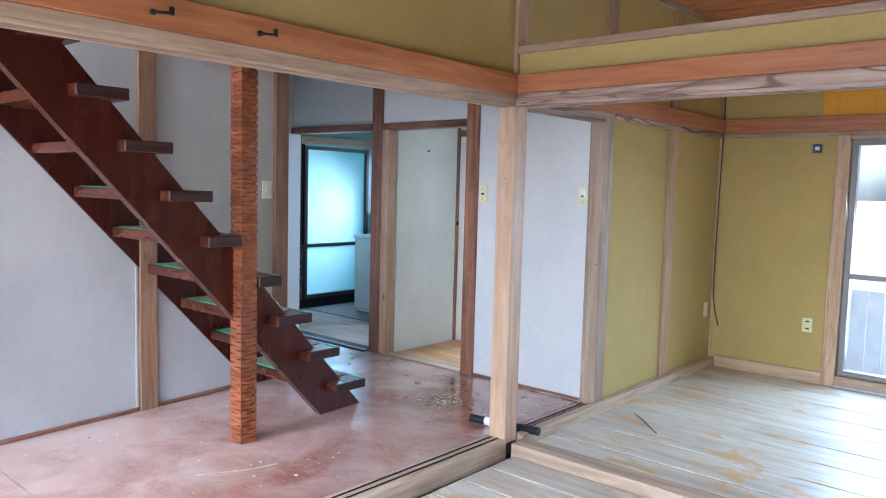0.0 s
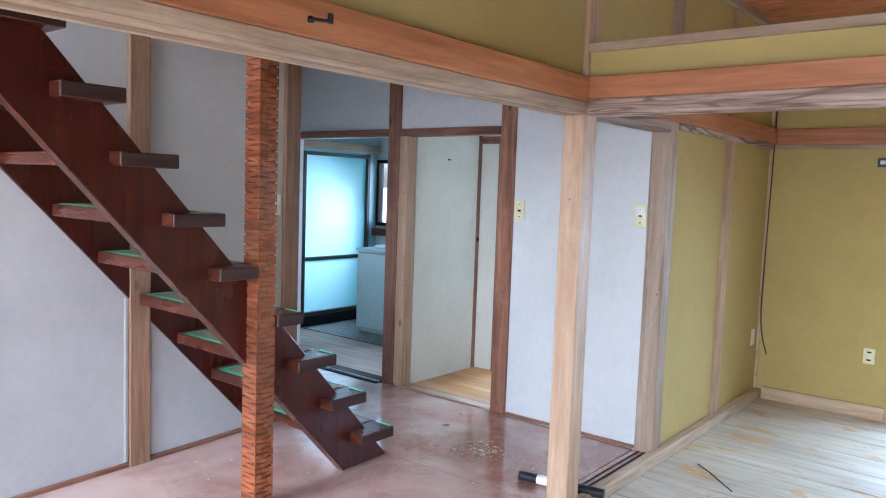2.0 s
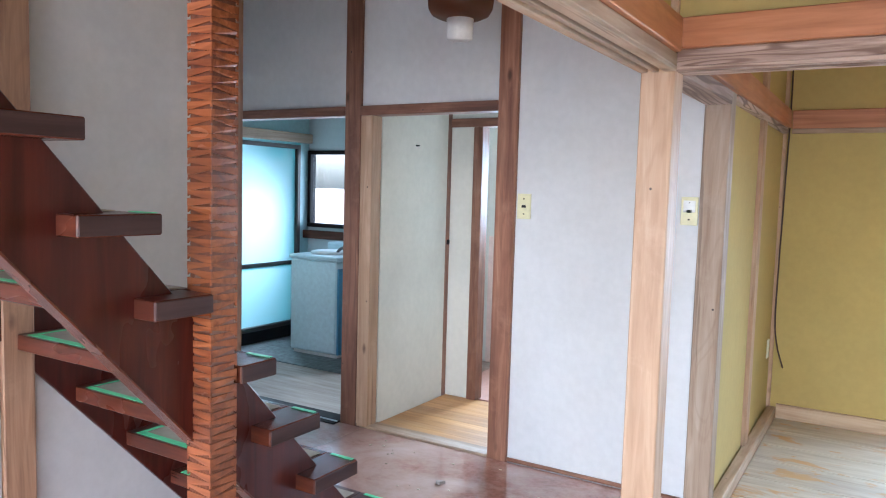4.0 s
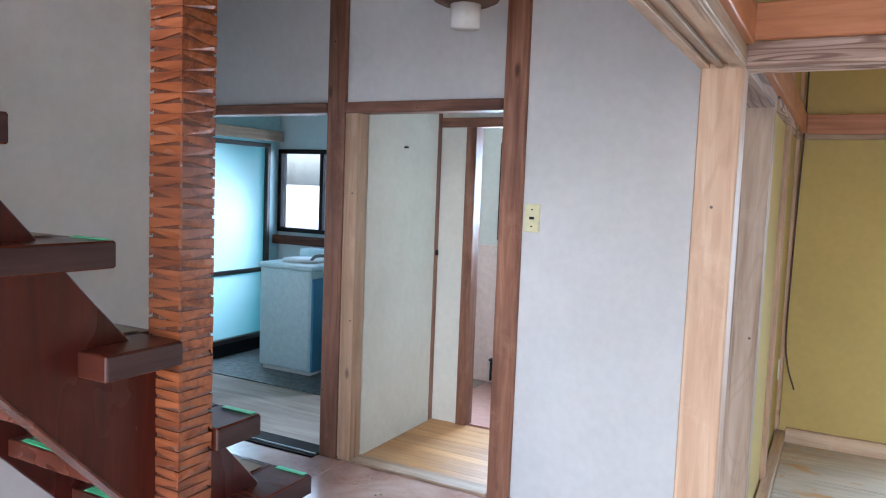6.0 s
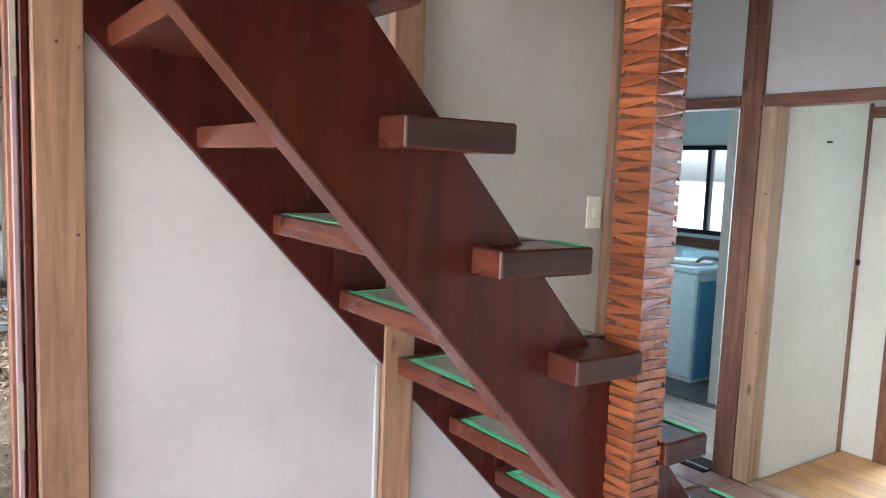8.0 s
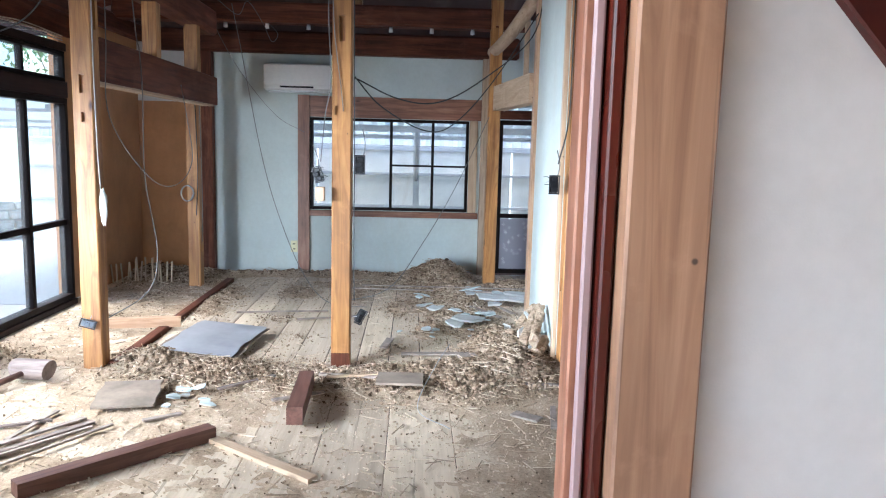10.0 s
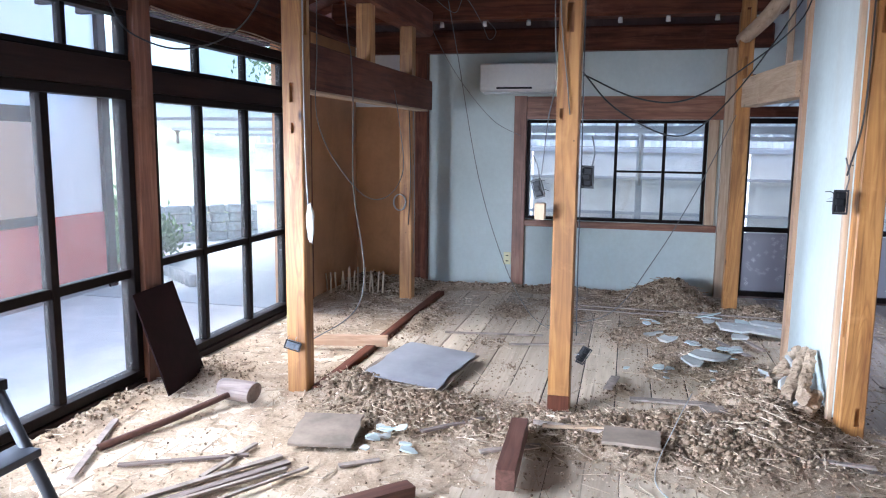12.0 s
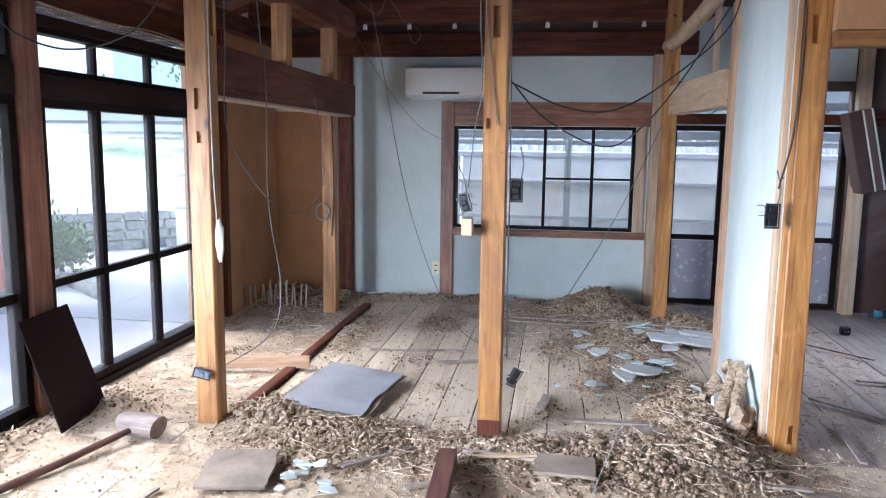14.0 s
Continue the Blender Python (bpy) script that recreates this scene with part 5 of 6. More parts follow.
CABLES = [
    (WIRE_B, 0.0055, "thick black cable swagged between the posts", [(-5.30, -2.60, 1.72), (-5.4, -2.34, 1.61), (-5.6, -2.09, 1.61), (-5.9, -1.80, 1.78), (-6.3, -1.42, 2.12), (-6.5, -1.30, 2.5)]),
    (WIRE_B, 0.005, "black cable drooping from the post", [(-5.30, -2.60, 1.73), (-5.4, -2.44, 1.56), (-5.6, -2.17, 1.43), (-5.8, -1.98, 1.49), (-6.1, -1.70, 1.80), (-6.5, -1.30, 2.4)]),
    (WIRE_B, 0.0042, "black cable running down the post", [(-5.21, -2.59, 2.9), (-5.20, -2.592, 2.0), (-5.20, -2.585, 1.3), (-5.2, -2.585, 0.8), (-5.21, -2.58, 0.42)]),
    (WIRE_G, 0.005, "grey cable running down the post", [(-5.20, -2.73, 2.9), (-5.19, -2.735, 2.1), (-5.19, -2.72, 1.7), (-5.18, -2.75, 1.5), (-5.17, -2.775, 1.23)]),
    (WIRE_G, 0.005, "grey cable beside the first one", [(-5.20, -2.70, 2.9), (-5.195, -2.71, 2.1), (-5.195, -2.66, 1.62), (-5.195, -2.65, 1.52)]),
    (WIRE_G, 0.005, "grey cable looping from the veranda beam", [(-5.3, -4.0, 2.7), (-5.28, -4.0, 1.9), (-5.3, -4.0, 1.45), (-5.5, -3.85, 1.10), (-5.8, -3.78, 1.05), (-6.2, -3.8, 1.20), (-6.6, -3.95, 1.50), (-6.7, -4.02, 1.75)]),
    (WIRE_G, 0.006, "grey cable hanging to the floor", [(-5.6, -4.0, 2.7), (-5.6, -3.95, 2.0), (-5.6, -3.93, 1.87), (-5.55, -3.90, 1.6), (-5.55, -3.90, 1.1), (-5.5, -3.82, 0.65), (-5.45, -3.87, 0.40), (-5.3, -4.1, 0.24)]),
    (WIRE_W, 0.006, "white cable on the timber post", [(-5.14, -4.01, 2.9), (-5.135, -4.015, 1.9), (-5.135, -4.01, 1.3), (-5.135, -4.0, 1.05)]),
    (WIRE_G, 0.005, "grey cable down the back post", [(-7.70, -4.18, 2.9), (-7.69, -4.17, 2.0), (-7.69, -4.16, 1.4), (-7.68, -4.15, 0.8), (-7.69, -4.16, 0.42)]),
    (WIRE_B, 0.005, "black cable down the back post", [(-7.70, -4.22, 2.9), (-7.69, -4.21, 1.9), (-7.69, -4.19, 1.1), (-7.69, -4.21, 0.66)]),
    (WIRE_G, 0.005, "thin grey cable sagging to the floorboards", [(-7.2, -3.75, 2.45), (-7.2, -3.68, 2.09), (-7.1, -3.48, 1.15), (-7.0, -3.28, 0.57), (-6.9, -3.08, 0.2), (-6.8, -2.88, 0.05), (-6.8, -2.6, 0.03)]),
    (WIRE_G, 0.006, "grey cable slung from a post to the rubble", [(-7.86, -1.55, 1.62), (-7.6, -1.85, 1.0), (-7.3, -2.15, 0.5), (-7.1, -2.45, 0.12), (-6.9, -2.9, 0.04)]),
    (WIRE_G, 0.004, "thin cable across the blue wall", [(-7.8, -4.1, 2.45), (-8.1, -3.9, 2.0), (-8.3, -3.6, 1.6), (-8.5, -3.36, 1.45)]),
    (WIRE_B, 0.006, "black cable hanging under the veranda head", [(-4.9, -4.985, 2.10), (-4.95, -4.9, 1.93), (-5.12, -4.7, 1.86), (-5.2, -4.4, 1.98), (-5.20, -4.135, 2.35)]),
    (WIRE_B, 0.006, "dark cable stapled down the post", [(-5.26, -1.335, 2.6), (-5.245, -1.34, 1.9), (-5.25, -1.345, 1.5), (-5.22, -1.40, 1.25)]),
    (WIRE_G, 0.004, "tangled thin cable under the beams", [(-7.3, -3.9, 2.5), (-7.2, -3.7, 2.36), (-7.1, -3.6, 2.45), (-7.2, -3.5, 2.3), (-7.15, -3.42, 2.15), (-7.1, -3.36, 2.2), (-7.2, -3.45, 2.3)]),
    (WIRE_W, 0.004, "white cable lying on the rubble", [(-4.2, -2.05, 0.03), (-4.5, -2.2, 0.02), (-4.9, -2.1, 0.12), (-5.3, -2.0, 0.14)]),
]
for m, r, lab, pts in CABLES:
    tube("cable", pts, r * (0.8 if m is WIRE_B else 0.6), m, None, lab, "cable", 6, 7, "loose cables")
coil = []
for k in range(26):
    a = k * 0.75
    coil.append((-7.68 + 0.006 * k / 6, -4.28 + 0.055 * math.cos(a), 0.86 + 0.07 * math.sin(a)))
tube("cable_coil", coil, 0.005, WIRE_W, None, "small coil of white cable tied to the post", "cable", 6, 3)
bag = bmesh.new()
bmesh.ops.create_icosphere(bag, subdivisions=3, radius=1.0)
for v in bag.verts:
    n1 = noise.noise(v.co * 3)
    v.co = Vector((v.co.x * 0.014, v.co.y * 0.02, v.co.z * 0.10)) * (1 + 0.35 * n1)
pb = tagged(link_mesh("plastic_bag", bag, WHITE_PL, None, True), "white plastic wrapper hanging on the cable", "bag")
pb.location = (-5.13, -3.985, 0.95)

# tilted cabinet on the far wall
hc = thing("hanging_cabinet", (-8.45, 0.22, 1.08), "brown cabinet with cream edges hanging crooked on the wall", "cabinet")
hc.rotation_euler = (radians(13), 0, 0)
for nm, y0, y1, x0, x1, m in (("body", -0.09, 0.09, -0.10, 0.10, plain("cabinet_brown", (0.10, 0.055, 0.04), 0.5)), ("edge_strip", 0.091, 0.105, -0.10, 0.105, IVORY_PL), ("edge_strip", 0.015, 0.03, 0.101, 0.108, IVORY_PL), ("door", -0.08, 0.010, 0.101, 0.106, PL_DARKMUD)):
    bm = bmesh.new()
    add_box(bm, x0, x1, y0, y1, 0.0, 0.68, 0.004)
    part(nm, bm, m, hc)

# white insulators between the roof beams
for i in range(7):
    y = -4.0 + i * 0.38
    cyl("insulator", (-8.0, y, 2.375), 0.02, 0.016, 0.045, WHITE_PL, None, "white porcelain insulator under the roof beam", "insulator")

# ================= wrecked room: rubble =================
MOUNDS = [(-5.05, -3.40, 0.36, 0.45, 0.055), (-5.0, -2.65, 0.28, 0.55, 0.045), (-4.98, -1.95, 0.36, 0.5, 0.065), (-5.2, -1.60, 0.40, 0.28, 0.075),
          (-5.75, -1.60, 0.34, 0.24, 0.12), (-8.15, -1.98, 0.40, 0.30, 0.24), (-8.42, -3.2, 0.13, 1.2, 0.05), (-7.4, -1.95, 0.6, 0.40, 0.03),
          (-6.6, -1.85, 0.5, 0.30, 0.035), (-5.35, -3.78, 0.26, 0.26, 0.06), (-8.15, -4.65, 0.4, 0.42, 0.10), (-5.35, -4.72, 0.22, 0.22, 0.04),
          (-4.5, -4.88, 0.7, 0.10, 0.05), (-7.1, -3.85, 0.6, 0.14, 0.035), (-7.8, -1.3, 0.30, 0.25, 0.09), (-7.9, -2.8, 0.20, 0.45, 0.035),
          (-6.15, -2.12, 0.26, 0.13, 0.035), (-6.85, -2.35, 0.30, 0.12, 0.035), (-6.45, -3.25, 0.14, 0.16, 0.03), (-7.45, -3.25, 0.26, 0.18, 0.035), (-5.95, -3.0, 0.12, 0.10, 0.02),
          (-7.3, -2.75, 0.20, 0.11, 0.03), (-5.65, -2.35, 0.14, 0.11, 0.03), (-6.3, -4.5, 0.30, 0.12, 0.03), (-7.2, -4.45, 0.28, 0.14, 0.035)]


def mound(x, y):
    h = 0.0
    for cx, cy, rx, ry, hh in MOUNDS:
        d = ((x - cx) / rx) ** 2 + ((y - cy) / ry) ** 2
        if d < 6:
            h += hh * math.exp(-d * 1.2)
    return h


def dirt_height(x, y):
    n1 = noise.fractal(Vector((x * 2.6, y * 2.6, 3.1)), 0.9, 2.1, 5)
    n2 = noise.fractal(Vector((x * 13, y * 13, 7.7)), 0.8, 2.0, 4)
    m = mound(x, y)
    front = 0.010 if x > -4.9 else 0.0
    bare = 0.013 * math.exp(-((x + 6.3) / 1.0) ** 4 - ((y + 2.75) / 0.85) ** 4) + 0.02 * math.exp(-((x + 4.25) / 0.45) ** 4 - ((y + 2.5) / 0.45) ** 4)
    return m * (1 + 0.35 * n1) + 0.010 * n1 + (0.007 + 0.11 * m) * n2 - 0.010 + front - bare


def dirt_sheet(x0, x1, y0, y1, step):
    nx, ny = int((x1 - x0) / step), int((y1 - y0) / step)
    verts = []
    for i in range(nx + 1):
        for j in range(ny + 1):
            x, y = x0 + i * step, y0 + j * step
            edge = min(i, j, nx - i, ny - j) / 6
            verts.append((x, y, min(dirt_height(x, y), 0.5) - (0.05 if edge <= 0 else 0)))
    w = ny + 1
    faces = [(i * w + j, (i + 1) * w + j, (i + 1) * w + j + 1, i * w + j + 1) for i in range(nx) for j in range(ny)
             if max(verts[k][2] for k in (i * w + j, (i + 1) * w + j, (i + 1) * w + j + 1, i * w + j + 1)) > -0.012]
    me = bpy.data.meshes.new("earth_layer")
    me.from_pydata(verts, [], faces)
    me.materials.append(EARTH_MIX)
    for p in me.polygons:
        p.use_smooth = True
    return tagged(new("earth_layer", me), "dry clay and dust spread over the floorboards", "rubble", "", "stuff")


def rubble_mat(name, dark, mid, light, spread=0.0, fine=70.0):
    """Dry clay: blotches, grain and, for loose pieces, a shade of its own for each."""
    m, n, l, b = mat_base(name)
    g = n.new("ShaderNodeNewGeometry")
    a = node(n, "ShaderNodeTexNoise", Scale=5.0, Detail=8.0, Roughness=0.68)
    l.new(g.outputs["Position"], a.inputs["Vector"])
    r = ramp(n, [(0.30, dark), (0.5, mid), (0.70, light)])
    l.new(a.outputs["Fac"], r.inputs["Fac"])
    c = r.outputs["Color"]
    if spread:
        rv = ramp(n, [(0.0, (1 - spread, 1 - spread * 1.05, 1 - spread * 1.1)), (0.6, (1.0, 1.0, 1.0)), (1.0, (1.32, 1.34, 1.36))])
        l.new(g.outputs["Random Per Island"], rv.inputs["Fac"])
        c = mix_rgb(n, l, 1.0, c, rv.outputs["Color"], "MULTIPLY")
    f = node(n, "ShaderNodeTexNoise", Scale=fine, Detail=6.0, Roughness=0.7)
    l.new(g.outputs["Position"], f.inputs["Vector"])
    sp = ramp(n, [(0.34, (0.66, 0.63, 0.60)), (0.52, (1.0, 1.0, 1.0)), (0.68, (1.18, 1.18, 1.16))])
    l.new(f.outputs["Fac"], sp.inputs["Fac"])
    l.new(mix_rgb(n, l, 0.8, c, sp.outputs["Color"], "MULTIPLY"), b.inputs["Base Color"])
    b.inputs["Roughness"].default_value = 0.95
    b.inputs["Specular IOR Level"].default_value = 0.15
    add_bump(n, l, b, f.outputs["Fac"], 0.7, 0.008)
    return m


CHUNKS = [((-5.69, -1.375, 0.30), (-5.36, -1.48, 0.13), 0.032), ((-5.84, -1.375, 0.27), (-5.50, -1.52, 0.10), 0.034), ((-5.98, -1.38, 0.24), (-5.72, -1.58, 0.07), 0.030),
          ((-5.90, -1.40, 0.16), (-5.60, -1.62, 0.07), 0.030), ((-5.46, -1.38, 0.14), (-5.40, -1.46, 0.05), 0.045)]
EARTH_MIX = rubble_mat("dry_clay_layer", (0.31, 0.225, 0.152), (0.47, 0.362, 0.258), (0.58, 0.47, 0.355))
CLOD = rubble_mat("clay_clods", (0.20, 0.137, 0.090), (0.32, 0.235, 0.162), (0.46, 0.36, 0.268), 0.66)
CRUMB = rubble_mat("clay_crumb", (0.42, 0.315, 0.22), (0.55, 0.44, 0.325), (0.66, 0.555, 0.44), 0.25)
SPLINT = rubble_mat("splinters", (0.34, 0.25, 0.17), (0.52, 0.42, 0.31), (0.66, 0.57, 0.46), 0.5)
dirt_sheet(-8.58, -1.95, -4.97, -0.25, 0.024)

ICO_B = bmesh.new()
bmesh.ops.create_icosphere(ICO_B, subdivisions=1, radius=1.0)
ICO_V = [v.co.copy() for v in ICO_B.verts]
ICO_F = [[v.index for v in f.verts] for f in ICO_B.faces]
ICO_B.free()


def scatter_clods(name, count, seed, pick, size, mat, label):
    rnd = random.Random(seed)
    verts, faces = [], []
    made = 0
    while made < count:
        x, y, keep = pick(rnd)
        if rnd.random() > keep:
            continue
        made += 1
        s = size(rnd) * min(1.0, 0.5 + 9 * mound(x, y))
        sx, sy, sz = s * rnd.uniform(0.8, 1.3), s * rnd.uniform(0.8, 1.2), s * rnd.uniform(0.6, 1.0)
        rot = Euler((rnd.uniform(-0.5, 0.5), rnd.uniform(-0.5, 0.5), rnd.uniform(0, 6.28))).to_matrix()
        c = Vector((x, y, max(dirt_height(x, y), 0.0) + sz * 0.7))
        base = len(verts)
        for v in ICO_V:
            q = rot @ Vector((v.x * sx, v.y * sy, v.z * sz)) * rnd.uniform(0.70, 1.22)
            verts.append(tuple(c + q))
        faces += [[base + k for k in f] for f in ICO_F]
    me = bpy.data.meshes.new(name)
    me.from_pydata(verts, [], faces)
    me.materials.append(mat)
    return tagged(new(name, me), label, "rubble", "", "stuff")


def pick_mound(rnd):
    x, y = rnd.uniform(-8.5, -3.4), rnd.uniform(-4.93, -0.9)
    m = mound(x, y)
    k = noise.noise(Vector((x * 2, y * 2, 9.0)))
    return x, y, min(1.0, m * 9 + 0.012 + 0.12 * max(0, k - 0.15)) * (0.25 if x > -4.85 and y < -3.55 else 1)


def pick_heap(rnd):
    x, y = rnd.uniform(-8.5, -4.6), rnd.uniform(-4.9, -1.1)
    return x, y, min(1.0, max(0.0, mound(x, y) - 0.02) * 14)


def pick_floor(rnd):
    x, y = rnd.uniform(-8.5, -2.1), rnd.uniform(-4.93, -0.3)
    k = noise.noise(Vector((x * 1.5, y * 1.5, 2.0)))
    return x, y, (0.35 + 0.6 * max(0, k)) * (0.3 if -7.2 < x < -5.4 and -3.6 < y < -2.0 else 1)


scatter_clods("clay_lumps", 46000, 11, pick_mound, lambda r: 0.0035 + 0.011 * r.random() ** 2.2, CLOD, "heap of broken clay wall lumps on the floor")
scatter_clods("clay_chunks", 900, 13, pick_heap, lambda r: 0.011 + 0.014 * r.random() ** 2, CLOD, "large broken lumps of clay wall among the rubble")
scatter_clods("clay_crumbs", 36000, 12, pick_floor, lambda r: 0.003 + 0.010 * r.random() ** 3, CRUMB, "fine clay crumbs scattered over the floor")


def scatter_sticks(name, count, seed, pick, mat, label, lmax=0.13):
    rnd = random.Random(seed)
    verts, faces = [], []
    made = 0
    while made < count:
        x, y, keep = pick(rnd)
        if rnd.random() > keep:
            continue
        made += 1
        ln, w, t = 0.03 + lmax * rnd.random() ** 2.5, 0.0012 + 0.0035 * rnd.random() ** 2, rnd.uniform(0.0008, 0.0022)
        rot = Euler((0, rnd.uniform(-0.16, 0.16), rnd.uniform(0, 6.28))).to_matrix()
        c = Vector((x, y, max(dirt_height(x, y), 0.0) + 0.010 + 0.06 * mound(x, y)))
        base = len(verts)
        for dx, dy, dz in itertools_box:
            verts.append(tuple(c + rot @ Vector((dx * ln / 2, dy * w * (1.0 if dx < 0 else 0.5), dz * t))))
        faces += [[base + k for k in q] for q in ((0, 1, 3, 2), (4, 6, 7, 5), (0, 4, 5, 1), (2, 3, 7, 6), (0, 2, 6, 4), (1, 5, 7, 3))]
    me = bpy.data.meshes.new(name)
    me.from_pydata(verts, [], faces)
    me.materials.append(mat)
    return tagged(new(name, me), label, "rubble", "", "stuff")


itertools_box = [(a, b, c) for a in (-1, 1) for b in (-1, 1) for c in (-1, 1)]
scatter_sticks("splinters", 1500, 21, pick_mound, SPLINT, "broken laths and bamboo splinters among the clay", 0.22)
scatter_sticks("floor_splinters", 2600, 22, pick_floor, SPLINT, "straw and splinters strewn over the floor", 0.10)


def board(name, a, b, w, t, mat, label, category, z=0.0, lift=0.0, roll=0.0, warp=0.0, group=""):
    """A board on the floor from plan point a to b: width w, thickness t, its far end lifted."""
    d = Vector((b[0] - a[0], b[1] - a[1], lift))
    ln = d.length
    bm = bmesh.new()
    n = 8
    rnd = random.Random(int(abs(a[0] * 997 + b[1] * 131)))
    rings = []
    for i in range(n + 1):
        u = i / n
        ww = w * (1 + 0.05 * rnd.uniform(-1, 1))
        zz = warp * 4 * u * (1 - u)
        rings.append([bm.verts.new((u * ln - ln / 2, s * ww / 2, zz + h)) for s, h in ((-1, 0), (1, 0), (1, t), (-1, t))])
    for p, q in zip(rings, rings[1:]):
        for k in range(4):
            bm.faces.new((p[k], p[(k + 1) % 4], q[(k + 1) % 4], q[k]))
    bm.faces.new(rings[0][::-1])
    bm.faces.new(rings[-1])
    ob = link_mesh(name, bm, wood(mat, 0) if isinstance(mat, str) else mat)
    yaw = math.atan2(d.y, d.x)
    ob.matrix_world = Matrix.Translation(((a[0] + b[0]) / 2, (a[1] + b[1]) / 2, z + lift / 2)) @ Euler((roll, -math.asin(lift / ln), yaw)).to_matrix().to_4x4()
    return tagged(ob, label, category, group)


br = board("beam_right", (-7.89, -1.46), (-6.545, -1.335), 0.11, 0.22, "pale", "", "", 1.68, 0.0)
br["kind"] = "structure"
tube("roof_log", [(-8.0, -1.52, 2.22), (-7.3, -1.44, 2.30), (-6.5, -1.31, 2.52)], 0.055, wood("pale", 0), None, "pale peeled log under the roof", "log", 10, 5)
board("timber_offcut", (-4.80, -2.80), (-4.23, -2.777), 0.075, 0.085, "oldred", "short square red-brown timber lying on the rubble", "timber", 0.03)
board("timber_offcut", (-4.13, -3.13), (-3.55, -3.70), 0.07, 0.06, "oldred", "long red-brown timber lying on the dusty floor", "timber", 0.005)
board("timber_offcut", (-6.02, -4.42), (-6.12, -3.88), 0.045, 0.07, "cedar", "cedar batten lying across the floor beam", "timber", 0.02)
board("wood_strip", (-4.10, -3.12), (-3.70, -2.62), 0.05, 0.02, "pale", "pale wooden strip on the floor", "strip")
board("plank_scrap", (-4.80, -2.42), (-4.79, -2.17), 0.19, 0.014, PLYW, "broken pale board end on the clay", "board", 0.07)
board("wood_strip", (-4.92, -2.75), (-4.86, -2.20), 0.02, 0.015, GREYWOOD, "grey lath under the broken board", "strip", 0.05)
board("wood_strip", (-4.85, -2.70), (-4.93, -2.30), 0.018, 0.012, "pale", "pale lath among the rubble", "strip", 0.06)
for a, b, w in [((-4.06, -4.40), (-4.30, -3.92), 0.025), ((-3.72, -4.20), (-4.33, -3.78), 0.03), ((-3.80, -4.05), (-4.28, -3.72), 0.035), ((-3.62, -4.15), (-4.22, -3.70), 0.02),
                ((-4.05, -4.0), (-4.42, -3.95), 0.022), ((-3.7, -3.95), (-4.25, -3.62), 0.016), ((-3.9, -4.5), (-4.5, -4.75), 0.03), ((-4.85, -1.50), (-4.78, -1.0), 0.03),
                ((-4.83, -1.72), (-4.80, -1.30), 0.028), ((-4.55, -1.50), (-4.25, -1.55), 0.03), ((-4.45, -1.72), (-4.36, -1.60), 0.07), ((-5.62, -2.42), (-5.86, -2.38), 0.05),
                ((-5.5, -2.3), (-5.52, -1.85), 0.05), ((-6.9, -1.75), (-6.5, -1.55), 0.04), ((-7.2, -1.6), (-6.7, -1.42), 0.03), ((-7.6, -2.9), (-7.5, -1.5), 0.022),
                ((-7.62, -2.7), (-7.55, -1.2), 0.018), ((-6.6, -3.6), (-6.7, -2.9), 0.02), ((-6.4, -3.1), (-6.55, -2.6), 0.02), ((-4.7, -3.25), (-4.95, -3.0), 0.025),
                ((-4.6, -2.95), (-4.75, -2.70), 0.03), ((-4.3, -3.5), (-4.4, -3.35), 0.03), ((-6.1, -0.9), (-5.6, -0.4), 0.03), ((-6.5, -0.5), (-6.4, 0.2), 0.03), ((-5.7, -0.9), (-5.2, -0.95), 0.03), ((-7.4, -0.6), (-7.0, -0.2), 0.02)]:
    board("wood_strip", a, b, w, 0.010, GREYWOOD if (w * 1000) % 2 < 1 else "drift", "weathered wooden strip strewn on the floor", "strip", max(0.012, mound((a[0] + b[0]) / 2, (a[1] + b[1]) / 2) * 1.05), group="loose strips")
for k, (dz, da) in enumerate([(0.012, 0.0), (0.022, 0.05), (0.033, -0.03), (0.045, 0.02)]):
    board("veneer_sheet", (-5.35, -3.58 + da), (-6.02, -3.48 + da * 0.5), 0.46, 0.004, SHEETM if k == 3 else PLYW, "warped pale grey veneer sheet stacked on the floor", "sheet", dz, 0.02, 0.02 * k, 0.012, "stack of veneer sheets")
board("square_board", (-4.44, -3.65), (-4.745, -3.70), 0.29, 0.012, PLYW, "dusty square of plywood on the floor", "board", 0.025, 0.03)
board("dark_panel_scrap", (-5.30, -1.95), (-5.36, -1.62), 0.11, 0.006, GREYWOOD, "grey strip by the rubble heap", "strip", 0.06)


def flake(name, x, y, z, s, mat, label, tilt=(0, 0), seed=0, t=0.012):
    rnd = random.Random(seed)
    bm = bmesh.new()
    n = 7
    pts = [(s * rnd.uniform(0.35, 1.05) * math.cos(2 * math.pi * k / n), 0.75 * s * rnd.uniform(0.5, 1.0) * math.sin(2 * math.pi * k / n)) for k in range(n)]
    lo = [bm.verts.new((a, b, 0)) for a, b in pts]
    hi = [bm.verts.new((a * 0.97, b * 0.97, t)) for a, b in pts]
    bm.faces.new(lo[::-1])
    bm.faces.new(hi)
    for k in range(n):
        bm.faces.new((lo[k], lo[(k + 1) % n], hi[(k + 1) % n], hi[k]))
    ob = link_mesh(name, bm, mat)
    ob.matrix_world = Matrix.Translation((x, y, z)) @ Euler((tilt[0], tilt[1], rnd.uniform(0, 6.3))).to_matrix().to_4x4()
    return tagged(ob, label, "plaster chip", "fallen plaster chips")


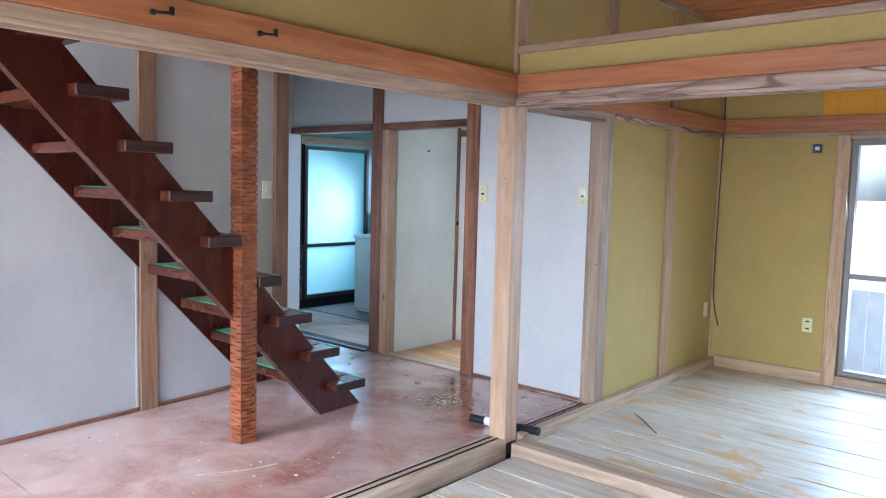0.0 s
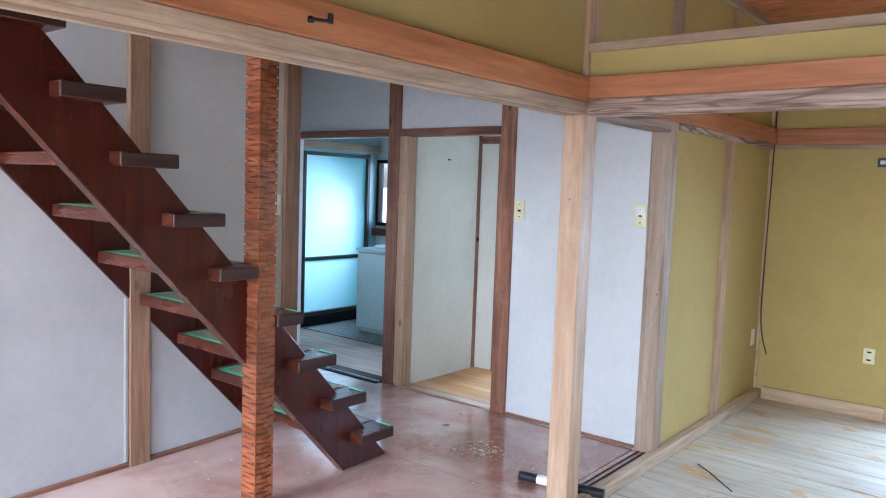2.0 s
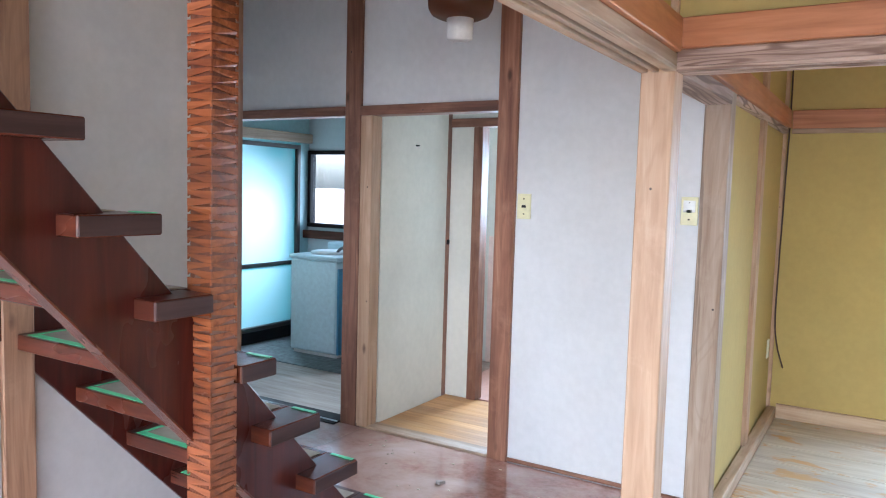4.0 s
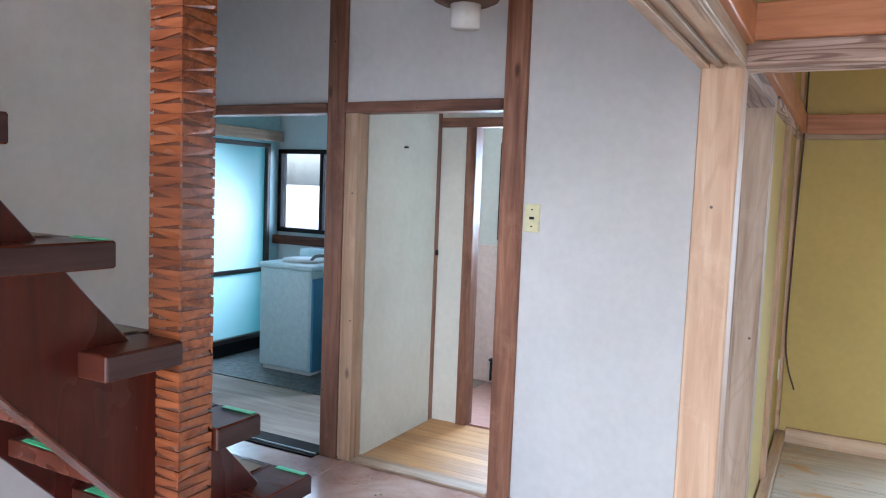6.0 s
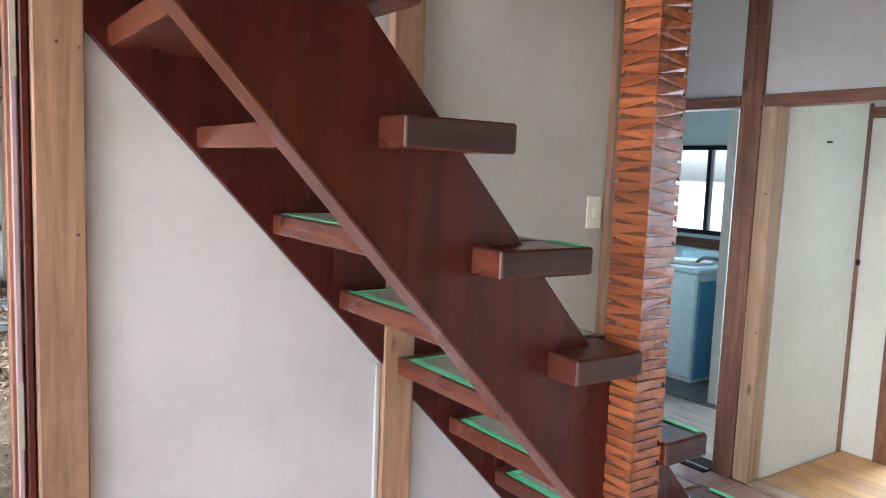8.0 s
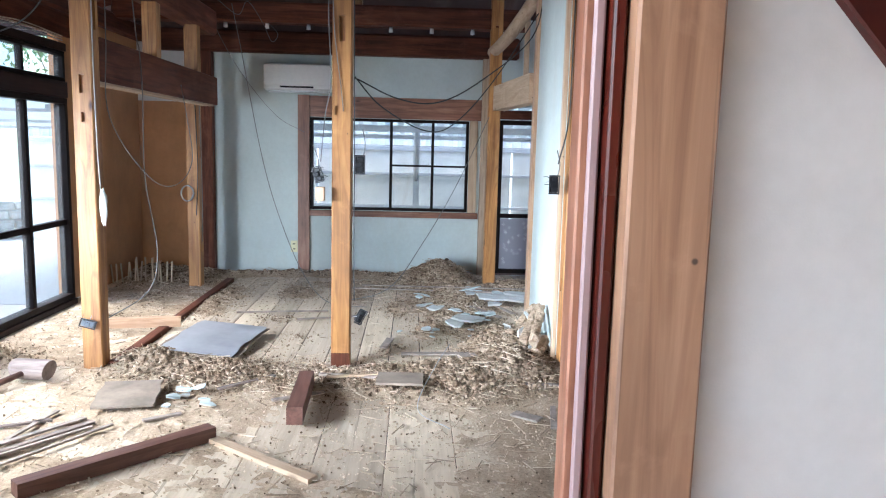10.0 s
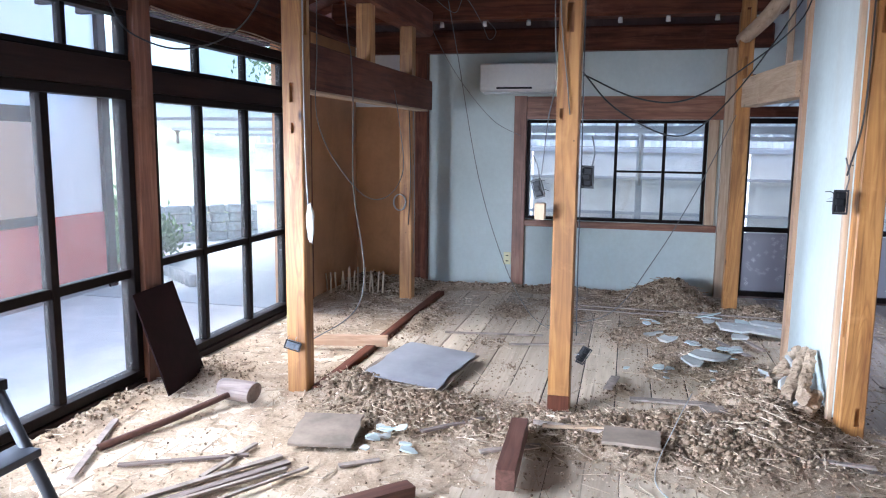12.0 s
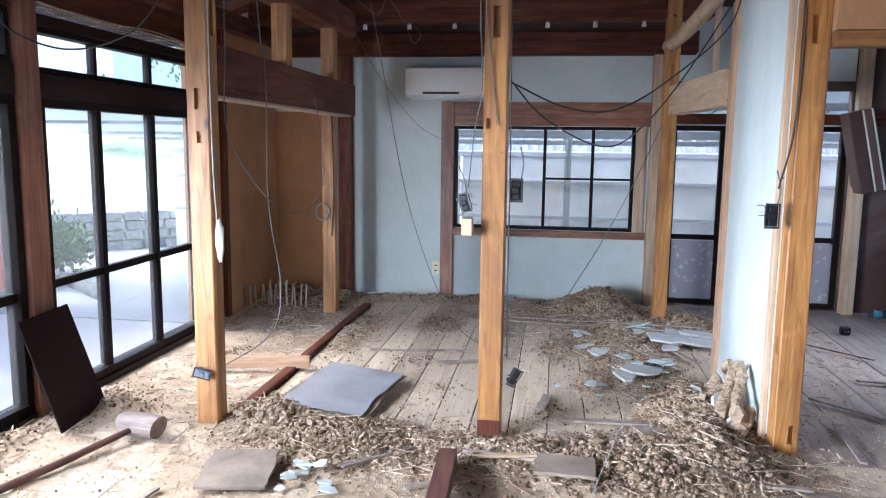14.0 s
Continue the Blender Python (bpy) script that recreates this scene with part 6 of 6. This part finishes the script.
rnd = random.Random(31)
for cx, cy, n, spread, size in [(-4.60, -3.36, 12, 0.11, 0.06), (-6.55, -1.75, 9, 0.16, 0.08), (-7.38, -1.55, 8, 0.22, 0.13), (-5.95, -2.2, 4, 0.2, 0.05), (-7.0, -2.1, 6, 0.3, 0.07), (-6.1, -1.95, 5, 0.2, 0.05)]:
    for k in range(n):
        x, y = cx + rnd.uniform(-1, 1) * spread, cy + rnd.uniform(-1, 1) * spread
        flake("plaster_chip", x, y, max(0, dirt_height(x, y)) + 0.012 + 0.012 * (k % 3), size * rnd.uniform(0.5, 1.1), BLUECHIP if k % 3 else SLAB, "pale blue broken plaster chip lying on the rubble", (rnd.uniform(-0.25, 0.25), rnd.uniform(-0.25, 0.25)), 100 * int(-cx * 10) + k, 0.007)

for k, (x, y, s) in enumerate([(-7.20, -1.55, 0.26), (-7.42, -1.28, 0.22), (-7.15, -1.28, 0.20), (-6.95, -1.55, 0.13), (-6.35, -1.80, 0.17), (-6.28, -1.92, 0.12), (-6.75, -2.05, 0.12)]):
    flake("plaster_slab", x, y, max(0, dirt_height(x, y)) + 0.03, s, SLAB, "large pale grey slab of fallen plaster on the rubble", (0.06 * math.sin(k * 2.1), 0.08 * math.cos(k * 1.7)), 900 + k, 0.014)

for k, (x, y, z, s, tx) in enumerate([(-5.86, -1.44, 0.17, 0.10, 1.15), (-5.62, -1.50, 0.14, 0.085, 0.95), (-5.74, -1.60, 0.13, 0.07, 0.7), (-5.45, -1.45, 0.08, 0.06, 0.9)]):
    flake("plaster_slab", x, y, z, s, SLAB, "broken pale plaster piece leaning on the clay heap", (-tx, 0.25 * (k % 2)), 950 + k, 0.016)

# mallet
ml = thing("mallet", (-4.93, -4.32, 0.0), "big wooden mallet lying on the dusty floor", "mallet")
bm = bmesh.new()
add_tube(bm, [Vector(p) for p in ((-0.012, -0.092, 0.060), (-0.01, -0.085, 0.062), (0.008, 0.085, 0.062), (0.010, 0.094, 0.060))], 0.058, 18)
part("head", bm, wood("drift", 1), ml, "worn wooden mallet head")
bm = bmesh.new()
add_tube(bm, [Vector((0.0, -0.02, 0.055)), Vector((0.38, -0.15, 0.03)), Vector((0.74, -0.28, 0.016))], 0.016, 10, 0.018)
part("handle", bm, wood("oldred", 0), ml)

# dark board leaning on the veranda post
lb = bmesh.new()
o, u, v = Vector((-4.89, -4.722, 0.005)), Vector((-0.43, -0.045, 0.0)), Vector((0.02, -0.185, 0.55))
nrm = u.cross(v).normalized() * 0.008
cs = [o, o + u, o + u + v, o + v]
va = [lb.verts.new(c - o) for c in cs] + [lb.verts.new(c - o + nrm) for c in cs]
for q in ((0, 1, 2, 3), (4, 5, 6, 7), (0, 1, 5, 4), (1, 2, 6, 5), (2, 3, 7, 6), (3, 0, 4, 7)):
    lb.faces.new([va[j] for j in q])
ob = tagged(link_mesh("leaning_board", lb, DARKBOARD), "nearly black thin board leaning against the window post", "board")
ob.location = o

# long lumps of straw clay leaning on the blue wall
for k, (a, b, r) in enumerate(CHUNKS):
    a, b = Vector(a), Vector(b)
    bm = bmesh.new()
    pts = [b + (a - b) * (q / 26) for q in range(27)]
    add_tube(bm, [p - b for p in pts], r, 14, r * 0.7)
    for v in bm.verts:
        q = noise.fractal((v.co + b) * 22 + Vector((k * 5.0, 0, 0)), 0.8, 2.0, 4)
        v.co += Vector((noise.noise(v.co * 40), noise.noise(v.co * 40 + Vector((9, 0, 0))), noise.noise(v.co * 40 + Vector((0, 9, 0))))) * 0.013 + Vector((0.006 * q, 0.010 * q, 0.012 * q))
    ob = tagged(link_mesh("clay_chunk", bm, CLOD), "long lump of straw clay leaning on the blue wall", "clay lump", "clay chunks at the wall")
    ob.location = b
# upright laths in the closet
rnd = random.Random(8)
for k in range(15):
    y, x = -5.0 + k * 0.036 + rnd.uniform(-0.006, 0.006), -7.80 + rnd.uniform(-0.04, 0.04)
    h = rnd.uniform(0.15, 0.24)
    tube("lath", [(x + rnd.uniform(-0.02, 0.02), y + rnd.uniform(-0.015, 0.015), h + 0.02), (x, y, 0.0)], 0.008, STRAW, None, "broken bamboo lath standing in the clay", "lath", 5, 0, "upright laths")

# pale cables clipped along the head of the glazed front
for k, dz in enumerate((0.0, 0.018, 0.034)):
    tube("cable", [(-6.9, -4.982, 2.075 + dz), (-6.3, -4.978, 2.085 + dz * 1.2), (-5.8, -4.982, 2.075 + dz * 0.6), (-5.26, -4.98, 2.08 + dz)], 0.005, STRAW if k else WIRE_W, None, "pale cable clipped along the window head", "cable", 6, 5, "loose cables")
# litter beyond the blue wall stub
PLUG, BOTTLE = (-7.78, -0.11, 0.0), (-8.45, 0.42, 0.0)
lp = thing("plug_adapter", PLUG, "small black plug adapter on the dusty floor", "adapter")
box("casing", PLUG[0] - 0.03, PLUG[0] + 0.03, PLUG[1] - 0.035, PLUG[1] + 0.035, 0.0, 0.06, BLACK, lp, bev=0.008)
for dy in (-0.012, 0.012):
    box("pin", PLUG[0] + 0.031, PLUG[0] + 0.048, PLUG[1] + dy - 0.003, PLUG[1] + dy + 0.003, 0.026, 0.034, STEEL, lp)
pbo = thing("plastic_bottle", BOTTLE, "clear crumpled plastic bottle with blue label on the floor", "bottle")
CLEAR = glass_mat("bottle_plastic", (0.80, 0.88, 0.95), 0.25)
for nm, q0, q1, r0, r1, m in (("body", 0.0, 0.15, 0.032, 0.032, CLEAR), ("label", 0.045, 0.10, 0.033, 0.033, BLUE_PL), ("neck", 0.151, 0.19, 0.03, 0.012, CLEAR), ("cap", 0.1905, 0.207, 0.014, 0.014, WHITE_PL)):
    bm = bmesh.new()
    add_tube(bm, [Vector((0.02 * q, q - 0.1, 0.034)) for q in (q0, (q0 + q1) / 2, q1)], r0, 14, r1)
    if nm in ("body", "label"):
        for v in bm.verts:
            v.co.z += 0.006 * math.sin(v.co.y * 70)
    part(nm, bm, m, pbo, "", True)

# step ladder
# silver metal coloured dark grey, the shadow it stands in painted in
LADDER = plain("shaded_aluminium", (0.075, 0.08, 0.095), 0.5, 0.2)
sl = thing("step_ladder", (-3.2, -4.2, 0.0), "aluminium folding step ladder with red feet", "ladder")
for sx in (-0.17, 0.17):
    tube("leg", [(-3.17 + sx, -4.25, 0.60), (-3.17 + sx, -3.95, 0.02)], 0.019, LADDER, sl, "", "", 8, 0)
    tube("leg", [(-3.17 + sx, -4.28, 0.60), (-3.17 + sx, -4.62, 0.02)], 0.019, LADDER, sl, "", "", 8, 0)
    box("cap", -3.195 + sx, -3.145 + sx, -4.30, -4.23, 0.595, 0.63, BLACK, sl, "black plastic cap")
    box("foot", -3.195 + sx, -3.145 + sx, -3.975, -3.925, 0.0, 0.04, RED_PL, sl, "red plastic foot")
    box("foot", -3.195 + sx, -3.145 + sx, -4.645, -4.595, 0.0, 0.04, RED_PL, sl)
for z in (0.22, 0.40):
    y = -4.25 + 0.30 * (0.60 - z) / 0.58
    box("step", -3.34, -3.0, y - 0.05, y + 0.05, z, z + 0.025, LADDER, sl)
box("top_step", -3.32, -3.02, -4.31, -4.22, 0.57, 0.594, LADDER, sl)

# crumbs on the red floor
rnd = random.Random(77)
verts, faces = [], []
for k in range(230):
    if k < 130:
        x, y = rnd.gauss(-0.63, 0.09), rnd.gauss(0.26, 0.07)
    else:
        x, y = rnd.uniform(-1.6, -0.15), rnd.uniform(-2.2, 0.8)
    s = rnd.uniform(0.002, 0.006) * (2.2 if rnd.random() < 0.04 else 1)
    base = len(verts)
    for v in ICO_V:
        verts.append((x + v.x * s * rnd.uniform(0.8, 2.2), y + v.y * s * rnd.uniform(0.8, 1.6), sag(y) + s * 0.5 + v.z * s * 0.5))
    faces += [[base + j for j in f] for f in ICO_F]
me = bpy.data.meshes.new("floor_crumbs")
me.from_pydata(verts, [], faces)
me.materials.append(SPLINT)
tagged(new("floor_crumbs", me), "wood crumbs and grit on the worn red floor", "crumbs", "", "stuff")
flake("floor_chip", -1.03, 0.44, 0.0, 0.025, GREYWOOD, "grey chip on the worn red floor", (0, 0), 5)
tube("floor_twig", [(-0.72, -1.35, 0.004 + sag(-1.35)), (-0.6, -1.15, 0.004 + sag(-1.15)), (-0.56, -1.02, 0.004 + sag(-1.02))], 0.003, STRAW, None, "thin curved splinter on the red floor", "splinter")

# slatted fence behind the yellow room's window
fn = thing("slat_fence", (1.8, 4.1, -0.45), "pale grey slatted garden fence beyond the window", "fence")
FENCE = plain("fence_grey", (0.75, 0.76, 0.76), 0.7, 0, 0.15, 5.0)
for k in range(28):
    box("slat", 0.2 + k * 0.13, 0.2 + k * 0.13 + 0.124, 4.09, 4.11, -0.45, 0.50, FENCE, fn)
for z in (-0.2, 0.35):
    box("fence_rail", 0.15, 3.85, 4.111, 4.15, z, z + 0.07, FENCE, fn)

# ================= outside =================
nh = thing("neighbour_house", (-7.0, -8.8, -0.45), "white house with red dado behind the garden front", "house")
box("wall", -9.30, -2.0, -9.0, -8.60, 0.50, 3.2, plaster("white_stucco", (0.80, 0.80, 0.80), 0.04), nh)
box("dado", -9.30, -2.0, -9.0, -8.58, -0.28, 0.50, plaster("red_stucco", (0.56, 0.13, 0.11), 0.1), nh, "red painted dado")
box("plinth", -9.30, -2.0, -9.0, -8.57, -0.45, -0.28, plain("grey_plinth", (0.35, 0.33, 0.33), 0.8), nh)
box("corner_post", -9.44, -9.30, -9.0, -8.54, -0.45, 3.2, DARKBOARD, nh)
wi = box("window", -8.30, -6.4, -8.60, -8.55, 0.44, 1.72, DARKBOARD, nh, "dark framed window")
box("shutter", -8.22, -6.5, -8.549, -8.53, 0.55, 1.55, plain("ochre_panel", (0.45, 0.30, 0.20), 0.6), wi, "ochre shutter panel")
bm = bmesh.new()
for r in range(9):
    for c in range(34):
        x, y = -9.9 + c * 0.26, -8.1 - r * 0.22
        z = 2.75 + r * 0.10
        add_box(bm, x, x + 0.245, y - 0.24, y, z, z + 0.04)
part("roof", bm, plain("grey_roof_tile", (0.42, 0.42, 0.44), 0.5, 0, 0.2, 8), nh, "grey tiled roof")

# eaves over the garden front
ev = setting("eaves")
bm = bmesh.new()
for i in range(18):
    x = -7.8 + i * 0.36
    add_box(bm, x, x + 0.05, -6.05, -5.1, 2.22, 2.28)
part("eave_rafter", bm, wood("darkframe", 1), ev)

LEAF = plain("leaf_green", (0.09, 0.15, 0.05), 0.7, 0, 0.4, 6.0)
GRASS = plaster("dry_grass_bank", (0.26, 0.29, 0.15), 0.25, 0.5, (0.42, 0.38, 0.25), 0.95, 50.0, 0.6)
BARK = plain("bark", (0.12, 0.08, 0.05), 0.9, 0, 0.3, 20, 0.4)
# grassy bank behind a stone wall
verts, faces = [], []
NX, NY = 40, 43
for i in range(NX + 1):
    for j in range(NY + 1):
        x, y = -46 + i * 1.0, -50 + j * 1.0
        d = max(0.0, -(y + 10.4) * 0.75 - (x + 13.0) * 0.65)
        z = -0.6 + min(5.5, 0.20 * d) + 0.15 * noise.noise(Vector((x * 0.4, y * 0.4, 1)))
        verts.append((x, y, z))
w = NY + 1
faces = [(i * w + j, (i + 1) * w + j, (i + 1) * w + j + 1, i * w + j + 1) for i in range(NX) for j in range(NY)]
me = bpy.data.meshes.new("grass_bank")
me.from_pydata(verts, [], faces)
me.materials.append(GRASS)
tagged(new("grass_bank", me), "dry grassy slope behind the yard", "slope", "", "stuff")
gw = thing("garden_wall", (-13.3, -10.0, -0.45), "low dry-laid grey stone garden wall", "wall")
rnd = random.Random(5)
STONE = plain("grey_stone", (0.30, 0.31, 0.30), 0.9, 0, 0.25, 14, 0.6)
u = Vector((-0.66, 0.75, 0)).normalized()
for r in range(4):
    a = -2.6 + (r % 2) * 0.15
    while a < 3.4:
        ln = rnd.uniform(0.28, 0.5)
        p = Vector((-13.3, -10.2, -0.45 + r * 0.17)) + u * a
        bm = bmesh.new()
        add_box(bm, 0, ln - 0.015, -0.13, 0.13, 0, 0.16, 0.025)
        for v in bm.verts:
            v.co += Vector((rnd.uniform(-0.01, 0.01), rnd.uniform(-0.015, 0.015), rnd.uniform(-0.008, 0.008)))
        s = part("stone", bm, STONE, gw)
        s.matrix_basis = Matrix.Translation(p - Vector(gw.location)) @ Matrix.Rotation(math.atan2(u.y, u.x), 4, "Z")
        a += ln


def shrub(name, x, y, z, r, h, count, seed, label, trunk=0.0):
    rnd = random.Random(seed)
    t = thing(name, (x, y, z), label, "tree" if trunk else "shrub")
    bm = bmesh.new()
    limbs = []
    for k in range(5):
        a = k * 1.26 + rnd.uniform(-0.3, 0.3)
        tip = Vector((math.cos(a) * r * 0.6, math.sin(a) * r * 0.6, trunk + h * rnd.uniform(0.5, 0.9)))
        add_tube(bm, [Vector((0, 0, -0.1)), Vector((0.02, 0.01, trunk * 0.6 + 0.05)), tip * 0.6 + Vector((0, 0, 0.1)), tip], 0.035 + 0.03 * trunk, 6, 0.008)
        limbs.append(tip)
    part("trunk", bm, BARK, t)
    verts, faces = [], []
    for k in range(count):
        tip = limbs[k % 5]
        c = tip + Vector((rnd.gauss(0, r * 0.33), rnd.gauss(0, r * 0.33), rnd.gauss(0, h * 0.22)))
        m = Euler((rnd.uniform(0, 6), rnd.uniform(0, 6), rnd.uniform(0, 6))).to_matrix()
        s = rnd.uniform(0.03, 0.075) * (1 + trunk * 0.4)
        base = len(verts)
        for q in ((-1, 0, 0), (0, -0.45, 0.1), (1, 0, 0), (0, 0.45, 0.1)):
            verts.append(tuple(c + m @ Vector(q) * s))
        faces.append((base, base + 1, base + 2, base + 3))
    me = bpy.data.meshes.new("crown")
    me.from_pydata(verts, [], faces)
    me.materials.append(LEAF)
    ob = new("crown", me)
    ob.parent = t
    return t


shrub("shrub", -11.2, -9.4, -0.45, 0.45, 0.55, 1500, 1, "low green shrub by the stone wall")
shrub("shrub", -12.2, -10.3, -0.45, 0.5, 0.5, 1500, 2, "low green shrub by the stone wall")
shrub("shrub", -10.3, -9.2, -0.45, 0.5, 0.9, 1600, 4, "leafy green shrub beside the white house")
shrub("tree", -21.5, -15.6, 1.1, 1.0, 1.1, 2500, 3, "clipped round garden tree on the slope", 0.7)
shrub("tree", -24, -12.6, 1.0, 1.6, 2.2, 3000, 6, "green tree on the slope", 1.5)
tagged(box("far_house", -30, -25, -21, -17, 1.9, 5.2, plain("far_wall", (0.6, 0.6, 0.6), 0.9), None, "pale house far up the slope", "house"))
# row of edging stakes in the yard
for k in range(16):
    p = Vector((-9.6, -7.6, -0.45)) + Vector((-0.62, -0.78, 0)).normalized() * (k * 0.13)
    cyl("edging_stake", p, 0.05, 0.05, 0.16, plain("stake_grey", (0.35, 0.34, 0.32), 0.9) if k == 0 else bpy.data.materials["stake_grey"], None, "short grey log stake edging the flower bed", "edging stake", 10)

# carport seen through the back window
cpz = thing("carport", (-11.0, -2.0, -0.45), "steel carport with corrugated roof behind the house", "carport")
bm = bmesh.new()
n = 180
rows = []
for xi, (x, z) in enumerate(((-9.0, 1.98), (-13.6, 1.52))):
    rows.append([bm.verts.new((x + 11.0, -10.0 + k * 18.0 / n + 2.0, z + 0.45 + (0.03 if k % 2 else -0.03))) for k in range(n + 1)])
for k in range(n):
    bm.faces.new((rows[0][k], rows[0][k + 1], rows[1][k + 1], rows[1][k]))
bmesh.ops.solidify(bm, geom=bm.faces[:], thickness=0.006)
part("roof_sheet", bm, plain("corrugated_sheet", (0.48, 0.52, 0.52), 0.5), cpz, "grey-green corrugated roof sheet")
for x in (-9.6, -10.8, -12.0, -13.2):
    box("purlin", x - 0.03, x + 0.03, -7.0, 5.0, 1.86 - 0.10 * (-9.0 - x), 1.93 - 0.10 * (-9.0 - x), STEEL, cpz)
for y in (-4.6, -2.2, 0.2):
    box("rafter", -13.4, -9.1, y - 0.03, y + 0.03, 1.60, 1.68, STEEL, cpz)
    box("column", -13.15, -13.05, y - 0.05, y + 0.05, -0.45, 1.6, STEEL, cpz)
    tube("brace", [(-13.1, y, 0.75), (-12.2, y, 1.62)], 0.03, STEEL, cpz, "", "", 6, 0)
for y in (-3.4, -1.0):
    tube("brace", [(-10.6, y - 1.2, 1.62), (-10.6, y, 2.05)], 0.02, STEEL, cpz, "", "", 6, 0)
    tube("brace", [(-10.6, y + 1.2, 1.62), (-10.6, y, 2.05)], 0.02, STEEL, cpz, "", "", 6, 0)
slab("carport_floor", -14.0, -8.8, -9.0, 5.0, -0.449, -0.44, plain("pale_concrete", (0.40, 0.39, 0.37), 0.8))
bwl = thing("boundary_wall", (-14.0, -1.0, -0.45), "stained pale concrete wall beyond the carport", "wall")
for k in range(8):
    box("panel", -14.05, -13.95, -9.0 + k * 1.7, -9.0 + (k + 1) * 1.7 - 0.04, -0.45, 1.25, plaster("stained_concrete", (0.76, 0.745, 0.70), 0.16, 0.85, (0.42, 0.31, 0.22)) if k == 0 else bpy.data.materials["stained_concrete"], bwl)
for z in (0.25, 0.82):
    box("girt", -13.949, -13.90, -9.0, 4.6, z, z + 0.05, STEEL, bwl)
box("coping", -14.08, -13.92, -9.0, 4.6, 1.25, 1.33, STEEL, bwl)

bm = bmesh.new()
rows = []
for z in (1.34, 2.1):
    rows.append([bm.verts.new((0.03 if k % 2 else -0.03, -8.0 + k * 0.08, z + 0.45)) for k in range(171)])
for k in range(170):
    bm.faces.new((rows[0][k], rows[0][k + 1], rows[1][k + 1], rows[1][k]))
bmesh.ops.solidify(bm, geom=bm.faces[:], thickness=0.006)
part("upper_sheet", bm, plain("pale_sheet", (0.62, 0.63, 0.64), 0.6), bwl, "pale corrugated upper sheet")
for x, z in ((-9.9, 1.62), (-11.4, 1.52), (-12.6, 1.45)):
    box("tie_pipe", x - 0.02, x + 0.02, -9.0, 6.0, z, z + 0.04, STEEL, cpz)
for k in range(10):
    y = -6.5 + k * 1.1
    tube("truss_bar", [(-9.9, y, 1.64), (-9.9, y + 0.55, 2.02)], 0.014, STEEL, cpz, "", "", 5, 0)
    tube("truss_bar", [(-9.9, y + 0.55, 2.02), (-9.9, y + 1.1, 1.64)], 0.014, STEEL, cpz, "", "", 5, 0)
# pale blossom marks on the patterned panes
verts, faces = [], []
rnd = random.Random(9)
for k in range(80):
    y, z = rnd.uniform(-1.30, 0.02), rnd.uniform(0.09, 0.58)
    if -0.95 < y < -0.78:
        continue
    for q in range(4):
        a = rnd.uniform(0, 0.4) + q * 1.57
        base = len(verts)
        for r, da in ((0.003, 0), (0.012, -0.35), (0.02, 0), (0.012, 0.35)):
            verts.append((-8.6265, y + r * math.cos(a + da), z + r * math.sin(a + da)))
        faces.append((base, base + 1, base + 2, base + 3))
me = bpy.data.meshes.new("pane_pattern")
me.from_pydata(verts, [], faces)
me.materials.append(WHITE_PL)
tagged(new("pane_pattern", me), "pale blossom pattern printed on the lower panes", "pattern", "", "stuff")
